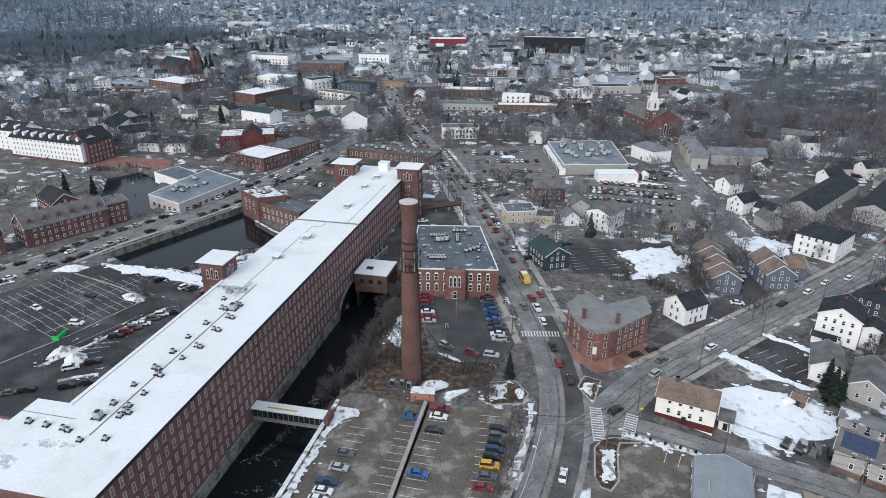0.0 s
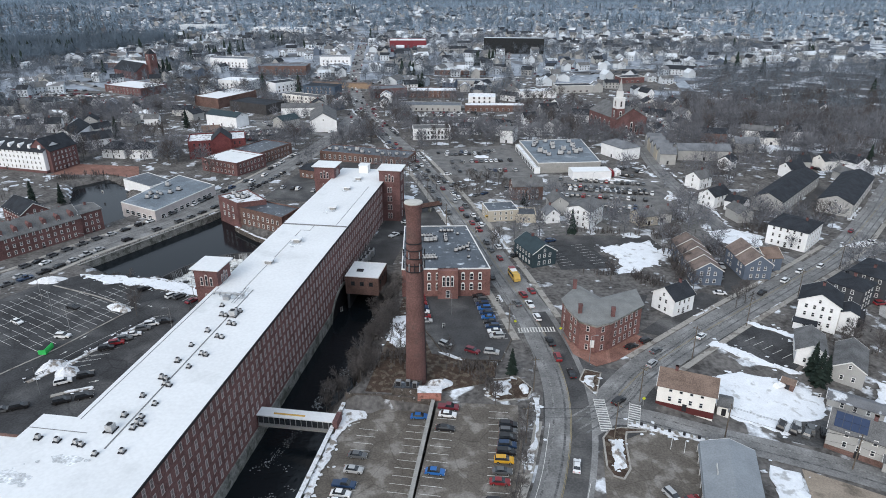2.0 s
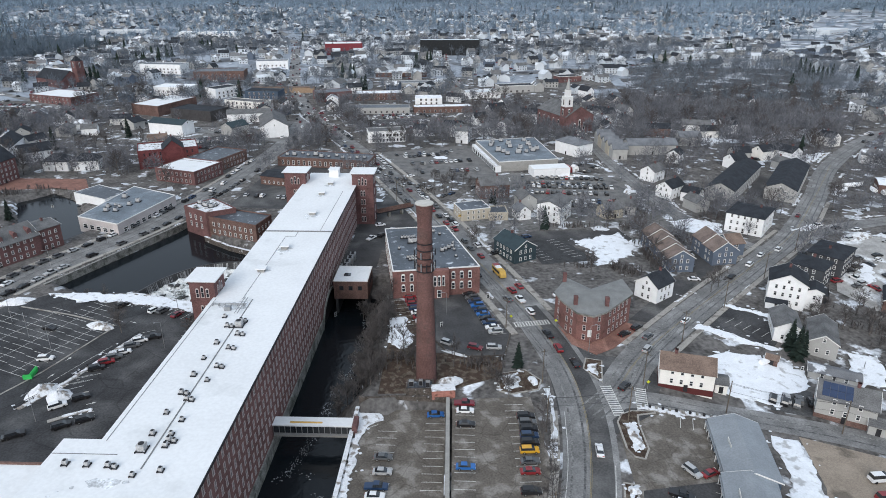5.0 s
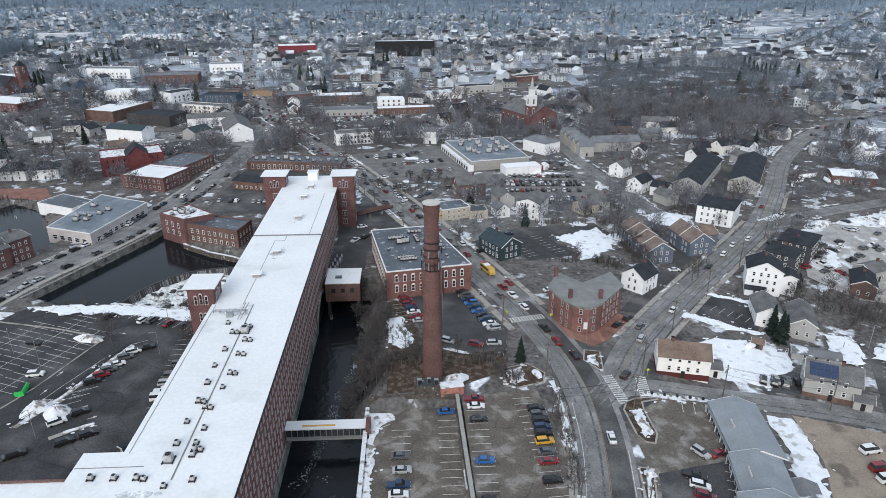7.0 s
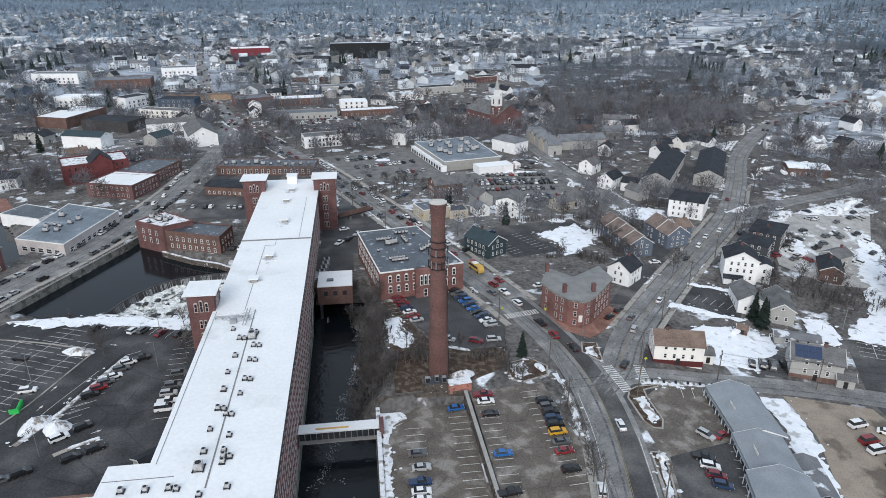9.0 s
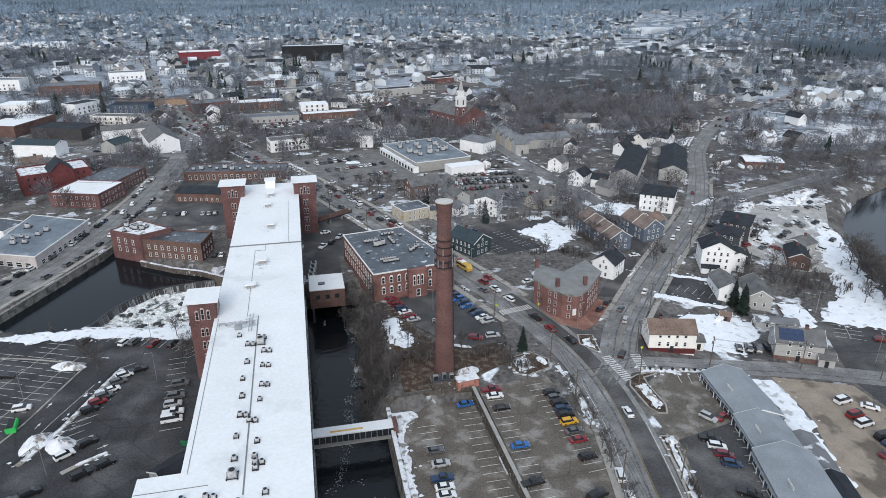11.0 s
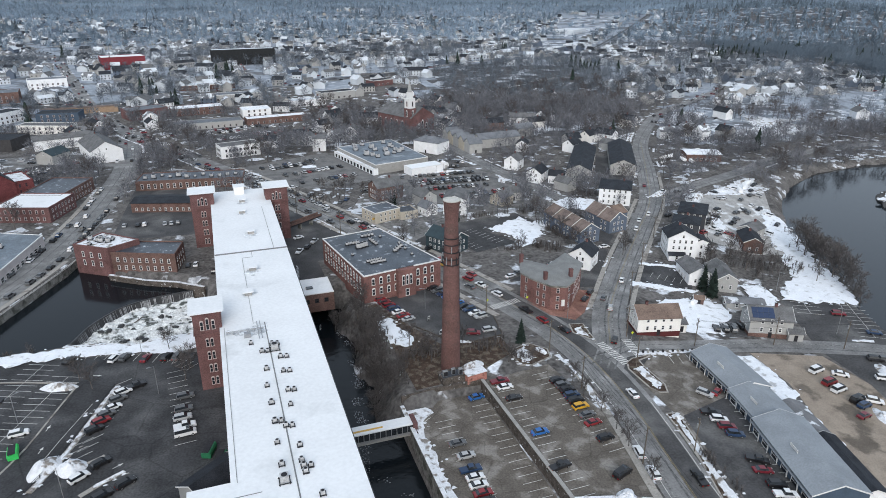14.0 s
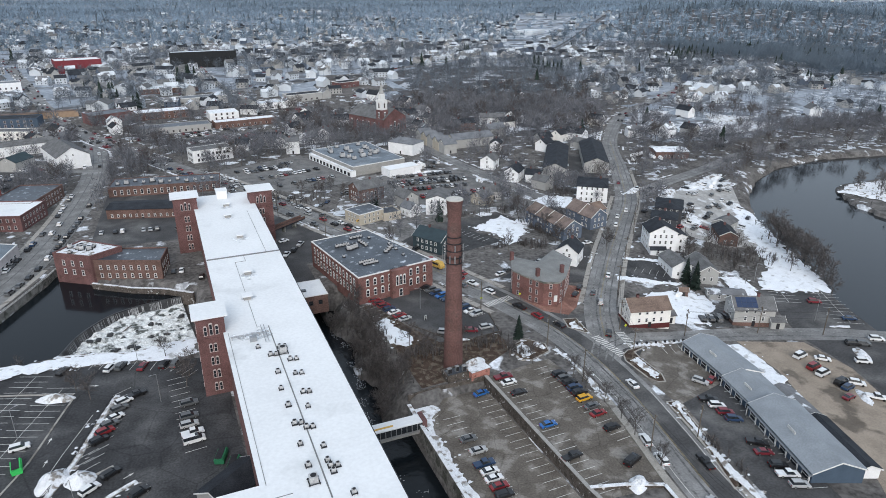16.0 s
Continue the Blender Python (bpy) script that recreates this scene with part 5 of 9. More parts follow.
def gable_house(cx, cy, ang, L, D, eave, ridge, wall_m, roof_m, label, category="house", storeys=2, gap=2.9, group="", z0=0.0, chimney=True, base_m=None, windows=True, hip=0.0, porch=False, frame_m=None, dormers=0, rise=2.9, first=1.0, panels=False, name="house", far=False, shutters=False):
    """A house whose ridge runs along its own x; hip: how far the ridge stops short of each end."""
    h = thing(name, pose(cx, cy, z0, 0, 0, ang), label, category, group)
    TAKEN.append((cx, cy, max(L, D) / 2 + 2))
    a, b = L / 2, D / 2
    bm = bmesh.new()
    pl = [(-a, -b), (a, -b), (a, b), (-a, b)]
    lo = [bm.verts.new((x, y, -2.4)) for x, y in pl]
    hi = [bm.verts.new((x, y, eave)) for x, y in pl]
    for k in range(4):
        bm.faces.new((lo[k], lo[(k + 1) % 4], hi[(k + 1) % 4], hi[k]))
    if not hip:
        g0, g1 = bm.verts.new((-a, 0, ridge - 0.1)), bm.verts.new((a, 0, ridge - 0.1))
        bm.faces.new((hi[3], hi[0], g0))
        bm.faces.new((hi[1], hi[2], g1))
    part("wall", bm, wall_m, h)
    o, th = 0.4, 0.22
    sl = (ridge - eave) / b
    bm = bmesh.new()
    ex, ey = a + (0.35 if not hip else o), b + o
    ze = eave - o * sl
    rx = a + 0.35 if not hip else a - hip
    v = {}
    for nm, x, y, z in (("e0", -ex, -ey, ze), ("e1", ex, -ey, ze), ("e2", ex, ey, ze), ("e3", -ex, ey, ze), ("r0", -rx, 0, ridge), ("r1", rx, 0, ridge)):
        v[nm] = bm.verts.new((x, y, z + th))
        v[nm + "l"] = bm.verts.new((x, y, z))
    bm.faces.new((v["e0"], v["e1"], v["r1"], v["r0"]))
    bm.faces.new((v["e2"], v["e3"], v["r0"], v["r1"]))
    bm.faces.new((v["e1l"], v["e0l"], v["r0l"], v["r1l"]))
    bm.faces.new((v["e3l"], v["e2l"], v["r1l"], v["r0l"]))
    for p, q in (("e0", "e1"), ("e2", "e3")):
        bm.faces.new((v[p + "l"], v[q + "l"], v[q], v[p]))
    if hip:
        bm.faces.new((v["e1"], v["e2"], v["r1"]))
        bm.faces.new((v["e3"], v["e0"], v["r0"]))
        for p, q in (("e1", "e2"), ("e3", "e0")):
            bm.faces.new((v[p + "l"], v[q + "l"], v[q], v[p]))
    else:
        for p, q in (("e1", "r1"), ("r1", "e2"), ("e3", "r0"), ("r0", "e0")):
            bm.faces.new((v[p + "l"], v[q + "l"], v[q], v[p]))
    part("roof", bm, roof_m, h)
    fm = frame_m or TRIM
    if base_m:
        bm = bmesh.new()
        prism(bm, inset(pl, -0.06), -0.4, 1.5)
        part("basement", bm, base_m, h)
    if windows:
        f0 = first + (1.3 if base_m else 0)
        shown = None
        if cy > 100:
            # farther houses get no windows on walls turned away from the camera
            shown = [i for i, nrm in enumerate((-90, 0, 90, 180)) if math.sin(radians(nrm + ang)) < 0.5]
        wall_windows(h, pl, storeys, f0, rise, gap, 1.0, 1.45, fm, shown)
        if far or cy > 250:
            one = [o for o in h.children if o.name.startswith("window")]
            bm = bmesh.new()
            for o in one:
                n0 = len(bm.verts)
                bm.from_mesh(o.data)
                bmesh.ops.transform(bm, matrix=o.matrix_local, verts=bm.verts[n0:])
            me = mesh_of(bm, "window")
            for m_ in one[0].data.materials:
                me.materials.append(m_)
            for o in one:
                bpy.data.objects.remove(o)
            tagged(part("window", me, None, h), kind="stuff")
        if not hip and ridge - eave > 2.2:
            put_window(h, pl[1], pl[2], D / 2, eave + 0.2, 0.9, 1.2, fm)
            put_window(h, pl[3], pl[0], D / 2, eave + 0.2, 0.9, 1.2, fm)
        if shutters:
            for wdw in [o for o in h.children if o.name.startswith("window")]:
                bm = bmesh.new()
                for x in (-0.78, 0.52):
                    box(bm, x, -0.07, 0.0, x + 0.26, 0.02, 1.45)
                part("shutter", bm, DARK_STEEL, h, "dark green shutters").matrix_local = wdw.matrix_local.copy()
        bm = bmesh.new()
        box(bm, -0.55, -b - 0.07, 0.1, 0.55, -b + 0.02, 2.2)
        part("door", bm, DARK_STEEL, h, "dark front door")
    if not hip and not far and cy < 120:
        for s in (-1, 1):
            bm = bmesh.new()
            for t in (-1, 1):
                p = [(s * (a + 0.36), t * ey, ze - 0.1), (s * (a + 0.36), 0, ridge - 0.1), (s * (a + 0.36), 0, ridge + th + 0.02), (s * (a + 0.36), t * ey, ze + th + 0.02)]
                q = [(s * (a + 0.44), y, z) for _, y, z in p]
                vs = [bm.verts.new(c) for c in p + q]
                for f in ((0, 1, 2, 3), (7, 6, 5, 4), (0, 4, 5, 1), (1, 5, 6, 2), (2, 6, 7, 3), (3, 7, 4, 0)):
                    bm.faces.new([vs[i] for i in f])
            bmesh.ops.remove_doubles(bm, verts=bm.verts[:], dist=0.001)
            part("bargeboard", bm, TRIM, h)
    if chimney:
        bm = bmesh.new()
        x = a * random.choice((-0.45, 0.3, 0.5))
        box(bm, x - 0.4, -0.4, ridge - 1, x + 0.4, 0.4, ridge + 1.3)
        box(bm, x - 0.48, -0.48, ridge + 1.1, x + 0.48, 0.48, ridge + 1.3)
        part("chimney", bm, RED_BRICK, h)
    if porch:
        bm = bmesh.new()
        box(bm, -a * 0.6, -b - 2.2, 2.6, a * 0.6, -b, 2.8)
        part("porch_roof", bm, roof_m, h)
        bm = bmesh.new()
        box(bm, -a * 0.6, -b - 2.2, -0.3, a * 0.6, -b, 0.4)
        deck = part("porch_deck", bm, TRIM, h)
        for x in (-a * 0.58, -a * 0.2, a * 0.2, a * 0.58):
            bm = bmesh.new()
            box(bm, x - 0.08, -b - 2.15, 0.4, x + 0.08, -b - 2.0, 2.6)
            part("porch_post", bm, TRIM, deck)
    for k in range(dormers):
        x = -a + (k + 0.5) * L / dormers
        for s in (-1, 1):
            bm = bmesh.new()
            y0, y1 = s * b * 0.82, s * b * 0.2
            z0_, z1_ = eave + 0.1, eave + (ridge - eave) * 0.62
            vs = [bm.verts.new(c) for c in ((x - 0.8, y0, z0_), (x + 0.8, y0, z0_), (x + 0.8, y0, z1_), (x, y0, z1_ + 0.8), (x - 0.8, y0, z1_), (x - 0.8, y1, z1_), (x + 0.8, y1, z1_), (x, y1, z1_ + 0.8))]
            for f in ((0, 1, 2, 3, 4), (1, 6, 2), (0, 4, 5), (2, 6, 7, 3), (3, 7, 5, 4)):
                bm.faces.new([vs[i] for i in f])
            dm = part("dormer", bm, wall_m, h)
            put_window(dm, (x - 1, y0 - 0.02) if s < 0 else (x + 1, y0 + 0.02), (x + 1, y0 - 0.02) if s < 0 else (x - 1, y0 + 0.02), 1.0, z0_ + 0.3, 0.9, 1.1, fm)
    if panels:
        for i in range(4):
            for j in range(2):
                bm = bmesh.new()
                x0 = -a + 0.8 + i * 1.75
                t0, t1 = 0.12 + j * 0.38, 0.12 + (j + 1) * 0.38 - 0.02
                vs = []
                for lift in (0.26, 0.34):
                    for x, t in ((x0, t0), (x0 + 1.68, t0), (x0 + 1.68, t1), (x0, t1)):
                        vs.append(bm.verts.new((x, -b * (1 - t), eave + (ridge - eave) * t + lift)))
                for f in ((4, 5, 6, 7), (0, 1, 5, 4), (1, 2, 6, 5), (2, 3, 7, 6), (3, 0, 4, 7)):
                    bm.faces.new([vs[i] for i in f])
                part("solar_panel", bm, PANEL, h, "dark blue solar panel")
    return h


random.seed(21)
H = gable_house
H(72.4, 1.0, -14.5, 14.4, 9, 6.5, 9.3, CREAM_SIDE, BROWN_SHINGLE, "cream clapboard house with a brown roof and red basement", base_m=RED_SIDE, gap=2.6, shutters=True)
H(80.8, -1.5, -14.5, 3.2, 5, 3.0, 3.9, CREAM_SIDE, GRAY_SHINGLE, "small grey-roofed lean-to beside the cream house", "shed", 1, chimney=False)
H(107.0, -12.5, -26, 13.5, 9, 6.2, 9.2, GRAY_SIDE, GRAY_SHINGLE, "grey clapboard house with solar panels on its roof", panels=True, base_m=BROWN_BRICK)
H(112, -19.5, -26, 4.5, 4, 2.9, 4.0, GRAY_SIDE, GRAY_SHINGLE, "small grey entrance porch of the house with solar panels", "porch", 1, chimney=False)
H(78.5, 56.5, 42, 10.5, 9, 6, 9.2, WHITE_SIDE, SLATE, "white clapboard house with a dark slate roof", gap=2.4)
H(31.5, 92, 121, 15, 10.5, 6, 9.2, GREEN_SIDE, GREEN_SIDE, "dark green clapboard house with white-framed windows", gap=2.4)
for k in range(4):
    H(93.8 - 0.9 * k, 81 + 7.0 * k, 95, 7.0, 10.4, 5.8 + 0.35 * k, 9.0 + 0.35 * k, BLUE_SIDE, TAN_SHINGLE, "slate-blue townhouse with a tan shingle roof", "townhouse", group="stepped row of blue townhouses", chimney=False, gap=2.5)
for k in range(2):
    H(112.8 - 1.4 * k, 89 + 8.4 * k, 100, 8.4, 10.5, 6.2 + 0.4 * k, 9.8 + 0.4 * k, BLUE_SIDE, TAN_SHINGLE, "slate-blue townhouse with a tan shingle roof", "townhouse", group="pair of blue townhouses", chimney=False, gap=2.5)
H(120.5, 99, 12, 7, 10, 5.5, 8, BLUE_SIDE, BROWN_SHINGLE, "blue townhouse wing with a brown roof", "townhouse", group="pair of blue townhouses", chimney=False)
H(140, 128, -36, 16, 19, 8.4, 10.6, WHITE_SIDE, SLATE, "three-storey white house with a low hipped dark roof", storeys=3, hip=4, gap=2.7)
H(158, 193, 56, 62, 14, 6.2, 9.4, GRAY_SIDE, SLATE, "long grey row of flats with a dark blue-grey roof", "row house", chimney=False, gap=4.8, group="two long house rows")
H(187, 194, 59, 60, 15, 6.2, 9.4, GRAY_SIDE, SLATE, "long grey row of flats with a dark blue-grey roof", "row house", chimney=False, gap=4.8, group="two long house rows")
H(117.8, 48.2, -24, 6.5, 3.2, 2.6, 3.4, WHITE_SIDE, SLATE, "white front porch with a dark roof", "porch", 1, chimney=False)
H(124, 55, 66, 12, 12, 8.6, 11.8, WHITE_SIDE, SLATE, "tall white clapboard house with dark shutters and a porch", storeys=3, gap=2.4, rise=2.7, shutters=True)
wing = H(131.2, 51.0, 66, 8, 5, 6.6, 7.6, WHITE_SIDE, SLATE, "white rear wing with dark balconies", chimney=False)
for z in (2.6, 5.4):
    bm = bmesh.new()
    box(bm, -3.8, -4.3, z, 3.8, -2.5, z + 0.18)
    deck = part("balcony", bm, DARK_STEEL, wing, "dark wooden balcony deck")
    bm = bmesh.new()
    box(bm, -3.8, -4.3, z + 1.0, 3.8, -4.2, z + 1.1)
    for k in range(13):
        box(bm, -3.8 + k * 0.62, -4.28, z + 0.18, -3.72 + k * 0.62, -4.2, z + 1.0)
    part("balustrade", bm, DARK_STEEL, deck)
for x in (-3.7, 3.6):
    bm = bmesh.new()
    box(bm, x, -4.3, -1.0, x + 0.14, -4.16, 8.2)
    part("balcony_post", bm, DARK_STEEL, wing)
H(119.5, 23.5, 66, 15, 8, 4.6, 7.0, GRAY_SIDE, GRAY_SHINGLE, "low grey house with a wide grey roof", storeys=1, chimney=False)
H(112.3, 31, 74, 13, 8, 4.6, 6.8, WHITE_SIDE, GRAY_SHINGLE, "white wing of the low grey house", storeys=1, chimney=False)
for x, y, a_, L_, D_ in ((139.5, 70, 47, 11.5, 11.5), (153.4, 82.8, 47, 17, 12.5)):
    H(x, y, a_, L_, D_, 8.0, 9.6, CHARCOAL, SLATE, "dark house with a dark slate roof", gap=2.6, storeys=3, hip=4.5, rise=2.6, group="dark houses along the street")
for x, y, a_, L, D, e, r, wm, rm, lab in (
        (117, 206, 44, 11, 9, 5.8, 8.8, WHITE_SIDE, GRAY_SHINGLE, "white clapboard house with a grey roof"),
        (118, 176, 44, 13, 9, 5.8, 8.8, WHITE_SIDE, SLATE, "white clapboard house with a dark roof"),
        (127, 168, -40, 9, 8, 4.8, 7.2, WHITE_SIDE, SLATE, "white clapboard house with a dark roof"),
        (38, 139, 108, 8, 6.5, 4.2, 6.8, WHITE_SIDE, BLUE_SHINGLE, "small white gabled house"),
        (132, 268, 4, 32, 13, 6.2, 9.2, GRAY_SIDE, BLUE_SHINGLE, "long grey apartment house with a dark roof"),
        (150, 319, -4, 18, 9, 6, 8.8, BROWN_BRICK, SLATE, "dark brown house with a dark roof"),
        (164, 292, 3, 15, 11, 6, 9, GRAY_SIDE, BLUE_SHINGLE, "grey apartment house with a dark roof"),
        (182, 331, -20, 20, 9, 6, 9, WHITE_SIDE, GRAY_SHINGLE, "long white house with rows of windows"),
        (142, 246, 58, 10, 8, 5.4, 8, WHITE_SIDE, SLATE, "white clapboard house with a dark roof"),
        (88.5, 148, -5, 9, 8, 4.6, 7, GRAY_SIDE, GRAY_SHINGLE, "small grey house behind the car park"),
        (80, 142, 30, 10, 8, 4.6, 7, TAN_SIDE, GRAY_SHINGLE, "small tan house behind the car park"),
        (82, 265, -54, 20, 14, 7.6, 10.2, WHITE_SIDE, BLUE_SHINGLE, "white hall with a dark hipped roof"),
        (10, 296, -11, 9, 14, 8.6, 9.8, WHITE_SIDE, GRAY_SHINGLE, "tall white three-storey house"),
        (26, 318, 30, 10, 9, 5.6, 8.4, WHITE_SIDE, SNOW_SHINGLE, "white house with a snow-dusted roof"),
        (40, 330, 70, 12, 9, 5.6, 8.6, WHITE_SIDE, GRAY_SHINGLE, "white gabled wooden house"),
        (-283, 246, 109, 34, 13, 8.5, 13, WHITE_SIDE, SLATE, "long white gabled house with a dark roof"),
        (-259, 237, 46, 18, 12, 6.5, 10.5, WHITE_SIDE, SLATE, "white gabled house with a dark roof"),
        (-231, 216, 0, 15, 10, 6, 9.5, WHITE_SIDE, SLATE, "white house with a dark mansard roof"),
        (-215, 218, 13, 14, 10, 6, 9.5, WHITE_SIDE, SLATE, "white house with a dark mansard roof"),
        (-131, 322, 108, 40, 19, 8, 13.5, WHITE_SIDE, GRAY_SHINGLE, "large white gabled building with rows of windows"),
        (-160, 362, 15, 36, 13, 7, 9.4, WHITE_SIDE, GRAY_SHINGLE, "long white wing with a grey roof"),
        (-205, 316, -18, 30, 13, 8, 10.5, WHITE_SIDE, GREEN_SIDE, "white building with a green roof and many windows"),
        (-158, 316, 60, 16, 12, 6, 9, GRAY_SIDE, GREEN_SIDE, "grey-green hall with a rounded roof"),
        (-196, 272, 30, 12, 9, 6, 9, TAN_SIDE, BROWN_SHINGLE, "tan house with a brown roof"),
        (243, 186, -22, 22, 15, 4.6, 5.4, BROWN_BRICK, SNOW, "low brown workshop hall with a snow-covered roof"),
        (-361, 292, 46, 30, 12, 5, 7, WHITE_SIDE, SNOW_SHINGLE, "low white gabled building by the car park"),
        (158, 50, 60, 14, 8, 4.5, 6.5, BROWN_BRICK, SLATE, "dark brown river-side house among bare trees"),
        (168, 60, 20, 10, 8, 4.5, 6.5, GRAY_SIDE, GRAY_SHINGLE, "grey river-side house among bare trees"),
        (100, 12, -30, 3.2, 2.6, 2.2, 3.0, BROWN_BRICK, BROWN_SHINGLE, "small brown garden shed on the snow"),
        (113, 4, -26, 13, 5, 2.6, 3.3, GRAY_SIDE, SNOW_SHINGLE, "low garage with a snow-covered roof")):
    hip_ = 5 if "hipped" in lab or "mansard" in lab else 0
    H(x, y, a_, L, D, e, r, wm, rm, lab, "house" if "house" in lab else "building", storeys=max(1, int(e / 2.9)), hip=hip_ if hip_ < L / 2 else 3, dormers=5 if "dormers" in lab else 0, chimney="hall" not in lab and "shed" not in lab and "garage" not in lab, gap=3.0 if y < 200 else 4.0)
# white three-storey block with stacked porches
H(53.5, 139, 62, 15, 11.5, 8.2, 10.2, WHITE_SIDE, GRAY_SHINGLE, "three-storey white block with stacked porches", storeys=3, gap=2.8, chimney=False, rise=2.7)
for k in range(5):
    H(106 + 0.6 * k, 292 - 9.6 * k, 2, 9.4, 9.4, 6.6, 9.6, TAN_SIDE if k % 2 else GRAY_SIDE, BLUE_SHINGLE, "townhouse with a dark roof and a small front gable", "townhouse", group="townhouse row by the church", chimney=False)
H(25.4, 173, 13, 15.5, 11, 7.2, 10.4, BROWN_BRICK, GRAY_SHINGLE, "brown brick house with white-framed windows and a grey roof", gap=2.4)
H(-84, 191, -17, 34, 14, 4.8, 6.0, BROWN_BRICK, SLATE, "low dark brick shed behind the mill", "shed", storeys=1, chimney=False)

# ---- brick works, corner building, shops ----
flat_block("brick_works", [(-14.5, 51), (16.3, 56.5), (3, 97.5), (-22, 93)], 0, 10.6, CORNER_BRICK, DARK_FLAT, "two-storey red brick works with a dark wet flat roof", "works building", 2, 3.0, 1.3, 2.4, TRIM, 2.6, 4.0, 0.3, arched=True)
bay = thing("entrance_bay", pose(1.6, 53.2, 0, 0, 0, 10), "projecting brick entrance bay with tall arched windows", "entrance")
bm = bmesh.new()
box(bm, -3.6, -1.4, -0.3, 3.6, 1.0, 10.9)
part("wall", bm, CORNER_BRICK, bay)
for k in (-1, 0, 1):
    put_window(bay, (-3.6, -1.4), (3.6, -1.4), 3.6 + k * 1.5, 5.0, 1.1, 3.6, TRIM, arched=True)
put_window(bay, (-3.6, -1.4), (3.6, -1.4), 3.6, 0.5, 1.5, 2.8, TRIM, "door")
rnd = random.Random(8)
for t0, u0, dt, du, n_, size_ in ((0.22, 0.18, 0.035, 0.0, 6, 0.9), (0.2, 0.23, 0.035, 0.0, 6, 0.9), (0.3, 0.6, 0.05, 0.01, 3, 1.9), (0.2, 0.72, 0.04, 0.0, 5, 1.0), (0.55, 0.6, 0.0, 0.045, 4, 1.1), (0.66, 0.35, 0.05, 0.03, 4, 1.2), (0.5, 0.85, 0.05, 0.0, 4, 1.0), (0.12, 0.45, 0.3, 0.16, 3, 0.8), (0.8, 0.2, 0.02, 0.16, 3, 0.8)):
    for k in range(n_):
        t, u = t0 + dt * k, u0 + du * k
        roof_unit(-14 + 29 * t - 8 * u, 53 + 5 * t + 40 * u, 10.7, size_, "grey ventilation unit on the dark works roof", 0)

corner = [(41, 38), (42.5, 32), (46, 24.4), (50.6, 22.2), (55, 25), (65.8, 37.5), (64.6, 48.5), (53, 40.5), (46.4, 48.8)]
cb = flat_block("corner_building", corner, 0, 9.6, CORNER_BRICK, GRAY_SHINGLE, "three-storey wedge-shaped brick corner building with a grey roof", "corner building", 3, 2.7, 1.1, 1.75, PALE_TRIM, 0.9, 3.1, 0.25)
cpts = ccw(corner)
ccx, ccy = sum(p[0] for p in cpts) / 9, sum(p[1] for p in cpts) / 9
bm = bmesh.new()
rim = [bm.verts.new(((x - ccx) * 1.05, (y - ccy) * 1.05, 9.95)) for x, y in cpts]
top = [bm.verts.new(((x - ccx) * 0.45, (y - ccy) * 0.45, 10.7)) for x, y in cpts]
for k in range(9):
    bm.faces.new((rim[k], rim[(k + 1) % 9], top[(k + 1) % 9], top[k]))
bm.faces.new(top)
triangulated(bm, bm.faces[:])
part("hipped_roof", bm, mat("pale_gray_shingles", (0.21, 0.215, 0.212), 0.85, 0.2, 0.3, 3.5, 0.3), cb, "low hipped grey shingle roof")
bm = bmesh.new()
prism(bm, [((x - ccx) * 1.035, (y - ccy) * 1.035) for x, y in cpts], 9.2, 9.72)
triangulated(bm, bm.faces[:])
part("cornice", bm, GRANITE, cb, "grey stone cornice")
for x, y in ((46, 28.9), (55.8, 28.3), (45, 46.4)):
    bm = bmesh.new()
    box(bm, x - ccx - 0.6, y - ccy - 0.6, 9.5, x - ccx + 0.6, y - ccy + 0.6, 13.2)
    box(bm, x - ccx - 0.7, y - ccy - 0.7, 12.8, x - ccx + 0.7, y - ccy + 0.7, 13.0)
    part("chimney", bm, RED_BRICK, cb)
for a_, b_ in (((46, 23.6), (48.6, 22.1)),):
    bm = bmesh.new()
    box(bm, 49.2 - ccx, 21.9 - ccy, 2.3, 50.4 - ccx, 22.3 - ccy, 4.6)
    part("shop_sign", bm, TRIM, cb, "white shop sign with two dark round marks")

# the row of shops
def shop(cx, cy, ang, L, D, eave, ridge, label, wall_m=NAVY_SIDE, roof_m=SHOP_ROOF):
    s = H(cx, cy, ang, L, D, eave, ridge, wall_m, roof_m, label, "shop", windows=False, chimney=False, group="row of shops")
    n = max(1, int(L / 4.2))
    for k in range(n):
        x = -L / 2 + (k + 0.5) * L / n
        put_window(s, (L / 2, D / 2), (-L / 2, D / 2), L / 2 + x, 0.6, 2.6, 2.1, TRIM, "shop_window")
    bm = bmesh.new()
    box(bm, -L / 2, D / 2, 2.9, L / 2, D / 2 + 0.7, 3.1)
    cn = part("canopy", bm, roof_m, s)
    for k in range(n + 1):
        bm = bmesh.new()
        x = -L / 2 + 0.1 + k * (L - 0.2) / n
        box(bm, x - 0.08, D / 2 + 0.5, -0.9, x + 0.08, D / 2 + 0.66, 2.9)
        part("canopy_post", bm, TRIM, cn)
    bm = bmesh.new()
    box(bm, -1.6, D / 2 * 0.55, eave + (ridge - eave) * 0.45 + 0.25, 1.6, D / 2 * 0.55 + 0.12, eave + (ridge - eave) * 0.45 + 1.0)
    part("roof_sign", bm, PAINT, s, "pale sign board on the roof")
    return s


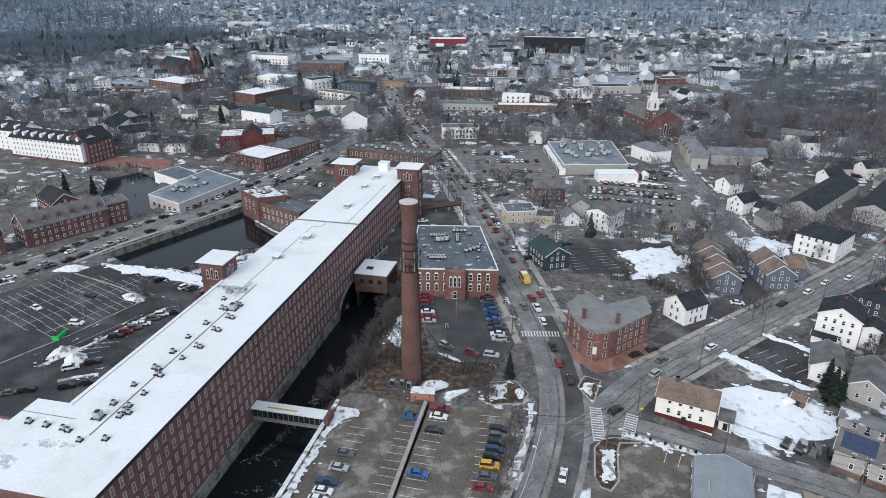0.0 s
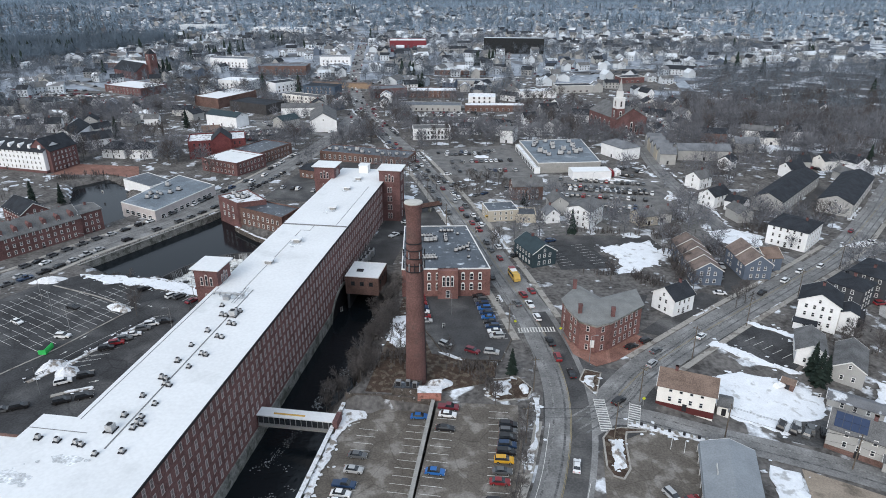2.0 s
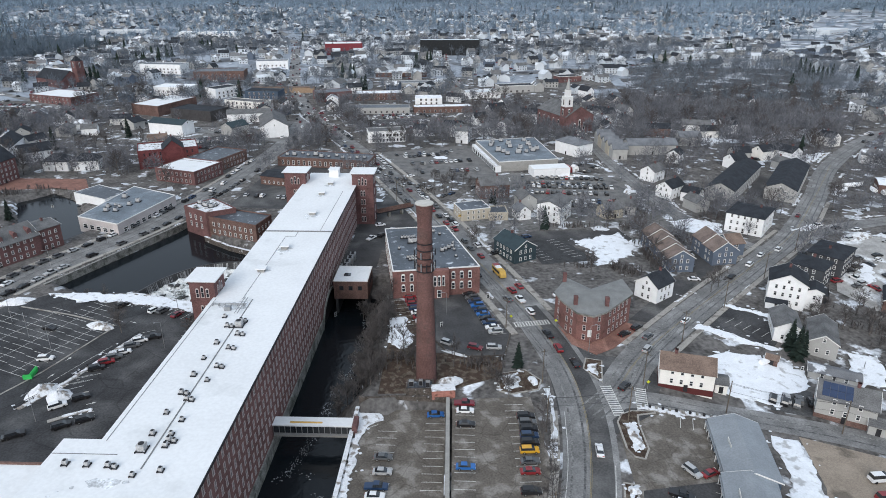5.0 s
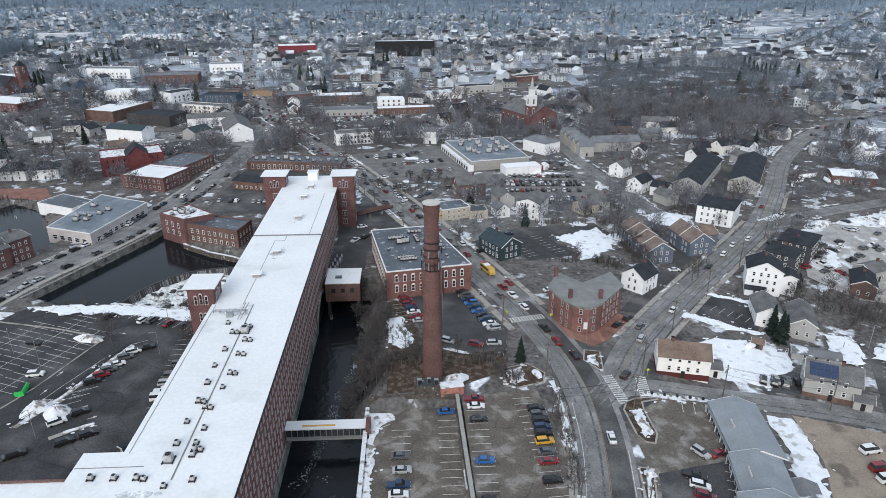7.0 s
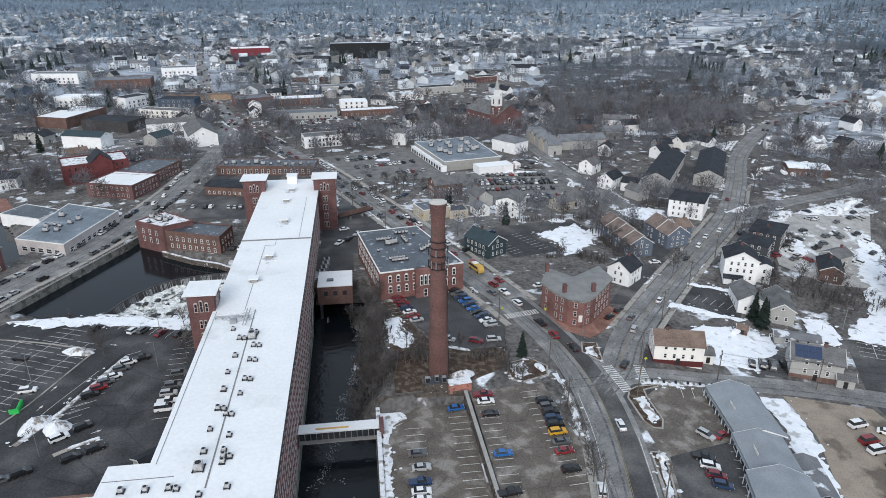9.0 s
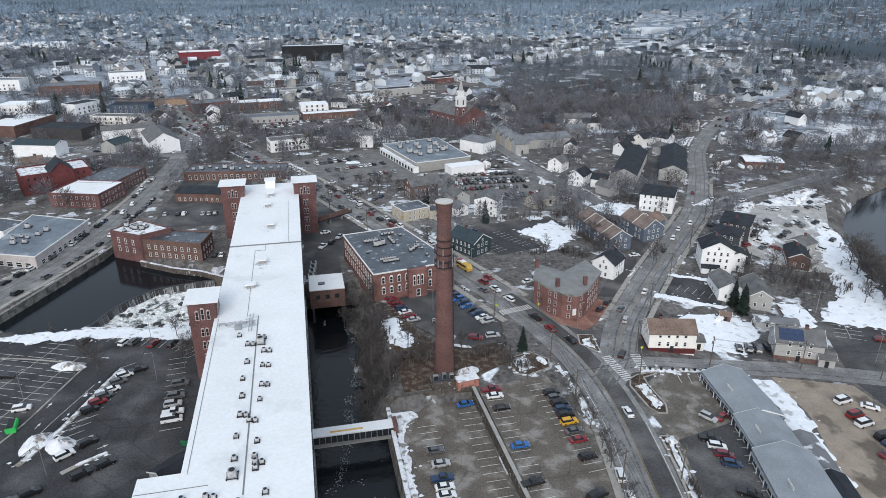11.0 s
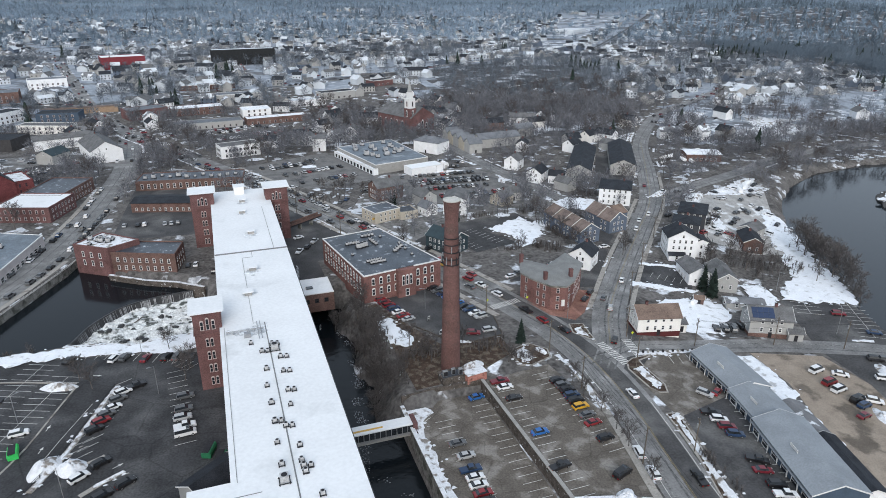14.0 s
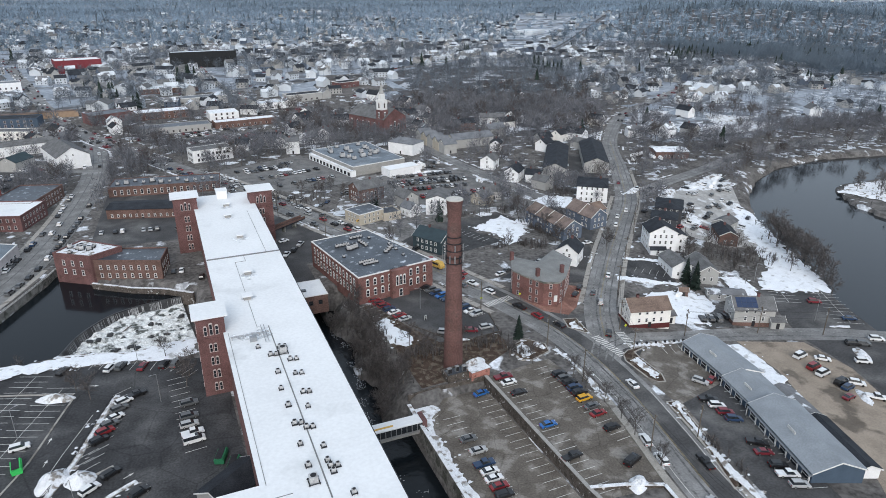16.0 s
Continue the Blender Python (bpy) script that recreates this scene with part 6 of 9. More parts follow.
shop(75.0, -31.5, 82, 21, 11.5, 3.6, 5.6, "low navy shop with a blue-grey roof")
shop(71.2, -48.5, 77, 15, 11, 3.4, 5.2, "low navy shop with a blue-grey roof and canopy")
shop(65.6, -68, 73, 27, 13, 3.8, 6.3, "low navy shop with a blue-grey roof and white gable")
H(72.8, -73, -107, 20, 6, 2.8, 4.0, WHITE_SIDE, SLATE, "white rear annex of the shops with a dark roof", "annex", windows=False, chimney=False)
H(77.4, -56, -105, 14, 6, 2.6, 3.6, WHITE_SIDE, SNOW_SHINGLE, "white rear annex with a snowy roof", "annex", windows=False, chimney=False)

flat_block("tan_shop", rect(14.3, 140, 19, 14.5, 12), 0, 5.4, TAN_SIDE, DARK_FLAT, "tan two-storey shop with a grey flat roof and yellow sign", "shop", 2, 2.6, 1.0, 1.3, TRIM, 0.9, 2.5, 0.2)
sgn = thing("shop_sign", pose(9.5, 132.7, 0, 0, 0, 19), "bright yellow shop sign above the door", "sign")
bm = bmesh.new()
box(bm, -1.6, -0.25, 2.3, 1.6, 0.02, 3.3)
part("board", bm, YELLOW_METAL, sgn)
bm = bmesh.new()
box(bm, -1.2, -0.3, 2.65, 1.2, -0.25, 2.95)
part("lettering", bm, DARK_STEEL, sgn)
flat_block("tan_annex", rect(26.5, 139, 5, 9, 10), 0, 3.6, TAN_SIDE, DARK_FLAT, "low tan shop annex", "shop", 1, 2.6, 1.0, 1.3)
flat_block("shop_hall", [(18, 272), (31, 218), (67, 227), (58, 284)], 0, 5.8, CONCRETE, BLUE_FLAT, "wide shop hall with a wet blue-grey roof", "shop", 0, parapet=0.25)
for k in range(22):
    t, u = rnd.uniform(0.1, 0.9), rnd.uniform(0.25, 0.95)
    roof_unit(30 + 34 * t - 11 * u, 220 + 9 * t + 54 * u, 5.9, rnd.uniform(1.5, 3.0), "grey air unit on the shop hall roof", 0)
flat_block("white_canopy", rect(60, 214, 12, 22, 10), 0, 4.6, WHITE_SIDE, ROOF_SNOW, "white-roofed delivery canopy of the shop hall", "canopy", parapet=0.15)
aw = flat_block("shop_arcade", rect(24, 244, -76, 56, 3.2), 0, 3.6, WHITE_SIDE, SNOW, "white arcade along the shop hall", "arcade", 1, 4.5, 2.6, 2.0, DARK_STEEL, 0.5, parapet=0.15)
flat_block("white_office", rect(-44.4, 296.7, 13, 26, 13), 0, 7.8, WHITE_SIDE, GRAY_SHINGLE, "long white two-storey office with many windows", "office", 2, 2.4, 1.1, 1.6, DARK_STEEL, 1.0, 3.4, 0.2)
flat_block("low_brick_hall", [(-103, 228), (-46, 219), (-44, 236), (-100, 246)], 0, 5.2, BROWN_BRICK, DARK_FLAT, "low brick hall with a dark roof and arched windows", "hall", 1, 3.4, 1.4, 2.6, TRIM, 1.2, parapet=0.4)
for k in range(12):
    roof_unit(-98 + 4.4 * k, 236 + rnd.uniform(-5, 3) - 0.8 * k, 5.3, rnd.uniform(1.2, 2.4), "grey ventilation unit on the low hall roof", 0)
flat_block("small_mill", [(-117.6, 122.5), (-104, 113), (-92.8, 120), (-108, 134)], -2.6, 12, RED_BRICK, DIRTY_SNOW, "small three-storey brick mill with a snowy roof above the pond", "mill building", 2, 4, 1.2, 2.2, TRIM, 4.0, 3.6, 0.5)
flat_block("small_mill_wing", [(-103.5, 113.6), (-79, 103), (-76, 117), (-95, 124)], -1, 8.4, BROWN_BRICK, DARK_FLAT, "two-storey brick wing with a dark roof", "mill building", 2, 3, 1.1, 1.8, TRIM, 1.6, 3.3, 0.5)
for k in range(10):
    roof_unit(-108 + rnd.uniform(-4, 5), 123 + rnd.uniform(-3, 4), 9.5, rnd.uniform(0.9, 1.8), "grey unit on the small mill roof", 0)
flat_block("pond_shop", [(-166, 119), (-143, 109.5), (-134.5, 152), (-162, 166)], -0.5, 5.6, PALE_RENDER, BLUE_FLAT, "low pale shop with a wide wet roof over the pond", "shop", 1, 4.2, 2.8, 2.0, TRIM, 0.8, parapet=0.25)
for k in range(9):
    roof_unit(-152 + rnd.uniform(-7, 8), 136 + rnd.uniform(-12, 12), 5.2, rnd.uniform(1.0, 2.4), "grey unit on the pond shop roof", 0)
flat_block("white_store", [(-190, 158), (-168, 147), (-163, 160), (-184, 172)], -0.5, 4.5, WHITE_SIDE, DARK_FLAT, "low white store behind the pond shop", "store", parapet=0.2)
flat_block("white_roof_block", rect(-146.5, 201, -19, 27, 24), 0, 7.2, RED_BRICK, ROOF_SNOW, "two-storey brick block with a white roof", "shop block", 2, 3, 1.2, 1.8, PALE_TRIM, 1.2, 3.4, 0.5)
flat_block("dark_roof_block", rect(-141, 226, 71, 34, 22), 0, 6.8, BROWN_BRICK, DARK_FLAT, "brick shop block with a dark roof along the street", "shop block", 2, 3, 1.2, 1.7, PALE_TRIM, 1.0, 3.2, 0.5)
rh = flat_block("red_brick_hall", rect(-172, 233, 25, 34, 22), 0, 10.5, DEEP_BRICK, DIRTY_SNOW, "three-storey red brick hall with a gabled front", "hall", 3, 3, 1.2, 1.9, DEEP_BRICK, 1.2, 3.3, 0.8)
H(-168, 231, 115, 16, 12, 10.8, 16, DEEP_BRICK, SLATE, "gabled red brick tower front of the hall", "tower", windows=False)
flat_block("brick_store", [(-267, 384), (-240, 373), (-226, 420), (-253, 431)], 0, 8.5, BROWN_BRICK, ROOF_SNOW, "brick store with a white flat roof", "store", 0, parapet=0.5)
flat_block("dark_store", rect(-205, 372, -20, 40, 22), 0, 8, mat("dark_cladding", (0.06, 0.058, 0.06), 0.8, 0.2), SLATE, "dark-clad store with a dark roof", "store", 0, parapet=0.4)
apt = H(-276, 186, -8, 58, 16, 12.4, 17, WHITE_SIDE, SLATE, "long four-storey white apartment house with a dark mansard roof", "apartment house", storeys=4, gap=3.0, dormers=8, chimney=False, base_m=RED_BRICK, rise=2.9)
H(-252, 187, 84, 20, 15, 12.6, 19, RED_BRICK, SLATE, "brick gabled end of the apartment house", "apartment house", storeys=4, gap=3.0, chimney=False)
H(-330, 205, -8, 45, 16, 12.4, 17, WHITE_SIDE, SLATE, "long four-storey white apartment house with a dark mansard roof", "apartment house", storeys=4, gap=4.4, dormers=4, chimney=False)
H(-178, 76, 63, 34, 13, 8.4, 13.2, RED_BRICK, GRAY_SHINGLE, "three-storey brick row house with a slate roof and dormers", "row house", storeys=3, gap=2.7, dormers=6, base_m=None)
H(-169, 96, 63, 10, 13, 9.6, 11.0, RED_BRICK, GRAY_SHINGLE, "taller brick end house of the row", "row house", storeys=3, gap=2.6)
H(-199, 98, 150, 20, 12, 8, 12, RED_BRICK, SLATE, "brick gabled wing behind the row house", "row house", storeys=3, chimney=False)
H(-195, 46, 60, 20, 13, 9, 13, RED_BRICK, SLATE, "brick row house with white-framed shop windows", "row house", storeys=3)
H(-215, 20, 55, 30, 13, 9, 13, RED_BRICK, SLATE, "brick row house with a dark roof", "row house", storeys=3)


# ---- churches ----
def church(cx, cy, ang, L, D, eave, ridge, label, tower_m, tower_at, tower_h, spire, roof_m=GRAY_SHINGLE):
    c = H(cx, cy, ang, L, D, eave, ridge, RED_BRICK, roof_m, label, "church", windows=False, chimney=False, name="church")
    n = 6
    for s in ((-L / 2, -D / 2, L / 2, -D / 2), (L / 2, D / 2, -L / 2, D / 2)):
        for k in range(n):
            put_window(c, s[:2], s[2:], L * (k + 0.5) / n, 2.5, 1.8, 6, PALE_TRIM, arched=True)
    for k, hh in ((-1, 4.5), (0, 7), (1, 4.5)):
        put_window(c, (L / 2, -D / 2), (L / 2, D / 2), D / 2 + k * 4, 2.0, 1.8, hh, TRIM, arched=True)
    w = tower_at[2]
    bm = bmesh.new()
    tx, ty = tower_at[:2]
    box(bm, tx - w, ty - w, -0.5, tx + w, ty + w, tower_h)
    tw = part("tower", bm, RED_BRICK, c, "square brick tower")
    for k in range(4):
        aa = math.pi / 2 * k
        p, q = Vector((tx, ty)) + Matrix.Rotation(aa, 2) @ Vector((-w, -w)), Vector((tx, ty)) + Matrix.Rotation(aa, 2) @ Vector((w, -w))
        put_window(tw, p, q, w, tower_h - 6, 1.6, 4, TRIM, arched=True)
    if spire:
        bm = bmesh.new()
        box(bm, tx - w * 0.92, ty - w * 0.92, tower_h, tx + w * 0.92, ty + w * 0.92, tower_h + 7.5)
        bf = part("belfry", bm, TRIM, c, "white wooden belfry")
        for k in range(4):
            aa = math.pi / 2 * k
            ww = w * 0.93
            p, q = Vector((tx, ty)) + Matrix.Rotation(aa, 2) @ Vector((-ww, -ww)), Vector((tx, ty)) + Matrix.Rotation(aa, 2) @ Vector((ww, -ww))
            put_window(bf, p, q, ww, tower_h + 1.5, 1.4, 3.5, PALE_TRIM, arched=True)
        bm = bmesh.new()
        box(bm, tx - w * 0.55, ty - w * 0.55, tower_h + 7.5, tx + w * 0.55, ty + w * 0.55, tower_h + 12)
        part("lantern", bm, TRIM, c, "white lantern above the belfry")
        bm = bmesh.new()
        tube(bm, (tx, ty, tower_h + 12), (tx, ty, tower_h + 21), w * 0.6, 0.05, 8)
        part("spire", bm, GRAY_SIDE, c, "slim pale spire")
    else:
        bm = bmesh.new()
        tube(bm, (tx, ty, tower_h), (tx, ty, tower_h + 5), w * 1.3, 0.1, 4)
        part("tower_roof", bm, SLATE, c)
    return c


church(87, 345, -65, 40, 24, 12, 19, "brick church with a white belfry and grey roof", TRIM, (15.5, -9.0, 3.2), 19, True)
church(-398, 505, -30, 46, 20, 13, 21, "dark brick church with a square tower", RED_BRICK, (24, 8, 4), 30, False, SLATE)

# ---- farther landmarks ----
flat_block("red_store", rect(-156, 776, 12, 50, 30), hill(-156, 776) + 1, 13, mat("red_cladding", (0.2, 0.045, 0.055), 0.7, 0.15), ROOF_SNOW, "red-clad store with a white roof", "store")
flat_block("long_dark_block", rect(-10, 772, 4, 80, 18), hill(-12, 770) - 1, 20, mat("dark_brown_block", (0.028, 0.03, 0.032), 0.85, 0.2), FAR_SNOW, "long dark brown apartment block", "apartment block", 4, 6, 2.4, 1.6, DARK_STEEL, faces=(0,))
flat_block("white_school", rect(-420, 985, 5, 90, 20), hill(-420, 985), 9, WHITE_SIDE, SNOW, "long white building on the far slope", "school", 2, 8, 3.4, 1.8, faces=(0,))
for x, y, a_, L, D, e, wm, rm, lab in (
        (-112, 456, 26, 32, 20, 8, RED_BRICK, DARK_FLAT, "brick corner shop with a dark roof"),
        (-70, 462, 8, 44, 18, 6, BROWN_BRICK, SNOW, "low brick shop with a snowy roof"),
        (-62, 400, 5, 52, 16, 5, GRAY_SIDE, DARK_FLAT, "long low shop building with a grey roof"),
        (-8, 405, 8, 50, 12, 5, BROWN_BRICK, SNOW, "long low brick building with a snowy roof"),
        (-22, 440, 5, 24, 18, 6, WHITE_SIDE, SNOW, "white store with a snowy roof"),
        (-327, 592, -6, 48, 20, 10, WHITE_SIDE, DARK_FLAT, "white three-storey block with rows of windows"),
        (-263, 466, -9, 34, 20, 9, WHITE_SIDE, SNOW, "white three-storey block with a snowy roof"),
        (-218, 464, 55, 26, 16, 9, WHITE_SIDE, SLATE, "white and brown three-storey block"),
        (-252, 560, 8, 52, 26, 9, BROWN_BRICK, DARK_FLAT, "brick shop block with a grey roof"),
        (-214, 628, 10, 36, 18, 10, WHITE_SIDE, DARK_FLAT, "pale corner block with shop windows"),
        (-177, 462, -6, 32, 18, 7, NAVY_SIDE, SLATE, "dark gabled hall by the main street"),
        (-350, 430, -20, 50, 30, 7, RED_BRICK, ROOF_SNOW, "brick store with a white roof"),
        (-178, 412, -20, 40, 12, 7, CREAM_SIDE, GRAY_SHINGLE, "cream two-storey row with a grey roof")):
    flat_block("shop_block", rect(x, y, a_, L, D), hill(x, y) - 0.2, e, wm, rm, lab, "shop block", 2 if e > 5.5 else 1, 4.6, 1.6, 1.8, PALE_TRIM, 1.0, 3.2, 0.35, (0,), group="shop blocks along the main street")
    TAKEN.append((x, y, L / 2 + 4))
# yellow works hoarding across the street
hb = thing("yellow_building", pose(-166, 488, hill(-166, 488), 0, 0, 4), "low ochre building front across the street", "building")
bm = bmesh.new()
box(bm, -30, -3, -0.5, 30, 3, 5)
part("wall", bm, mat("ochre_render", (0.33, 0.24, 0.17), 0.85, 0.15), hb)
bm = bmesh.new()
box(bm, -30.4, -3.4, 5, 30.4, 3.4, 5.4)
part("roof", bm, TAN_SHINGLE, hb)

H(-67.5, -30.5, 38, 13, 9, 4.2, 6.4, GRAY_SIDE, SLATE, "dark-roofed shed against the mill wall", "shed", windows=False, chimney=False)
via = thing("link_bridge", pose(-23, 140, 0, 0, 0, 35), "narrow dark link bridge from the tower to the street", "bridge")
bm = bmesh.new()
box(bm, -10, -1.4, 2.6, 10, 1.4, 3.2)
part("deck", bm, DARK_STEEL, via)
for y_ in (-1.4, 1.3):
    bm = bmesh.new()
    box(bm, -10, y_, 3.2, 10, y_ + 0.1, 4.3)
    part("parapet", bm, BROWN_BRICK, via)
for x_ in (-3, 4):
    bm = bmesh.new()
    box(bm, x_ - 0.4, -1.0, -0.5, x_ + 0.4, 1.0, 2.6)
    part("pier", bm, GRANITE, via)

# ---- vehicles ----
CAR_COLORS = {"white": (0.72, 0.73, 0.74), "silver": (0.4, 0.41, 0.42), "black": (0.014, 0.014, 0.016), "grey": (0.1, 0.105, 0.11), "red": (0.22, 0.02, 0.025), "blue": (0.02, 0.12, 0.36), "navy": (0.02, 0.045, 0.1), "yellow": (0.62, 0.34, 0.03), "green": (0.02, 0.1, 0.06), "maroon": (0.16, 0.02, 0.03)}
CAR_PAINT = {k: mat("car_paint_" + k, c, 0.28, 0.06, 0.5, 3, 0.0, spec=0.6) for k, c in CAR_COLORS.items()}
SHAPES = {
    # length, width, then the side outline of the body and of the glasshouse
    "sedan": (4.7, 1.82, [(-2.35, 0.35), (-2.33, 0.78), (-1.6, 0.98), (1.0, 0.98), (2.2, 0.78), (2.35, 0.6), (2.33, 0.32)], [(-1.75, 0.98), (-1.1, 1.42), (0.35, 1.44), (1.15, 0.98)]),
    "suv": (4.7, 1.9, [(-2.35, 0.4), (-2.35, 1.0), (-2.2, 1.1), (1.05, 1.1), (2.2, 0.95), (2.35, 0.7), (2.33, 0.38)], [(-2.2, 1.1), (-1.95, 1.68), (0.4, 1.72), (1.2, 1.1)]),
    "pickup": (5.6, 1.95, [(-2.8, 0.5), (-2.8, 1.05), (1.3, 1.08), (2.6, 1.0), (2.8, 0.75), (2.78, 0.45)], [(-0.8, 1.08), (-0.6, 1.78), (0.7, 1.8), (1.45, 1.08)]),
    "van": (5.4, 2.0, [(-2.7, 0.4), (-2.7, 1.3), (1.9, 1.3), (2.6, 1.0), (2.7, 0.7), (2.68, 0.4)], [(-2.66, 1.3), (-2.55, 2.15), (1.0, 2.2), (1.9, 1.3)]),
}
CAR_PROTO, CAR_MESH = {}, {}


def extrude_side(bm, outline, w0, w1, z0, z1, mi=0):
    """A side outline drawn out across the car, narrower towards the top."""
    def half(z):
        t = (z - z0) / max(0.01, z1 - z0)
        return w0 + (w1 - w0) * t
    l = [bm.verts.new((x, -half(z), z)) for x, z in outline]
    r = [bm.verts.new((x, half(z), z)) for x, z in outline]
    n = len(outline)
    for k in range(n):
        j = (k + 1) % n
        bm.faces.new((l[k], l[j], r[j], r[k])).material_index = mi
    bm.faces.new(l[::-1]).material_index = mi
    bm.faces.new(r).material_index = mi


def car_proto(shape, color, small=False):
    key = (shape, color, small)
    if key in CAR_PROTO:
        return CAR_PROTO[key]
    L, W, body, cabin = SHAPES[shape]
    kinds = {"sedan": "car", "suv": "car", "pickup": "pickup truck", "van": "van"}
    c = thing({"sedan": "sedan_car", "suv": "suv_car", "pickup": "pickup_truck", "van": "van"}[shape], pose(0, 0, -500), "parked %s %s" % (color, {"sedan": "saloon car", "suv": "sport utility car", "pickup": "pickup truck", "van": "panel van"}[shape]), kinds[shape])
    if shape not in CAR_MESH:
        h = W / 2
        bm = bmesh.new()
        extrude_side(bm, body, h, h * 0.93, 0.35, 1.1)
        cx0, cx1 = cabin[1][0], cabin[2][0]
        zt = cabin[1][1]
        box(bm, cx0 - 0.02, -h * 0.72, zt - 0.03, cx1 + 0.02, h * 0.72, zt + 0.04)
        bmesh.ops.recalc_face_normals(bm, faces=bm.faces[:])
        m_body = mesh_of(bm, "body")
        bm = bmesh.new()
        extrude_side(bm, cabin, h * 0.9, h * 0.72, cabin[0][1], zt)
        bmesh.ops.recalc_face_normals(bm, faces=bm.faces[:])
        m_glass = mesh_of(bm, "glasshouse")
        m_glass.materials.append(GLASS)
        bm = bmesh.new()
        tube(bm, (0, -0.11, 0), (0, 0.11, 0), 0.34, 0.34, 12)
        tube(bm, (0, -0.125, 0), (0, 0.125, 0), 0.2, 0.2, 8, 1)
        m_wheel = mesh_of(bm, "wheel")
        m_wheel.materials.append(TYRE)
        m_wheel.materials.append(STEEL)
        lights = []
        for x, m_ in ((L / 2 - 0.03, LAMP_CLEAR), (-L / 2 - 0.02, LAMP_RED)):
            bm = bmesh.new()
            box(bm, x, -0.22, -0.08, x + 0.05, 0.22, 0.08)
            ml = mesh_of(bm, "light")
            ml.materials.append(m_)
            lights.append(ml)
        CAR_MESH[shape] = (m_body, m_glass, m_wheel, lights)
    m_body, m_glass, m_wheel, lights = CAR_MESH[shape]
    mb = m_body.copy()
    mb.materials.append(CAR_PAINT[color])
    if small:
        bm = bmesh.new()
        bm.from_mesh(mb)
        for x in (-L * 0.3, L * 0.31):
            for y in (-W / 2 + 0.08, W / 2 - 0.08):
                tube(bm, (x, y - 0.12, 0.34), (x, y + 0.12, 0.34), 0.34, 0.34, 8, 1)
        mb = mesh_of(bm, "body")
        mb.materials.append(CAR_PAINT[color])
        mb.materials.append(TYRE)
    cb_ = part("body", mb, None, c)
    part("glasshouse", m_glass, None, c)
    if small:
        CAR_PROTO[key] = [c, False]
        return CAR_PROTO[key]
    for x in (-L * 0.3, L * 0.31):
        for y in (-W / 2 + 0.08, W / 2 - 0.08):
            part("wheel", m_wheel, None, c).location = (x, y, 0.34)
    for ml, nm in zip(lights, ("headlight", "tail_light")):
        for y in (-W * 0.34, W * 0.34):
            part(nm, ml, None, cb_).location = (0, y, 0.72)
    CAR_PROTO[key] = [c, False]
    return CAR_PROTO[key]


def car(x, y, heading, shape="suv", color="grey", z=0.05, group="parked cars"):
    slot = car_proto(shape, color, y > 62 or x < -88 or x > 90)
    m = pose(x, y, z, 0, 0, heading)
    if not slot[1]:
        slot[0].matrix_world = m
        slot[1] = True
        return tagged(slot[0], group=group)
    return tagged(copy_thing(slot[0], m), group=group)


CR = random.Random(77)
COMMON = ["white", "white", "white", "silver", "silver", "black", "black", "black", "black", "grey", "grey", "grey", "grey", "navy", "black", "silver", "white", "red", "grey", "black"]


def any_car(x, y, heading, z=0.05, group="parked cars", color=None, shape=None):
    return car(x, y, heading + CR.uniform(-3, 3), shape or CR.choice(("sedan", "suv", "suv", "sedan", "pickup")), color or CR.choice(COMMON), z, group)


def heading_on(line, x, y):
    best, ang = 1e9, 0
    for a, b in zip(line, line[1:]):
        m = ((a[0] + b[0]) / 2, (a[1] + b[1]) / 2)
        d = math.dist(m, (x, y))
        if d < best:
            best, ang = d, math.degrees(math.atan2(b[1] - a[1], b[0] - a[0]))
    return ang


# queue on the main street
for k, (x, y) in enumerate(((-48.3, 244), (-42.6, 231.5), (-38.1, 222), (-32.3, 211), (-27.5, 200), (-22.8, 188), (-18.8, 178.5), (-30, 194.2), (-9.8, 158.5), (-4.9, 146.5), (-1.5, 137.5), (2.3, 128.3), (6.3, 120.5), (10.8, 106), (13.4, 97.8), (17.6, 89.9), (28.1, 57.9), (30.7, 50.7), (33.3, 41.7), (26.2, 51), (37.6, 26.4), (39.8, 17.8), (43.6, 9.5), (43.6, -29.4), (-12, 170), (-35, 205), (-40, 214), (-52, 236))):
    any_car(x, y, heading_on(MAIN, x, y), 0.1, "cars on the main street", color={16: "red", 17: "white", 18: "white", 20: "black", 21: "red", 22: "black"}.get(k) or (CR.choice(("red", "maroon", "white", "silver", "black", "grey", "white")) if y > 170 else None))
for x, y, s, c in ((38.4, -63.6, "pickup", "black"), (30.5, -51.2, "suv", "white"), (29.4, -58.6, "suv", "white"), (30.5, -75, "sedan", "silver")):
    any_car(x, y, heading_on(MAIN, x, y), 0.1, "cars on the main street", c, s)
for x, y, c in ((66.8, 18.2, "silver"), (132, 94.4, "white"), (123.5, 84.5, "white"), (112, 72.7, "black"), (170, 144, "maroon"), (141.8, 100.5, "white"), (84, 37, "white"), (55.5, -2, "black"), (69, 26, "grey")):
    any_car(x, y, heading_on(FORK, x, y), 0.1, "cars on the forking street", c)
# cars in the yard behind the mill
for x0, y0, n_, h in ((-104, 168, 9, 90), (-101, 206, 9, 92), (-70, 160, 1, 20)):
    for k in range(n_):
        if CR.random() < 0.75:
            any_car(x0 + 3.0 * k, y0 - 0.5 * k, h, 0.03, "cars in the yard behind the mill")
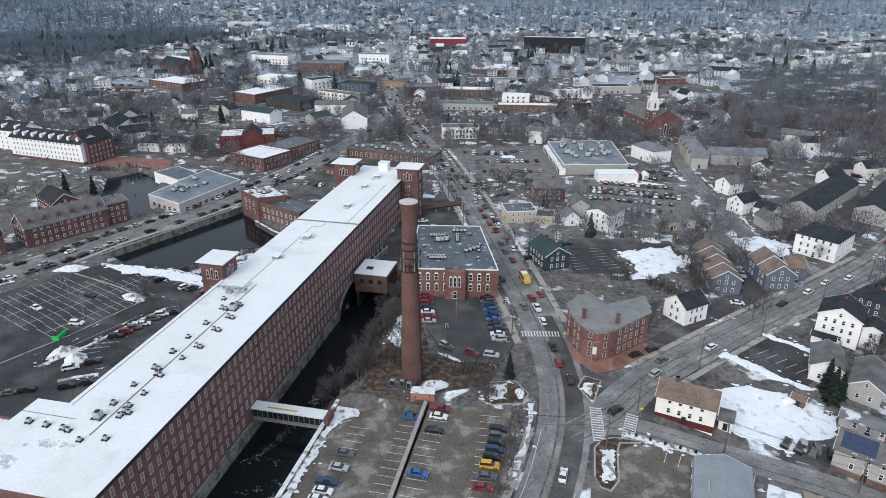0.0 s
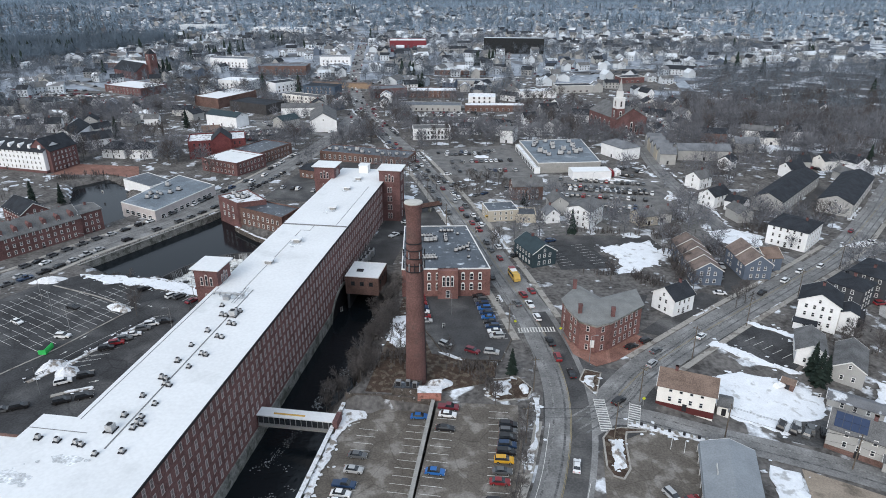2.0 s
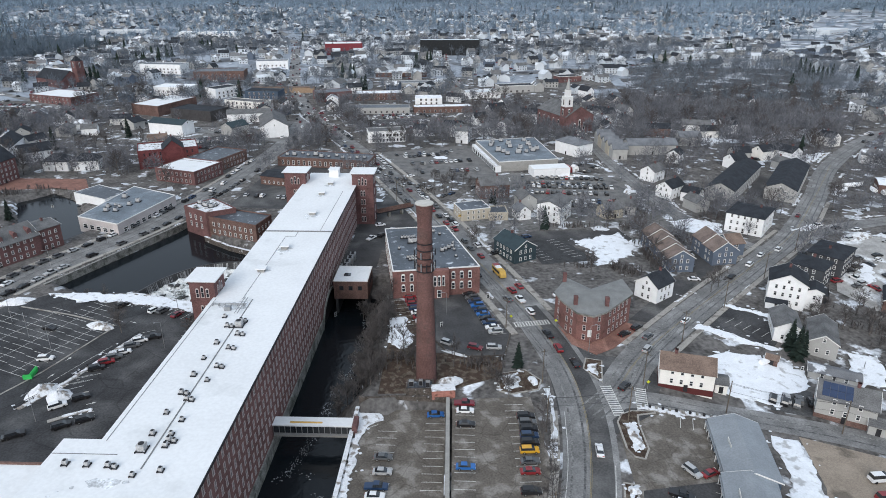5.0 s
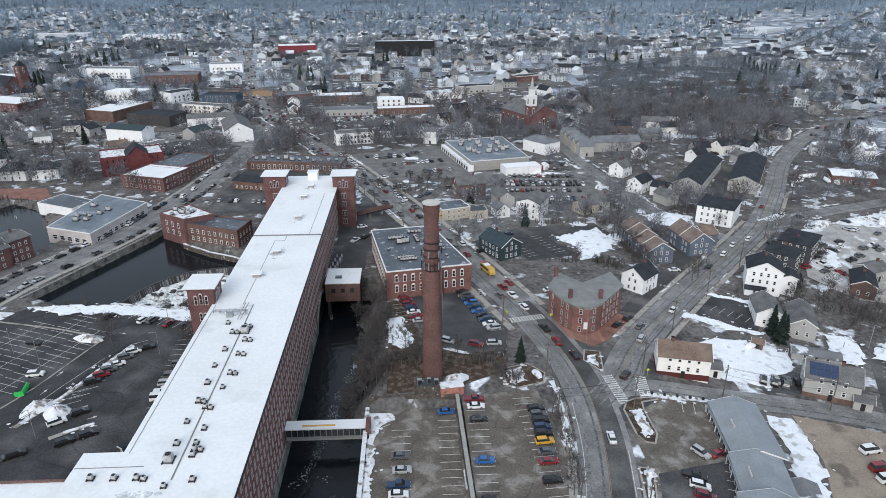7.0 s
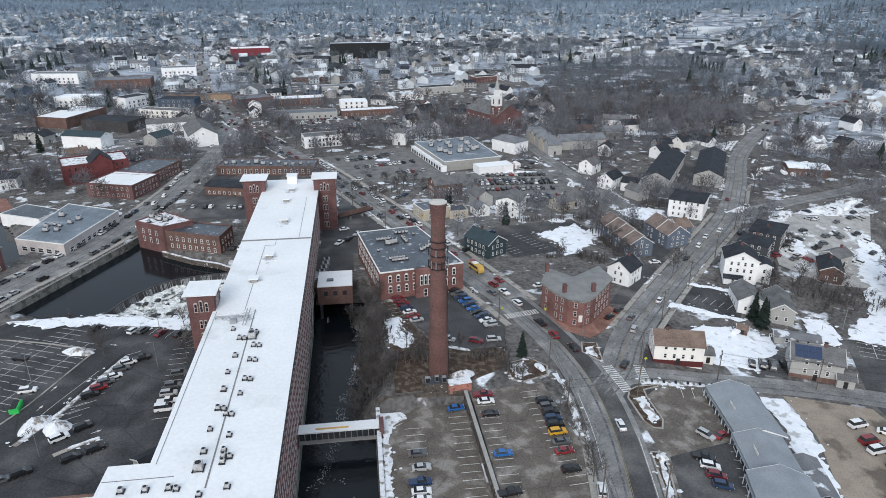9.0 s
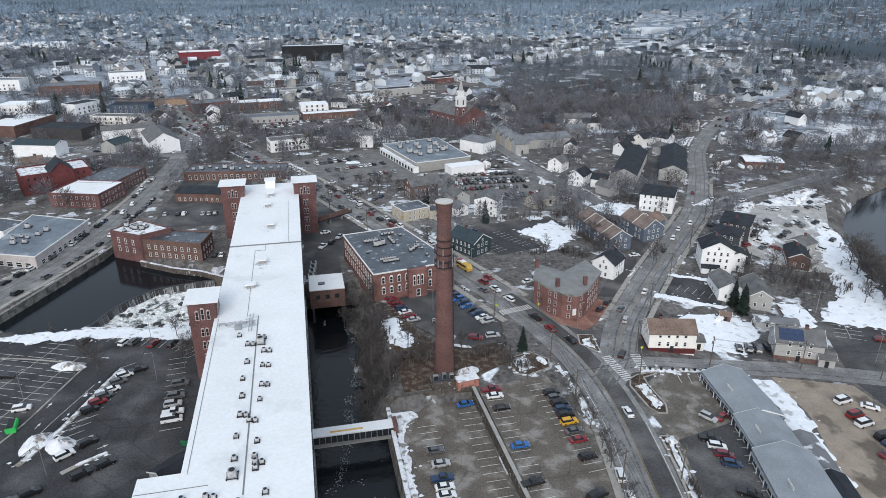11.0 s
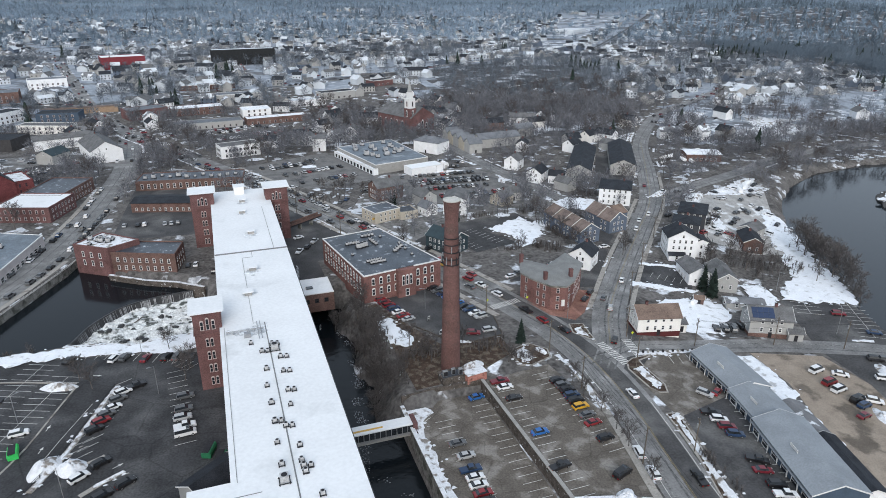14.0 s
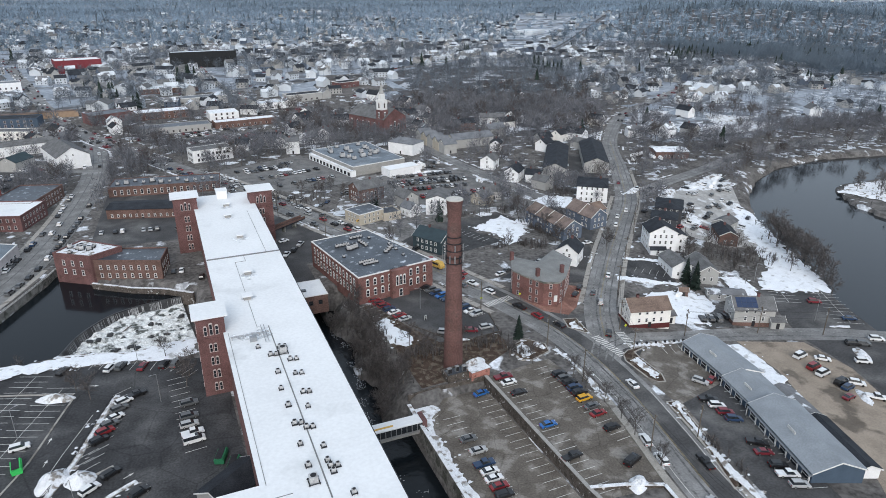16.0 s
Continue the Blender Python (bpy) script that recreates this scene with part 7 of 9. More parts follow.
# cars parked along the kerb of the main street
kerb_line = spline(MAIN[8:16], 6.4)
for p, q in zip(kerb_line, kerb_line[1:]):
    d_ = (q - p).normalized()
    for off, odds in ((5.2, 0.4), (-5.2, 0.5), (1.8, 0.3 if p.y > 110 else 0.0)):
        if CR.random() < odds and p.y > 58:
            any_car(p.x - d_.y * off, p.y + d_.x * off, math.degrees(math.atan2(d_.y, d_.x)), 0.1, "cars along the main street", CR.choice(("red", "maroon", "white", "black", "grey")) if off == 1.8 else None)
# parked cars, bay by bay
for x, y, h, c, s in ((10.9, -11.4, 0, "maroon", "pickup"), (11.1, -14.5, 0, "white", "sedan"), (11.3, -20.2, 0, "black", "sedan"), (11.2, -36, 0, "blue", "sedan"), (9.9, -49.2, 8, "black", "pickup"), (22.5, -56.2, 20, "black", "van"),
                      (26.9, -16.5, 4, "black", "suv"), (27.1, -19.1, 4, "grey", "suv"), (27.2, -21.7, 4, "black", "suv"), (27.1, -24.3, 4, "navy", "suv"), (27.0, -26.9, 4, "black", "suv"), (26.7, -29.8, 4, "yellow", "suv"), (26.5, -33.6, 4, "grey", "sedan"), (26.2, -37.1, 4, "red", "sedan"), (25.8, -43.6, 4, "black", "suv")):
    car(x, y, h, s, c, 0.03, "cars in the upper car park")
for x, y, h, c, s in ((3.2, -12.5, 5, "blue", "sedan"), (-9, -29.8, 0, "grey", "sedan"), (-8.6, -34.9, 0, "silver", "sedan"), (-9.4, -40.0, 0, "navy", "pickup"), (-9.4, -42.9, 0, "white", "sedan"), (-9.6, -45.6, 0, "white", "sedan"), (-9.6, -48.4, 0, "red", "sedan"), (-9.8, -51.4, 0, "black", "suv")):
    car(x, y, h, s, c, -2.96, "cars in the sunken car park")
for k, c in enumerate(("red", "maroon", "red", "navy", "white", "red", "silver")):
    car(-8.8 + 0.93 * k, 52 - 3.0 * k, 12, CR.choice(("sedan", "suv")), c, 0.03, "cars at the brick works")
for k, c in enumerate(("green", "black", "grey", "navy", "blue", "navy", "blue", "black", "navy", "white", "silver")):
    car(11.6 + 0.93 * k, 57.6 - 3.0 * k, -168, CR.choice(("sedan", "suv")), c, 0.03, "cars at the brick works")
for x, y, h, c in ((5.7, 19.9, -30, "silver"), (14.2, 17.6, -20, "maroon"), (20.0, 17.8, 0, "silver")):
    car(x, y, h, "suv", c, 0.03, "cars at the brick works")
for x, y, h, c, s in ((62.9, -36, -55, "silver", "suv"), (66.6, -36.5, 30, "red", "sedan"), (58.4, -43.8, -20, "black", "pickup"), (58.4, -46.9, -20, "white", "suv"), (58.2, -50.1, -20, "maroon", "suv"), (58, -53.3, -20, "navy", "suv"), (56, -63, -35, "black", "pickup"), (53.9, -71.2, -20, "black", "suv"), (53.3, -74.4, -20, "white", "pickup"), (52.9, -78, -20, "silver", "suv"), (54.5, -66.3, -20, "maroon", "sedan")):
    car(x, y, h, s, c, 0.04, "cars at the row of shops")
for x, y, h, c, s in ((102.7, -37.2, 10, "white", "van"), (107.8, -41.1, -40, "white", "sedan"), (100.9, -43.4, 10, "red", "van"), (100.4, -47, 10, "white", "van"), (101, -52.5, 10, "black", "van"), (105, -54.5, -40, "white", "suv"), (96.4, -58.4, 10, "maroon", "sedan"), (103.5, -61.5, -40, "white", "pickup"), (125, -38.3, -30, "black", "suv"), (127.9, -39.8, -30, "grey", "suv"), (134.9, -39.3, -30, "white", "suv"), (140, -11.9, -30, "maroon", "suv"), (139.8, -26, -30, "navy", "sedan"), (95.8, -6.3, 72, "silver", "sedan"), (98.5, -7.2, 72, "grey", "suv"), (101.3, -8.1, 72, "black", "suv"), (100.5, -55, 10, "navy", "suv"), (118, -47, -30, "white", "suv"), (113, -60, 60, "white", "suv")):
    car(x, y, h, s, c, 0.04, "cars behind the shops")
canal_line = spline(CANAL[1:9], 6.2)
for p, q in zip(canal_line, canal_line[1:]):
    d_ = (q - p).normalized()
    for off, odds in ((5.9, 0.72), (-5.9, 0.8), (1.9, 0.1), (-1.9, 0.1)):
        if CR.random() < odds and p.y > -20:
            any_car(p.x - d_.y * off, p.y + d_.x * off, math.degrees(math.atan2(d_.y, d_.x)), 0.09, "cars along the pond street")
for x, y, h, c, s in ((-136, 13.4, -20, "white", "sedan"), (-114.8, 7.2, 8, "white", "suv"), (-124.6, 25.4, -14, "black", "sedan"), (-108.4, 42, 60, "black", "suv"), (-95.6, 38.8, 62, "white", "suv"), (-92.6, 38.6, 62, "grey", "suv"), (-86.6, 36, 66, "maroon", "sedan"), (-80.6, 34.6, 66, "black", "suv"), (-77.4, 33.8, 66, "grey", "suv"),
                      (-88.3, 20.8, 20, "black", "pickup"), (-91.4, 18.6, 27, "white", "suv"), (-92.4, 15.3, 27, "grey", "suv"), (-93.4, 11.6, 27, "white", "sedan"), (-94.6, 8.6, 27, "grey", "suv"), (-95.6, 5.9, 28, "red", "suv"), (-96.8, 2.6, 28, "black", "suv"), (-74.8, -3.3, 5, "white", "pickup"), (-74.6, -6.6, 5, "white", "van"), (-74.9, 10.6, 5, "grey", "suv"), (-75.2, 4.4, 5, "grey", "suv"), (-75.4, 0.6, 5, "silver", "suv"), (-93.6, -11.9, 33, "black", "suv"), (-97.8, -15.8, 36, "white", "suv"),
                      (-87.4, -21.3, 33, "black", "suv"), (-92, -24.0, 33, "black", "suv"), (-101.5, -28, 30, "black", "suv"), (-105, -30, 30, "grey", "sedan"), (-86, -42, 75, "white", "suv"), (-82, -42, 75, "white", "suv"), (-117, -32, 30, "black", "suv"), (-121, -34, 30, "silver", "sedan")):
    car(x, y, h, s, c, 0.03, "cars beside the mill")
# the big car parks
for y0, x0, x1, slope in ((206, 44, 90, -0.06), (195, 46, 90, -0.06), (189, 46, 92, -0.06), (178, 44, 88, -0.06), (163, 54, 90, -0.04), (157, 60, 90, -0.04)):
    x = x0
    while x < x1:
        if CR.random() < 0.92:
            any_car(x, y0 + slope * (x - x0), 84, 0.03, "cars in the big car park")
        x += 2.75
for x0, y0, dx, dy, n, h in ((-33, 254, 2.9, 0.9, 13, 107), (-30, 249, 2.9, 0.9, 13, 107), (-24, 232, 2.9, 0.8, 14, 107), (-14, 214, 2.9, 0.6, 12, 107), (60, 246, 1.8, -2.4, 7, 40), (78, 235, 2.6, -1.4, 6, 60), (70, 222, 2.8, -0.6, 6, 80), (-20, 320, 2.9, 0.7, 14, 105), (-14, 340, 2.9, 0.7, 12, 105), (-12, 352, 2.9, 0.7, 12, 105), (-196, 268, 2.9, 0.3, 14, 95), (-196, 284, 2.9, 0.3, 14, 95)):
    for k in range(n):
        if CR.random() < 0.68:
            any_car(x0 + dx * k, y0 + dy * k, h, 0.03, "cars in the town car parks")
for x, y, h in ((60, 58, 20), (56, 52, 20), (66, 60, 20), (62, 27.5, 40), (66.8, 31.8, 40), (100, 84, 100), (101, 89, 100), (103, 95, 100), (97, 70, 5), (118, 92, 30), (122, 96, 30), (45, 55, 20), (49, 57, 20), (34, 108, 30), (38, 112, 30), (30, 104, 30), (150, 96, 25), (160, 80, 20), (165, 84, 20), (172, 76, 20), (178, 80, 20), (170, 92, 20), (150, 70, 20), (155, 66, 20), (180, 96, 20), (185, 88, 20), (150, 172, 60), (158, 184, 60), (166, 196, 60), (172, 130, 20), (180, 128, 20), (188, 126, 20), (-30, 108, 60), (-26, 112, 60), (-22, 118, 60), (-28, 125, 20), (-65, 98, 80), (-61.5, 160, 0), (-75, 108, 85), (-72, 108, 85), (24, 93, 30), (27, 96, 30), (0, 170, 60), (4, 174, 60), (16, 184, 20), (20, 190, 20), (38, 150, 80), (41, 152, 80), (-20, 206, 20), (-14, 186, 60), (-8, 184, 60)):
    any_car(x, y, h, 0.03, "cars in the yards")
for x, y, c in ((92.2, -6.5, "black"), (94.6, -7.8, "black"), (97.2, -8.9, "grey")):
    car(x, y, 62, "suv", c, 0.04, "cars beside the snowy yard")
# boats under white covers
def covered_boat(x, y, rot, size=1.0):
    boat = thing("covered_boat", pose(x, y, 0.1, 0, 0, rot) @ Matrix.Scale(size, 4), "boat under a white winter cover on stands", "boat", "boats laid up for the winter")
    bm = bmesh.new()
    for k in range(9):
        t = k / 8
        w = 1.15 * math.sin(math.pi * min(1.0, 0.25 + 0.75 * t)) ** 0.7 + 0.05
        ring_ = [bm.verts.new((-3 + 6 * t, w * math.cos(a), 0.35 + (0.55 + 0.9 * math.sin(a)) * (1 if math.sin(a) > 0 else 0.5))) for a in np.arange(0, 6.28, 0.785)]
        if k:
            for i in range(8):
                bm.faces.new((last[i], last[(i + 1) % 8], ring_[(i + 1) % 8], ring_[i]))
        else:
            bm.faces.new(ring_)
        last = ring_
    bm.faces.new(last[::-1])
    bmesh.ops.recalc_face_normals(bm, faces=bm.faces[:])
    part("hull", bm, WHITE_SIDE, boat)
    bm = bmesh.new()
    box(bm, -1.8, -0.6, -0.1, -1.5, 0.6, 0.5)
    box(bm, 1.2, -0.6, -0.1, 1.5, 0.6, 0.5)
    part("stand", bm, DARK_STEEL, boat)


for x, y, rot, size in ((99, 12.5, 35, 1.0), (220.5, 193, 20, 1.4), (226, 194.5, 30, 1.3), (229, 186, 80, 1.2), (232, 181.5, 70, 1.2), (213.5, 185, 40, 1.2), (252, 202, 10, 1.4), (257, 197, 15, 1.4), (214, 118, 60, 1.3), (222, 122, 40, 1.2), (228, 127, 20, 1.3)):
    covered_boat(x, y, rot, size)
# tents beside the shop hall
for x, y, m_, label_ in ((71.5, 219.5, CAR_PAINT["red"], "small bright red tent beside the shop hall"), (75.8, 220.3, WHITE_SIDE, "small white domed tent beside the shop hall")):
    tent = thing("tent", pose(x, y, 0, 0, 0, 12), label_, "tent", "tents beside the shop hall")
    bm = bmesh.new()
    prof_ = [(-2, 0), (-2, 2.2), (-1.5, 3.4), (0, 4.1), (1.5, 3.4), (2, 2.2), (2, 0)]
    a_ = [bm.verts.new((u, -2.2, w)) for u, w in prof_]
    b_ = [bm.verts.new((u, 2.2, w)) for u, w in prof_]
    for k in range(6):
        bm.faces.new((a_[k], a_[k + 1], b_[k + 1], b_[k]))
    bm.faces.new(a_[::-1])
    bm.faces.new(b_)
    bmesh.ops.recalc_face_normals(bm, faces=bm.faces[:])
    part("canvas", bm, m_, tent)
    bm = bmesh.new()
    box(bm, -0.8, -2.28, 0, 0.8, -2.2, 2.1)
    part("flap", bm, GRAY_SIDE, tent)
# short bus in the queue
bus = thing("short_bus", pose(24.2, 72.5, 0.08, 0, 0, -69), "short bus with a yellow front and red and white roof", "bus")
bm = bmesh.new()
extrude_side(bm, [(-4.2, 0.5), (-4.2, 2.9), (3.0, 2.9), (3.6, 2.3), (4.2, 1.5), (4.2, 0.5)], 1.2, 1.15, 0.5, 2.9)
bmesh.ops.recalc_face_normals(bm, faces=bm.faces[:])
part("body", bm, YELLOW_METAL, bus)
bm = bmesh.new()
box(bm, -4.1, -1.1, 2.9, 0.2, 1.1, 3.1)
part("roof", bm, CAR_PAINT["white"], bus)
bm = bmesh.new()
box(bm, -4.1, -1.12, 3.1, -2.2, 1.12, 3.3)
part("roof_box", bm, CAR_PAINT["red"], bus)
for s in (-1, 1):
    bm = bmesh.new()
    box(bm, -3.9, s * 1.2 - 0.03, 1.6, 2.6, s * 1.2 + 0.03, 2.4)
    part("window_band", bm, GLASS, bus)
    for x in (-2.7, 2.7):
        bm = bmesh.new()
        tube(bm, (x, s * 1.05, 0.45), (x, s * 1.25, 0.45), 0.45, 0.45, 12)
        part("wheel", bm, TYRE, bus)
# dumpsters
for x, y, m_, r in ((-114.2, -1.2, BRIGHT_GREEN, 10), (-69, -16, GREEN_METAL, -20), (-66.5, -20, GREEN_METAL, -20)):
    d = thing("dumpster", pose(x, y, 0.03, 0, 0, r), "green metal refuse container with a sloping lid", "dumpster", "refuse containers")
    bm = bmesh.new()
    extrude_side(bm, [(-1.1, 0.15), (-1.3, 1.3), (0.9, 1.8), (1.2, 1.3), (1.1, 0.15)], 2.2, 2.2, 0, 2)
    bmesh.ops.recalc_face_normals(bm, faces=bm.faces[:])
    part("bin", bm, m_, d)
    bm = bmesh.new()
    box(bm, -1.0, -2.1, 1.75, 0.6, 2.1, 1.85)
    part("lid", bm, DARK_STEEL, d)

# ---- markings ----
def bay_lines(x, y, ang, n, pitch, length, z, label="white lines of the parking bays", ends=False):
    bm = bmesh.new()
    for k in range(n + 1):
        box(bm, -length / 2, k * pitch - 0.06, 0, length / 2, k * pitch + 0.06, 0.012)
    if ends:
        box(bm, -0.06, 0, 0.014, 0.06, n * pitch, 0.02)
    me = mesh_of(bm, "bay_markings")
    me.materials.append(PAINT)
    ob = new("bay_markings", me)
    ob.matrix_world = pose(x, y, z, 0, 0, ang)
    return tagged(ob, label, "road marking", kind="structure")


bay_lines(11, -62, 0, 19, 2.72, 5.0, 0.03)
bay_lines(26.6, -48, 4, 14, 2.66, 5.0, 0.032)
bay_lines(3.2, -62, 0, 17, 2.72, 5.0, -2.96)
bay_lines(-9, -60, 0, 15, 2.72, 5.0, -2.958)
bay_lines(-8.6, 32, 12, 7, 3.0, 5, 0.034)
bay_lines(22, 27, 13, 11, 3.0, 5, 0.036)
for x, y, a_, n in ((-132, 2, -22, 16), (-142, 6, -22, 13), (-121, 0, -22, 13), (-152, 10, -22, 10)):
    bay_lines(x, y, a_, n, 2.75, 9.5, 0.035, ends=True)
for k in range(10):
    bay_lines(-98.5 + 0.87 * k, -7 + 3.25 * k, 29, 1, 2.9, 5.2, 0.037)
for x, y, a_ in ((-108.4, 8, 74), (-108.4, -1.2, 74), (-89.8, -13.7, 30), (-99.5, 31, -20)):
    bm = bmesh.new()
    prism(bm, [(-1.3, -0.09), (0.2, -0.09), (0.2, -0.42), (1.3, 0), (0.2, 0.42), (0.2, 0.09), (-1.3, 0.09)], 0, 0.012)
    me_ = mesh_of(bm, "lane_arrow")
    me_.materials.append(PAINT)
    ob_ = new("lane_arrow", me_)
    ob_.matrix_world = pose(x, y, 0.036, 0, 0, a_)
    tagged(ob_, "worn white lane arrow on the dark asphalt", "road marking", kind="structure")
strip("road_marking", [(-107.4, -6.5), (-104.8, 1), (-102.1, 8), (-99, 16)], 0.12, 0.036, PAINT, "white lane line in the wide car park", "road marking")
bay_lines(-73.2, 27, 40, 4, 2.2, 4.6, 0.038, "white hatched no-parking area beside the tower")
bay_lines(-74.6, -10, 5, 12, 3.0, 5.2, 0.037)
bay_lines(-78, 33.4, 66, 11, 3.1, 5, 0.037)
bay_lines(56.5, -80, -18, 14, 3.0, 5, 0.04)
bay_lines(66, -17, -105, 6, 2.9, 5, 0.04)
bay_lines(110, 25, 40, 6, 2.9, 5, 0.04)
bay_lines(94, 44, -45, 5, 2.9, 4, 0.04)
bay_lines(45, 88, 24, 8, 2.8, 5, 0.03)
bay_lines(57, 92, 24, 7, 2.8, 5, 0.03)
bay_lines(138, -28, -30, 9, 2.9, 9, 0.04, ends=True)
bay_lines(132, -8, -30, 6, 2.9, 9, 0.04, ends=True)
for x, y, a_, n, L in ((33, 34.2, 102, 13, 0.95), (51, -7.8, 5, 14, 1.0), (58.9, -7.2, -9, 11, 1.0)):
    z_ = thing("zebra_crossing", pose(x, y, 0.1, 0, 0, a_), "white ladder crossing across the street", "crossing", kind="structure")
    for k in range(n):
        bm = bmesh.new()
        box(bm, -1.4, (k - n / 2) * L, 0, 1.4, (k - n / 2) * L + 0.42, 0.012)
        part("stripe", bm, PAINT, z_)
    for x_ in (-1.5, 1.4):
        bm = bmesh.new()
        box(bm, x_, -n / 2 * L, 0.001, x_ + 0.12, (n - 1) / 2 * L + 0.42, 0.014)
        part("edge_line", bm, PAINT, z_)
# hatched bay by the footbridge
hz = bay_lines(-13.5, -17.5, 30, 6, 1.1, 3.6, -2.95, "white hatched no-parking bay")
# traffic islands
for pts in ([(50.2, -17.5), (52, -14), (55, -12.5), (61, -12.4), (61, -13.6), (56.4, -14.6), (55.8, -18), (55.8, -28), (54, -31.8), (51.5, -31), (50.3, -28)], [(47.3, 13.3), (52.2, 12), (50.1, 0), (45.6, 7.4)], [(20.5, 4), (28.7, 6.3), (33, 1), (31.7, -3.7), (24, -6.2), (20.6, -5)], [(47, -39.5), (50.6, -40.3), (47, -54), (40.6, -73), (38.2, -73), (44.5, -54)], [(-104, 337), (-94, 290), (-79, 289)]):
    sheet("mulch_bed", inset(ccw(pts), 0.45), 0.204, LITTER, "brown mulch bed inside the kerb", "mulch bed")
    sheet("traffic_island", pts, 0.2, PAVE, "raised kerbed island with snow and mulch", "traffic island", depth=0.2)
for k, pts in enumerate(([(51.9, -18), (54.6, -18), (54.8, -28), (52, -29)], [(47.4, 10), (50.2, 10), (49.4, 3), (47, 7)], [(21.8, 3), (26, 4.5), (26.5, -3), (22, -4)], [(48.2, -42), (49.6, -41), (46.4, -54), (41.2, -71), (40.4, -71)])):
    snow_sheet(pts, 0.215, 0.12, 140 + k, DIRTY_SNOW, "dirty snow on the raised island", 0.8)

# ploughed snow along the kerbs
ER = random.Random(63)
for li, (line_, w_) in enumerate(ROADS[5:]):
    pts_ = spline(line_, 5.0)
    i = 2
    while i < len(pts_) - 8:
        m_ = ER.randint(2, 6)
        p_ = pts_[i]
        if p_.y > 420 or p_.x > 420:
            break
        if ER.random() < 0.5 and not (20 < p_.x < 60 and -30 < p_.y < 45):
            s_ = ER.choice((-1, 1))
            seg = pts_[i:i + m_]
            off = w_ / 2 + ER.uniform(0.4, 2.6)
            a_, b_ = [], []
            for q0, q1 in zip(seg, seg[1:] + [pts_[i + m_]]):
                d_ = (q1 - q0).normalized()
                nn_ = Vector((-d_.y, d_.x)) * s_
                a_.append(tuple(q0 + nn_ * off))
                b_.append(tuple(q0 + nn_ * (off + ER.uniform(0.5, 1.8))))
            snow_sheet(a_ + b_[::-1], 0.205, 0.16, 300 + i + li, DIRTY_SNOW, "ploughed snow along the kerb", 1.2)
        i += m_

# ---- poles, lamps, fence posts ----
def utility_pole(x, y, h=11, arm=0):
    p = thing("utility_pole", pose(x, y, hill(x, y), 0, 0, arm), "weathered wooden utility pole with a crossarm", "utility pole", "utility poles along the streets")
    bm = bmesh.new()
    tube(bm, (0, 0, -0.5), (0, 0, h), 0.17, 0.12, 8)
    part("pole", bm, POLE_WOOD, p)
    bm = bmesh.new()
    box(bm, -1.2, -0.06, h - 0.9, 1.2, 0.06, h - 0.75)
    arm_ = part("crossarm", bm, POLE_WOOD, p)
    for s in (-1.1, -0.5, 0.5, 1.1):
        bm = bmesh.new()
        tube(bm, (s, 0, h - 0.75), (s, 0, h - 0.55), 0.05, 0.05, 6)
        part("insulator", bm, STEEL, arm_)
    bm = bmesh.new()
    tube(bm, (0, 0.3, h - 2.6), (0, 0.3, h - 1.6), 0.22, 0.22, 8)
    part("transformer", bm, STEEL, p)
    return (x, y, h)


def wires(a, b):
    cu = bpy.data.curves.new("overhead_wire", "CURVE")
    cu.dimensions, cu.bevel_depth = "3D", 0.03
    for s, dz in ((-1.0, -0.55), (0.5, -0.55), (0.0, -3.0)):
        sp = cu.splines.new("POLY")
        sp.points.add(8)
        for k in range(9):
            t = k / 8
            sp.points[k].co = (a[0] + (b[0] - a[0]) * t + s * 0.6, a[1] + (b[1] - a[1]) * t, a[2] + (b[2] - a[2]) * t + dz - 4 * 0.9 * t * (1 - t), 1)
    cu.materials.append(DARK_STEEL)
    tagged(new("overhead_wire", cu), "sagging overhead wires between poles", "wire", "overhead wires")


poles = [utility_pole(x, y, 11, 20) for x, y in ((26.5, -86), (29.2, -54.7), (31.6, -22), (33, 0), (24.5, 31), (15.5, 60), (3, 92), (-9, 124), (-24, 162), (-42, 205))]
for a, b in zip(poles, poles[1:]):
    wires(a, b)
poles2 = [utility_pole(x, y, 11, -40) for x, y in ((53, -17.5), (61, -0.5), (79, 24), (100, 47), (124, 72), (148, 99))]
for a, b in zip(poles2, poles2[1:]):
    wires(a, b)
wires(poles[2], poles2[0])
poles3 = [utility_pole(x, y, 10, 70) for x, y in ((78.4, -12.7), (103, -20.5), (122, -30), (44, -55))]
wires(poles3[0], poles3[1])
wires(poles3[1], poles3[2])
for x, y, h in ((49, 17, 9), (42, 36, 9), (27, 72, 9), (16, 110, 9), (-128, 20, 9), (-116, 12, 9), (-140, 30, 9), (-100, -22, 9), (-82, 15, 9), (4.8, 40, 8), (-150, 70, 9), (-141, 96, 9), (134, 10, 8), (128, -22, 9), (60, 190, 9), (80, 170, 9), (-10, 240, 9), (-88, 40, 8)):
    p = thing("street_lamp", pose(x, y, 0, 0, 0, (x * 37) % 360), "slim grey street lamp with one arm", "street lamp", "street lamps")
    bm = bmesh.new()
    tube(bm, (0, 0, -0.3), (0, 0, h), 0.1, 0.06, 6)
    part("pole", bm, STEEL, p)
    bm = bmesh.new()
    tube(bm, (0, 0, h), (1.6, 0, h + 0.3), 0.05, 0.05, 5)
    la_ = part("arm", bm, STEEL, p)
    bm = bmesh.new()
    box(bm, 1.3, -0.15, h + 0.2, 2.0, 0.15, h + 0.34)
    part("lamp_head", bm, STEEL, la_)
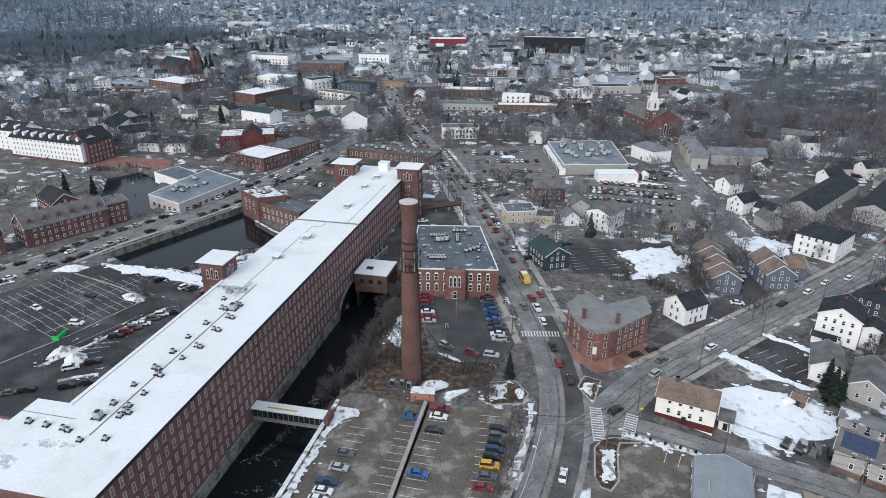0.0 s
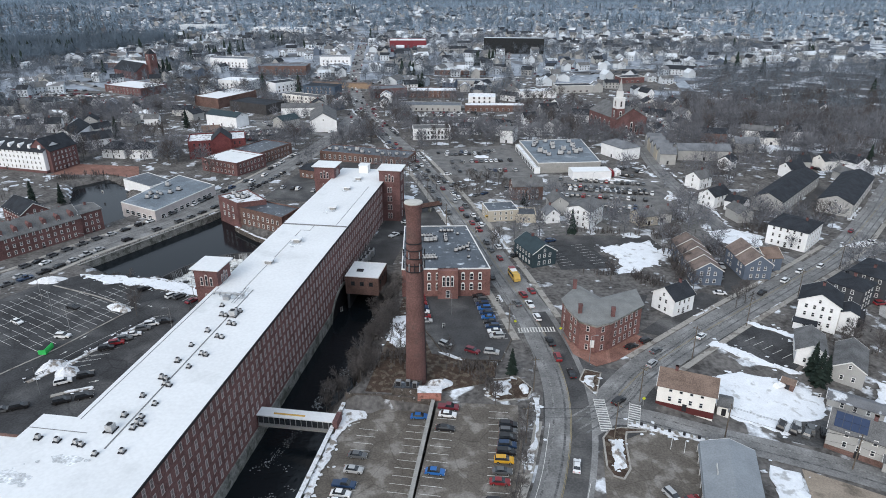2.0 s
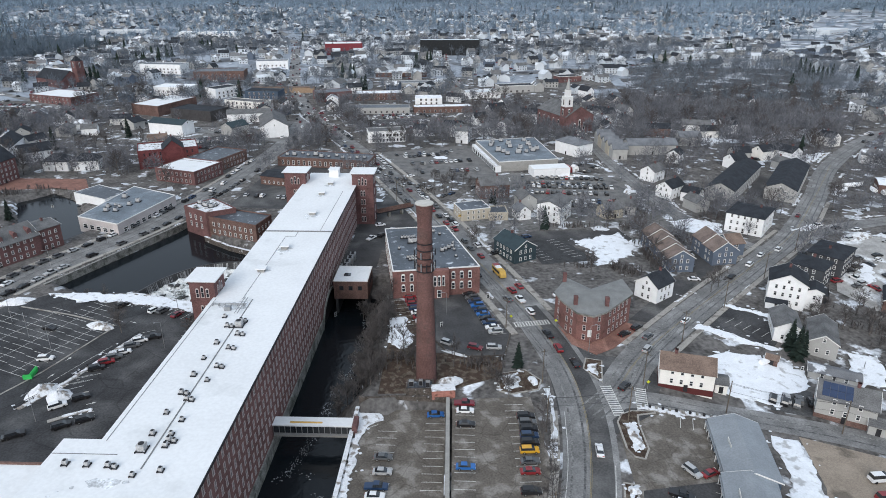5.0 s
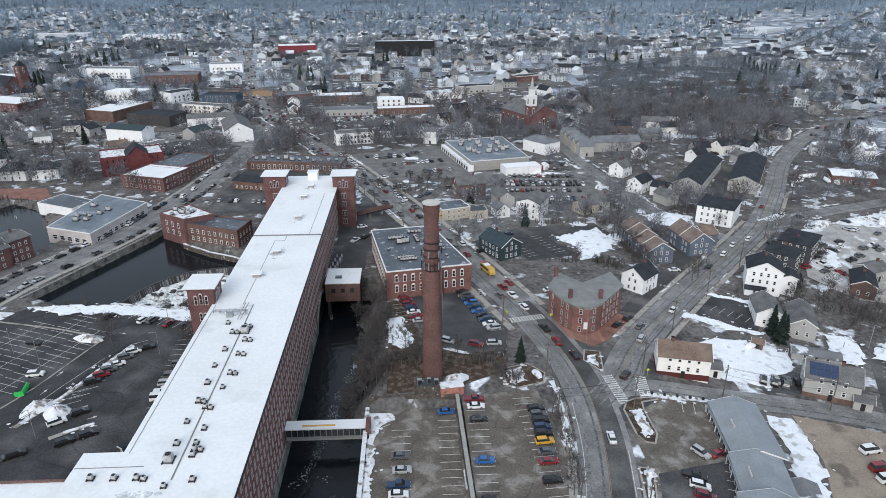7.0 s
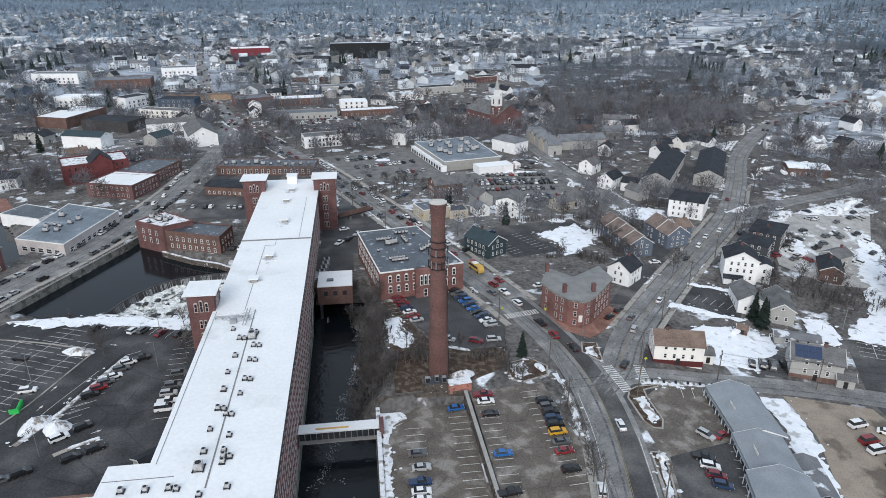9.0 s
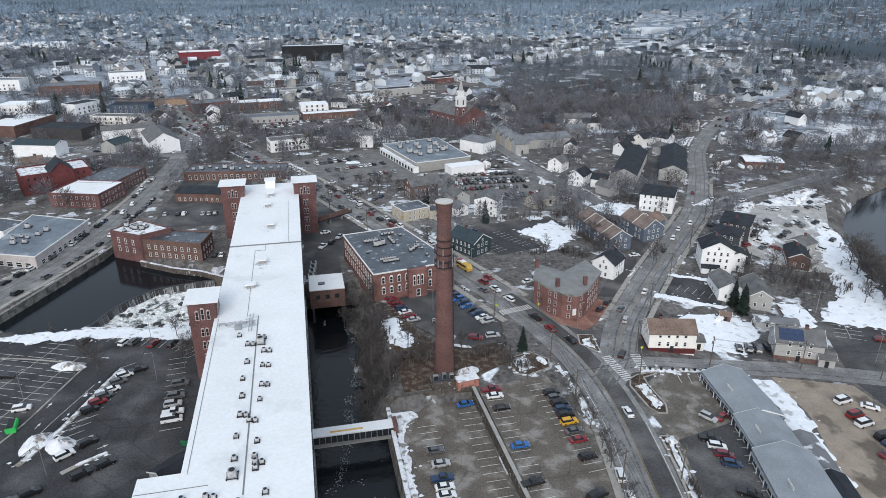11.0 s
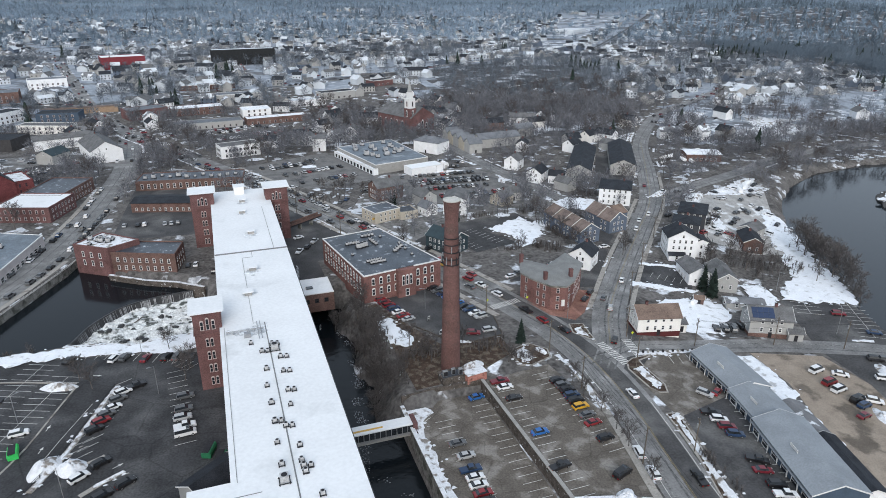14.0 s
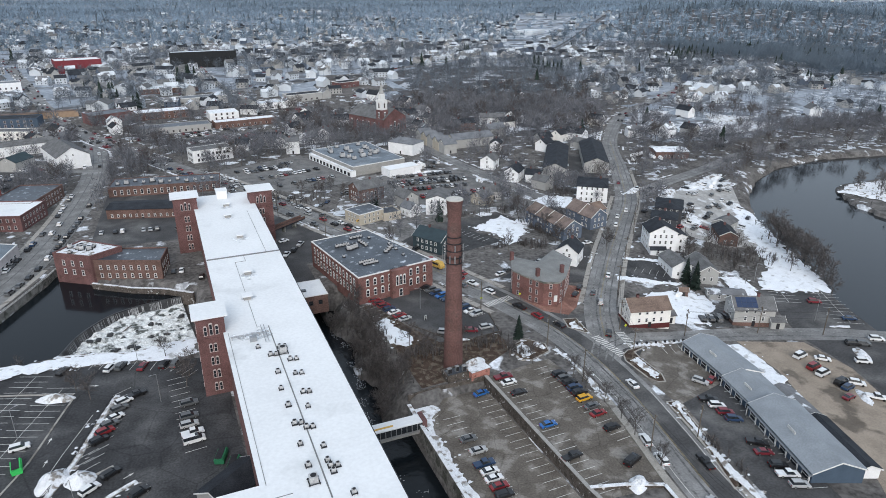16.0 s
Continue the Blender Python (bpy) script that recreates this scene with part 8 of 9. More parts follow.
# crossing signs
for x, y in ((26.3, 34.5), (40.8, 32), (61.6, -2.6)):
    p = thing("crossing_sign", pose(x, y, 0), "yellow-green diamond crossing sign on a post", "sign", "crossing signs")
    bm = bmesh.new()
    tube(bm, (0, 0, -0.2), (0, 0, 2.9), 0.05, 0.05, 6)
    part("post", bm, STEEL, p)
    bm = bmesh.new()
    prism(bm, [(0, -0.55), (0.55, 0), (0, 0.55), (-0.55, 0)], -0.02, 0.02)
    part("plate", bm, mat("fluorescent_sign", (0.5, 0.55, 0.05), 0.5, 0.05), p).matrix_local = pose(0, -0.08, 2.6, 90, 0, 0)
# bollard row with snow at the corner lot
for k in range(12):
    x, y = 58.5 + 1.55 * k, -10.6 - 0.42 * k
    p = thing("stone_post", pose(x, y, 0), "short granite post in a snowy verge", "post", "granite posts at the corner lot")
    bm = bmesh.new()
    box(bm, -0.3, -0.3, -0.3, 0.3, 0.3, 0.9)
    bmesh.ops.bevel(bm, geom=bm.edges[:], offset=0.06, segments=1, affect="EDGES")
    part("post", bm, DARK_STEEL if k % 2 else GRANITE, p)
snow_sheet([(57.5, -9.6), (76.5, -14.8), (76, -16.4), (57, -11.4)], 0.05, 0.15, 201, DIRTY_SNOW, "snowy verge with granite posts", 0.9)
# railing along the pond street
rl = thing("railing", pose(0, 0, 0), "dark metal railing along the pond wall", "railing")
line = spline([(-145.5, 59), (-121, 121.5), (-117.5, 132)], 2.2)
for p in line:
    bm = bmesh.new()
    box(bm, p.x - 0.05, p.y - 0.05, 0.3, p.x + 0.05, p.y + 0.05, 1.5)
    part("post", bm, DARK_STEEL, rl)
for z in (0.8, 1.45):
    bm = bmesh.new()
    for p, q in zip(line, line[1:]):
        tube(bm, (p.x, p.y, z), (q.x, q.y, z), 0.04, 0.04, 4)
    part("rail", bm, DARK_STEEL, rl)


# ---- trees ----
def bare_tree_meshes(seed, h):
    """Trunk, and a crown of forking limbs that end in fine twigs."""
    r = random.Random(seed)
    bt, bc = bmesh.new(), bmesh.new()
    lean = Vector((r.uniform(-0.08, 0.08), r.uniform(-0.08, 0.08), 1))
    tube(bt, (0, 0, -0.4), lean * h * 0.45, h * 0.022, h * 0.012, 6)
    tube(bt, lean * h * 0.45, lean * h * 0.8, h * 0.012, h * 0.004, 5)

    def grow(p, d, length, rad, level):
        q = p + d * length
        if level < 2:
            tube(bc, p, q, rad, rad * 0.55, 4 if level == 0 else 3, 0, False)
        else:
            s = d.orthogonal().normalized()
            s.rotate(Matrix.Rotation(r.uniform(0, 6.28), 3, d))
            w = max(0.05, rad * 1.2)
            v = [bc.verts.new(p + s * w), bc.verts.new(p - s * w), bc.verts.new(q)]
            bc.faces.new(v)
        if level < 3:
            n = (5, 5, 5)[level]
            for k in range(n):
                t = 0.3 + 0.7 * (k + r.random() * 0.6) / n
                nd = d.copy()
                ax = d.orthogonal().normalized()
                ax.rotate(Matrix.Rotation(r.uniform(0, 6.28), 3, d))
                nd.rotate(Matrix.Rotation(r.uniform(0.3, 1.05), 3, ax))
                nd.z += 0.16
                grow(p + d * length * t, nd.normalized(), length * r.uniform(0.46, 0.7), rad * 0.5, level + 1)

    for k in range(9):
        t = 0.28 + 0.5 * k / 9
        a = k * 2.4 + r.uniform(-0.4, 0.4)
        el = r.uniform(0.5, 1.0) + 0.3 * k / 9
        d = Vector((math.cos(a) * math.cos(el), math.sin(a) * math.cos(el), math.sin(el)))
        grow(lean * h * t, d, h * r.uniform(0.26, 0.38), h * 0.0085, 0)
    mt, mc = mesh_of(bt, "trunk"), mesh_of(bc, "crown")
    mt.materials.append(BARK)
    mc.materials.append(TWIG)
    return mt, mc


TREES = [bare_tree_meshes(100 + k, 10.0) for k in range(5)]


def bare_tree(x, y, h, k, z=None, group="bare trees"):
    t = thing("bare_tree", Matrix.LocRotScale((x, y, ground_z(x, y) if z is None else z), Euler((0, 0, (x * 7 + y * 3) % 6.28)), Vector((h / 10,) * 3)), "leafless grey-brown deciduous tree", "tree", group)
    mt, mc = TREES[k % 5]
    part("trunk", mt, None, t)
    part("crown", mc, None, t)
    return t


def conifer_meshes(seed, h):
    r = random.Random(seed)
    bt, bc = bmesh.new(), bmesh.new()
    tube(bt, (0, 0, -0.3), (0, 0, h * 0.95), h * 0.02, h * 0.004, 6)
    for k in range(210):
        t = (k / 210) ** 0.9
        z = h * (0.06 + 0.92 * t)
        rad = h * 0.24 * (1 - t) ** 0.8 * r.uniform(0.6, 1.1) + 0.1
        a = r.uniform(0, 6.28)
        tip = Vector((math.cos(a) * rad, math.sin(a) * rad, z - rad * 0.35))
        root = Vector((0, 0, z))
        s = Vector((-math.sin(a), math.cos(a), 0)) * (0.12 + rad * 0.28)
        mid = root.lerp(tip, 0.55)
        v = [bc.verts.new(p) for p in (root, mid + s, tip, mid - s, mid + Vector((0, 0, -0.3)))]
        bc.faces.new((v[0], v[1], v[2]))
        bc.faces.new((v[0], v[2], v[3]))
        bc.faces.new((v[0], v[4], v[2]))
    mt, mc = mesh_of(bt, "trunk"), mesh_of(bc, "crown")
    mt.materials.append(BARK)
    mc.materials.append(NEEDLE)
    return mt, mc


CONIFERS = [conifer_meshes(200 + k, 10.0) for k in range(3)]


def conifer(x, y, h, k=0):
    t = thing("conifer", Matrix.LocRotScale((x, y, ground_z(x, y)), Euler((0, 0, x)), Vector((h / 10,) * 3)), "dark green conifer with drooping boughs", "tree", "conifers")
    mt, mc = CONIFERS[k % 3]
    part("trunk", mt, None, t)
    part("crown", mc, None, t)
    return t


for k, (x, y, h) in enumerate(((26.6, 7.5, 9), (108, 14.5, 12), (111, 17, 9), (109, 20.5, 11), (-214, 120, 14), (-262, 262, 16), (-230, 300, 15), (-60, 330, 10), (26, 158, 8), (24.5, 160, 7), (-205, 128, 11))):
    conifer(x, y, h, k)


def clear(x, y, m=0.0):
    if any((x - a) ** 2 + (y - b) ** 2 < (r + m) ** 2 for a, b, r in TAKEN):
        return False
    if any(near_edge_open(l, x, y) < w / 2 + 3 + m for l, w in ROADS):
        return False
    if any(inside(p, x, y) for _, m_, p, _ in LOTS if m_ is not YARD_MAT) or any(inside(p, x, y) for p in (POND, FALLS, WEST_POND, EAST_RIVER)):
        return False
    return True


def near_edge_open(line, x, y):
    best = 1e9
    for (x0, y0), (x1, y1) in zip(line, line[1:]):
        dx, dy = x1 - x0, y1 - y0
        t = max(0, min(1, ((x - x0) * dx + (y - y0) * dy) / (dx * dx + dy * dy)))
        best = min(best, math.hypot(x - x0 - t * dx, y - y0 - t * dy))
    return best


for q in ((-51, 30, 26), (-51, 100, 26), (-51, -40, 26), (-51, 135, 26), (-3, 75, 26), (53, 36, 16), (43, 250, 36), (-73, 233, 32), (-104, 120, 14), (-90, 113, 14), (-150, 137, 24), (-176, 160, 16), (-146, 205, 20), (-141, 228, 20), (-172, 233, 22), (-234, 378, 30), (-190, 352, 24), (-44, 297, 16), (14, 140, 10), (60, 214, 12), (70, 100, 15)):
    TAKEN.append(q)
TR = random.Random(31)
# river bank below the chimney
for k in range(46):
    y = TR.uniform(-7, 52)
    bare_tree(-24 + 2 * math.sin(y * 0.21) + TR.uniform(0, 10), y, TR.uniform(4, 9), k, group="bare trees on the river bank")
for k, (x, y, h) in enumerate(((30.6, -25, 6), (31.2, -33, 6), (30.8, -41, 6), (29.8, -48, 7), (31, -18, 6), (28, -60, 6), (18, -2, 6), (23, -8, 7), (-6, 9, 7), (-3, 12, 7), (8, 11, 7), (-8, 17, 8), (60, 76, 8), (88, 70, 8), (87, 78, 8), (86.5, 90, 9), (86, 100, 8), (86, 108, 9), (84, 76, 7), (87, 116, 9), (90, 122, 8), (76, 126, 8), (100, 60, 8), (104, 64, 8), (128, 40, 8), (132, 34, 8), (138, 30, 9), (142, 44, 9), (150, 34, 9), (146, 24, 8), (156, 12, 8), (170, 26, 13), (173, 34, 14), (169, 18, 13), (164, 8, 14), (161, 0, 12), (177, 42, 13), (180, 26, 12), (186, 38, 12), (190, 30, 11), (168, 22, 12), (172, 28, 13), (176, 36, 12), (165, 13, 13), (162, 5, 12), (179, 34, 11), (183, 44, 12), (166, 8, 9), (163, 2, 9), (158, -6, 8), (158, 74, 8), (126, 38, 7), (14, 100, 7), (16, 106, 7), (-22, 178, 8), (0, 180, 9), (-6, 192, 8), (4, 186, 9), (10, 192, 8), (14, 178, 8), (-80, 40, 7), (-128, 54, 6), (-122, 55, 6), (-75, 20, 8), (-74, 26, 8), (-130, -20, 8), (-124, -24, 8), (-100, 24, 7), (-104, 30, 7), (290, 82, 9), (300, 88, 9), (308, 80, 9), (316, 86, 9), (296, 72, 8), (322, 76, 9))):
    bare_tree(x, y, h, k)
# ---- the wider town ----


def zone(x, y):
    for nm, p in (("belt", BELT), ("hill", EAST_HILL), ("hill", WEST_HILL), ("marsh", MARSH), ("rail", RAILYARD), ("suburb", SUBURB)):
        if inside(p, x, y):
            return nm
    return ""


def fan(x, y):
    return -1.08 * (y + 170) - 40 < x < 1.45 * (y + 170) + 40


def free(x, y, m=0.0):
    """Nothing built here, no water and no road."""
    if y > 480 or x > 450 or x < -420:
        return all(near_edge_open(l, x, y) > w / 2 + 2 + m for l, w in ROADS[:6]) and near_edge_open(FORK, x, y) > 8 + m and near_edge_open(RAIL, x, y) > 8 + m and all((x - a) ** 2 + (y - b) ** 2 > (r + m) ** 2 for a, b, r in TAKEN)
    return clear(x, y, m)


FR = random.Random(91)
kinds = [(WHITE_SIDE, SNOW_SHINGLE, "white"), (WHITE_SIDE, GRAY_SHINGLE, "white"), (GRAY_SIDE, SLATE, "grey"), (CREAM_SIDE, SLATE, "cream"), (GRAY_SIDE, GRAY_SHINGLE, "grey"), (WHITE_SIDE, SLATE, "white"), (BLUE_SIDE, SNOW_SHINGLE, "blue-grey"), (WHITE_SIDE, SLATE, "white")]
PROTO = [(wm, rm, "%s clapboard town house among bare trees" % cn) for wm, rm, cn in kinds]
first = {}
GRID = []
for iy in range(0, 88):
    for ix in range(-95, 125):
        x, y = ix * 20 + FR.uniform(-6, 6), 150 + iy * 20 + FR.uniform(-6, 6)
        if not fan(x, y):
            continue
        d = math.hypot(x, y + 150)
        zn = zone(x, y)
        dens = 0.52 + 0.75 * noise.noise(Vector((x / 150, y / 150, 7)))
        if zn == "belt":
            dens = 0.02
        elif zn in ("marsh", "rail"):
            dens = 0.05
        elif zn == "hill":
            dens = 0.01
        elif zn == "suburb":
            dens = 0.62
        if -260 < x < 20 and y < 300 or x < -120 and y < 260 or x > 125 and y < 195 + 0.1 * x or d > 1800:
            continue
        if x > 190 and inside(EAST_RIVER, x + 25, y - 25):
            continue
        if d > 1150:
            dens -= 0.1
        if FR.random() < dens and free(x, y, 5):
            GRID.append((d, x, y))
GRID.sort()
for d, x, y in GRID[:75]:
    wm, rm, lab = FR.choice(PROTO)
    key = (wm.name, rm.name)
    ang = FR.choice((10, 100, 25, 115, -20, 70)) + FR.uniform(-6, 6)
    if key not in first:
        first[key] = gable_house(x, y, ang, 11, 8.5, 5.6, 8.6, wm, rm, lab, group="town houses on the slope", z0=hill(x, y), gap=5.2, far=True)
    else:
        hh = copy_thing(first[key], pose(x, y, hill(x, y), 0, 0, ang))
        hh.scale = (FR.uniform(0.8, 1.4), FR.uniform(0.85, 1.3), FR.uniform(0.85, 1.25))
    TAKEN.append((x, y, 8))


def merged(name, parts, material_list, label, category):
    """Many small pieces as one mesh: parts is a list of (verts, faces, material indices)."""
    vs, fs, mi = [], [], []
    for v, f, m_ in parts:
        o = len(vs)
        vs += v
        fs += [tuple(i + o for i in q) for q in f]
        mi += m_
    me_ = bpy.data.meshes.new(name)
    me_.from_pydata(vs, [], fs)
    for m_ in material_list:
        me_.materials.append(m_)
    me_.polygons.foreach_set("material_index", mi)
    return tagged(new(name, me_), label, category, kind="stuff")


def small_house(x, y, z, ang, L, D, e, r, wi, ri):
    c, s = math.cos(ang), math.sin(ang)
    def P(a, b, h):
        return (x + a * c - b * s, y + a * s + b * c, z + h)
    a, b = L / 2, D / 2
    v = [P(-a, -b, -1), P(a, -b, -1), P(a, b, -1), P(-a, b, -1), P(-a, -b, e), P(a, -b, e), P(a, b, e), P(-a, b, e), P(-a, 0, r), P(a, 0, r)]
    o = 0.5
    v += [P(-a - o, -b - o, e - 0.3), P(a + o, -b - o, e - 0.3), P(a + o, 0, r + 0.2), P(-a - o, 0, r + 0.2), P(a + o, b + o, e - 0.3), P(-a - o, b + o, e - 0.3)]
    f = [(0, 1, 5, 4), (1, 2, 6, 5), (2, 3, 7, 6), (3, 0, 4, 7), (4, 8, 7), (5, 6, 9), (10, 11, 12, 13), (14, 15, 13, 12)]
    m_ = [wi] * 6 + [ri] * 2
    n = max(1, int(L / 3.2))
    for k in range(n):
        for h0 in (0.9, 3.6):
            if h0 + 1.4 > e:
                continue
            x0 = -a + (k + 0.5) * L / n
            i = len(v)
            v += [P(x0 - 0.5, -b - 0.06, h0), P(x0 + 0.5, -b - 0.06, h0), P(x0 + 0.5, -b - 0.06, h0 + 1.4), P(x0 - 0.5, -b - 0.06, h0 + 1.4)]
            f.append((i, i + 1, i + 2, i + 3))
            m_.append(8)
    return v, f, m_


def small_tree(x, y, z, h, rnd, n, thick=1.0):
    v = [(x - 0.2, y, z), (x + 0.2, y, z), (x, y + 0.2, z), (x, y, z + h * 0.8)]
    f = [(0, 1, 3), (1, 2, 3), (2, 0, 3)]
    for k in range(n):
        a, t = rnd.uniform(0, 6.28), rnd.uniform(0.22, 0.75)
        el = rnd.uniform(0.2, 1.3)
        l = h * rnd.uniform(0.22, 0.42)
        p = (x + rnd.uniform(-0.05, 0.05) * h, y + rnd.uniform(-0.05, 0.05) * h, z + h * t)
        q = (p[0] + math.cos(a) * math.cos(el) * l, p[1] + math.sin(a) * math.cos(el) * l, p[2] + math.sin(el) * l)
        w = 0.02 * h * thick * rnd.uniform(0.5, 1.2)
        i = len(v)
        v += [(p[0] - math.sin(a) * w, p[1] + math.cos(a) * w, p[2]), (p[0] + math.sin(a) * w, p[1] - math.cos(a) * w, p[2]), q]
        f.append((i, i + 1, i + 2))
    return v, f, [0] * len(f)


far, spots = [], [(x, y) for _, x, y in GRID]
for d, x, y in GRID[75:]:
    L, D = (FR.uniform(18, 30), FR.uniform(10, 15)) if FR.random() < 0.08 else (FR.uniform(9, 14), FR.uniform(7.5, 10))
    e = FR.uniform(4.8, 6.8)
    a = radians(FR.choice((10, 100, 25, 115, -20, 70)) + FR.uniform(-8, 8))
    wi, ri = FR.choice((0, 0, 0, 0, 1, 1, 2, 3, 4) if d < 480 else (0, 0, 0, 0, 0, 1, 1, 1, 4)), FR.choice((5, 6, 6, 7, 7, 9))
    # white houses beyond 650 m take the haze-tinted paint
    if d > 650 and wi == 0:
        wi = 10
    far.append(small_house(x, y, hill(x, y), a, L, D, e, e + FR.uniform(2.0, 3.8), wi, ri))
    if d < 1000 and FR.random() < 0.45:
        u, w = L * FR.uniform(-0.2, 0.3), D * 0.62
        far.append(small_house(x + u * math.cos(a) - w * math.sin(a), y + u * math.sin(a) + w * math.cos(a), hill(x, y), a + 1.571, D * 0.8, L * 0.5, e - 0.5, e + 1.6, wi, ri))
n = 0
while n < 900:
    y = FR.uniform(1500, 3200)
    x = FR.uniform(-1.08 * y - 150, 1.45 * y + 250)
    n += 1
    if math.hypot(x, y + 150) > 1780 and noise.noise(Vector((x / 330, y / 330, 7))) > -0.05 and zone(x, y) != "hill":
        e = FR.uniform(4.8, 6.8)
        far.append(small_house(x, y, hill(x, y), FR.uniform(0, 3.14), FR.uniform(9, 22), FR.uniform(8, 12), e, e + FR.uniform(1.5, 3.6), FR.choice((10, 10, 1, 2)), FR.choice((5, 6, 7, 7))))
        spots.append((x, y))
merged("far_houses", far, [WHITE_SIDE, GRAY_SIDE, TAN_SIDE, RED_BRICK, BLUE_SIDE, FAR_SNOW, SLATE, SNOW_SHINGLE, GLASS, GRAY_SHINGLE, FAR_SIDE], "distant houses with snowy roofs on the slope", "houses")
# long sheds and stores round the railway
for x, y, a_, L, D, e, wm, rm, lab in (
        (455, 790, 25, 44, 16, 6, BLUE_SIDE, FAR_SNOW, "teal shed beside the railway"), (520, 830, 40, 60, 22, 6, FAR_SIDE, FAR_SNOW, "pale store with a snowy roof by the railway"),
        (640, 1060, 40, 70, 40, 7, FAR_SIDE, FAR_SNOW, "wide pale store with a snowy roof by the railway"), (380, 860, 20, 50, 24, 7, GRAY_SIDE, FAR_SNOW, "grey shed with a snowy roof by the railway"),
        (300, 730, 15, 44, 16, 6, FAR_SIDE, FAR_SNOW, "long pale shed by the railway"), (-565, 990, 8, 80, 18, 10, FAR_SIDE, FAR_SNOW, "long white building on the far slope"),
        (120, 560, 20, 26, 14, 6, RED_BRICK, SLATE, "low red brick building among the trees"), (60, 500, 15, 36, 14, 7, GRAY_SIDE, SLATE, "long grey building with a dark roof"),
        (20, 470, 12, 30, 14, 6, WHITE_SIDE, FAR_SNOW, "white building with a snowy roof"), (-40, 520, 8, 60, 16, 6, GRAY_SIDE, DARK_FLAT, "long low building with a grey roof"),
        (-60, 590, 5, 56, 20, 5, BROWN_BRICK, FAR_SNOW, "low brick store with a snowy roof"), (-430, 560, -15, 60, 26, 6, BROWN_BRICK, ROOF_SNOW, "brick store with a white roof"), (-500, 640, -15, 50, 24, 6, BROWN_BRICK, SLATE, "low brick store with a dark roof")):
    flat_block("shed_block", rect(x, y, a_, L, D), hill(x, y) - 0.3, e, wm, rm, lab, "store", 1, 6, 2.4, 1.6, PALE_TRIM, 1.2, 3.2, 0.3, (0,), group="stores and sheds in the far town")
    TAKEN.append((x, y, L / 2))
    spots.append((x, y))
for off, w_ in ((-3, 1.6), (0, 1.6), (6, 5)):
    strip("railway", RAIL, w_, 0.6, mat("railway_ballast", (0.1, 0.1, 0.105), 0.9, 0.2), "railway track through the far town", "railway", shift=off, step=14)

# trees that can be told apart
n = 0
while n < 190:
    x, y = FR.uniform(-330, 420), FR.uniform(90, 480)
    zn = zone(x, y)
    dens = 0.9 if zn == "belt" else 0.3 if zn == "marsh" else 0.35 + 1.2 * noise.noise(Vector((x / 90, y / 90, 4)))
    if x < -40 and y < 130:
        dens = -1
    if x < -165 and y < 180:
        dens = 0.12
    if -14 < x < 128 and 90 < y < 268:
        dens *= 0.3
    if FR.random() < dens and clear(x, y, 0.5) and not (-118 < x < -60 and 100 < y < 240):
        bare_tree(x, y, FR.uniform(9, 15.5), n)
        n += 1


def tree_cloud(name, spots_, heights, count, thick, length, material, label, seed):
    """Bare crowns as clouds of thin twigs, each on its trunk."""
    g = np.random.default_rng(seed)
    P, hh = np.array(spots_), np.array(heights)[:, None]
    N = len(P)
    wide = g.uniform(0.27, 0.4, (N, 1, 1))
    u = g.normal(size=(N, count, 3))
    u /= np.linalg.norm(u, axis=2, keepdims=True)
    r = g.uniform(0.15, 1.0, (N, count, 1)) ** 0.6
    lump = 1 + 0.3 * np.sin(u[:, :, :1] * 4 + g.uniform(0, 6, (N, 1, 1))) * np.cos(u[:, :, 1:2] * 3)
    mid = u * r * lump * np.concatenate([wide, wide, np.full_like(wide, 0.38)], axis=2) * hh[:, :, None]
    mid[:, :, 2] += 0.6 * hh
    mid += P[:, None, :]
    d = u * 0.8 + g.normal(size=u.shape) * 0.35 + np.array([0, 0, 0.55])
    d /= np.linalg.norm(d, axis=2, keepdims=True)
    s = np.cross(d, g.normal(size=d.shape))
    s /= np.linalg.norm(s, axis=2, keepdims=True) + 1e-6
    half = d * (length * hh[:, :, None] * g.uniform(0.35, 0.65, (N, count, 1)))
    side = s * (thick * hh[:, :, None] * g.uniform(0.6, 1.3, (N, count, 1)))
    tri = np.stack([mid - half + side, mid - half - side, mid + half], axis=2).reshape(-1, 3)
    w = 0.016 * hh
    z0 = np.zeros_like(w)
    trunk = []
    for ax, ay in ((1, 0), (0, 1)):
        trunk.append(np.stack([P + np.concatenate([w * ax, w * ay, z0 - 0.4], 1), P - np.concatenate([w * ax, w * ay, z0 + 0.4], 1), P + np.concatenate([z0, z0, 0.8 * hh], 1)], axis=1).reshape(-1, 3))
    V = np.concatenate([tri] + trunk)
    me_ = bpy.data.meshes.new(name)
    me_.from_pydata(V.tolist(), [], np.arange(len(V)).reshape(-1, 3).tolist())
    me_.materials.append(material)
    return tagged(new(name, me_), label, "woods", kind="stuff")


HS = np.array(spots)


def off_houses(x, y, m):
    return np.min((HS[:, 0] - x) ** 2 + (HS[:, 1] - y) ** 2) > m * m


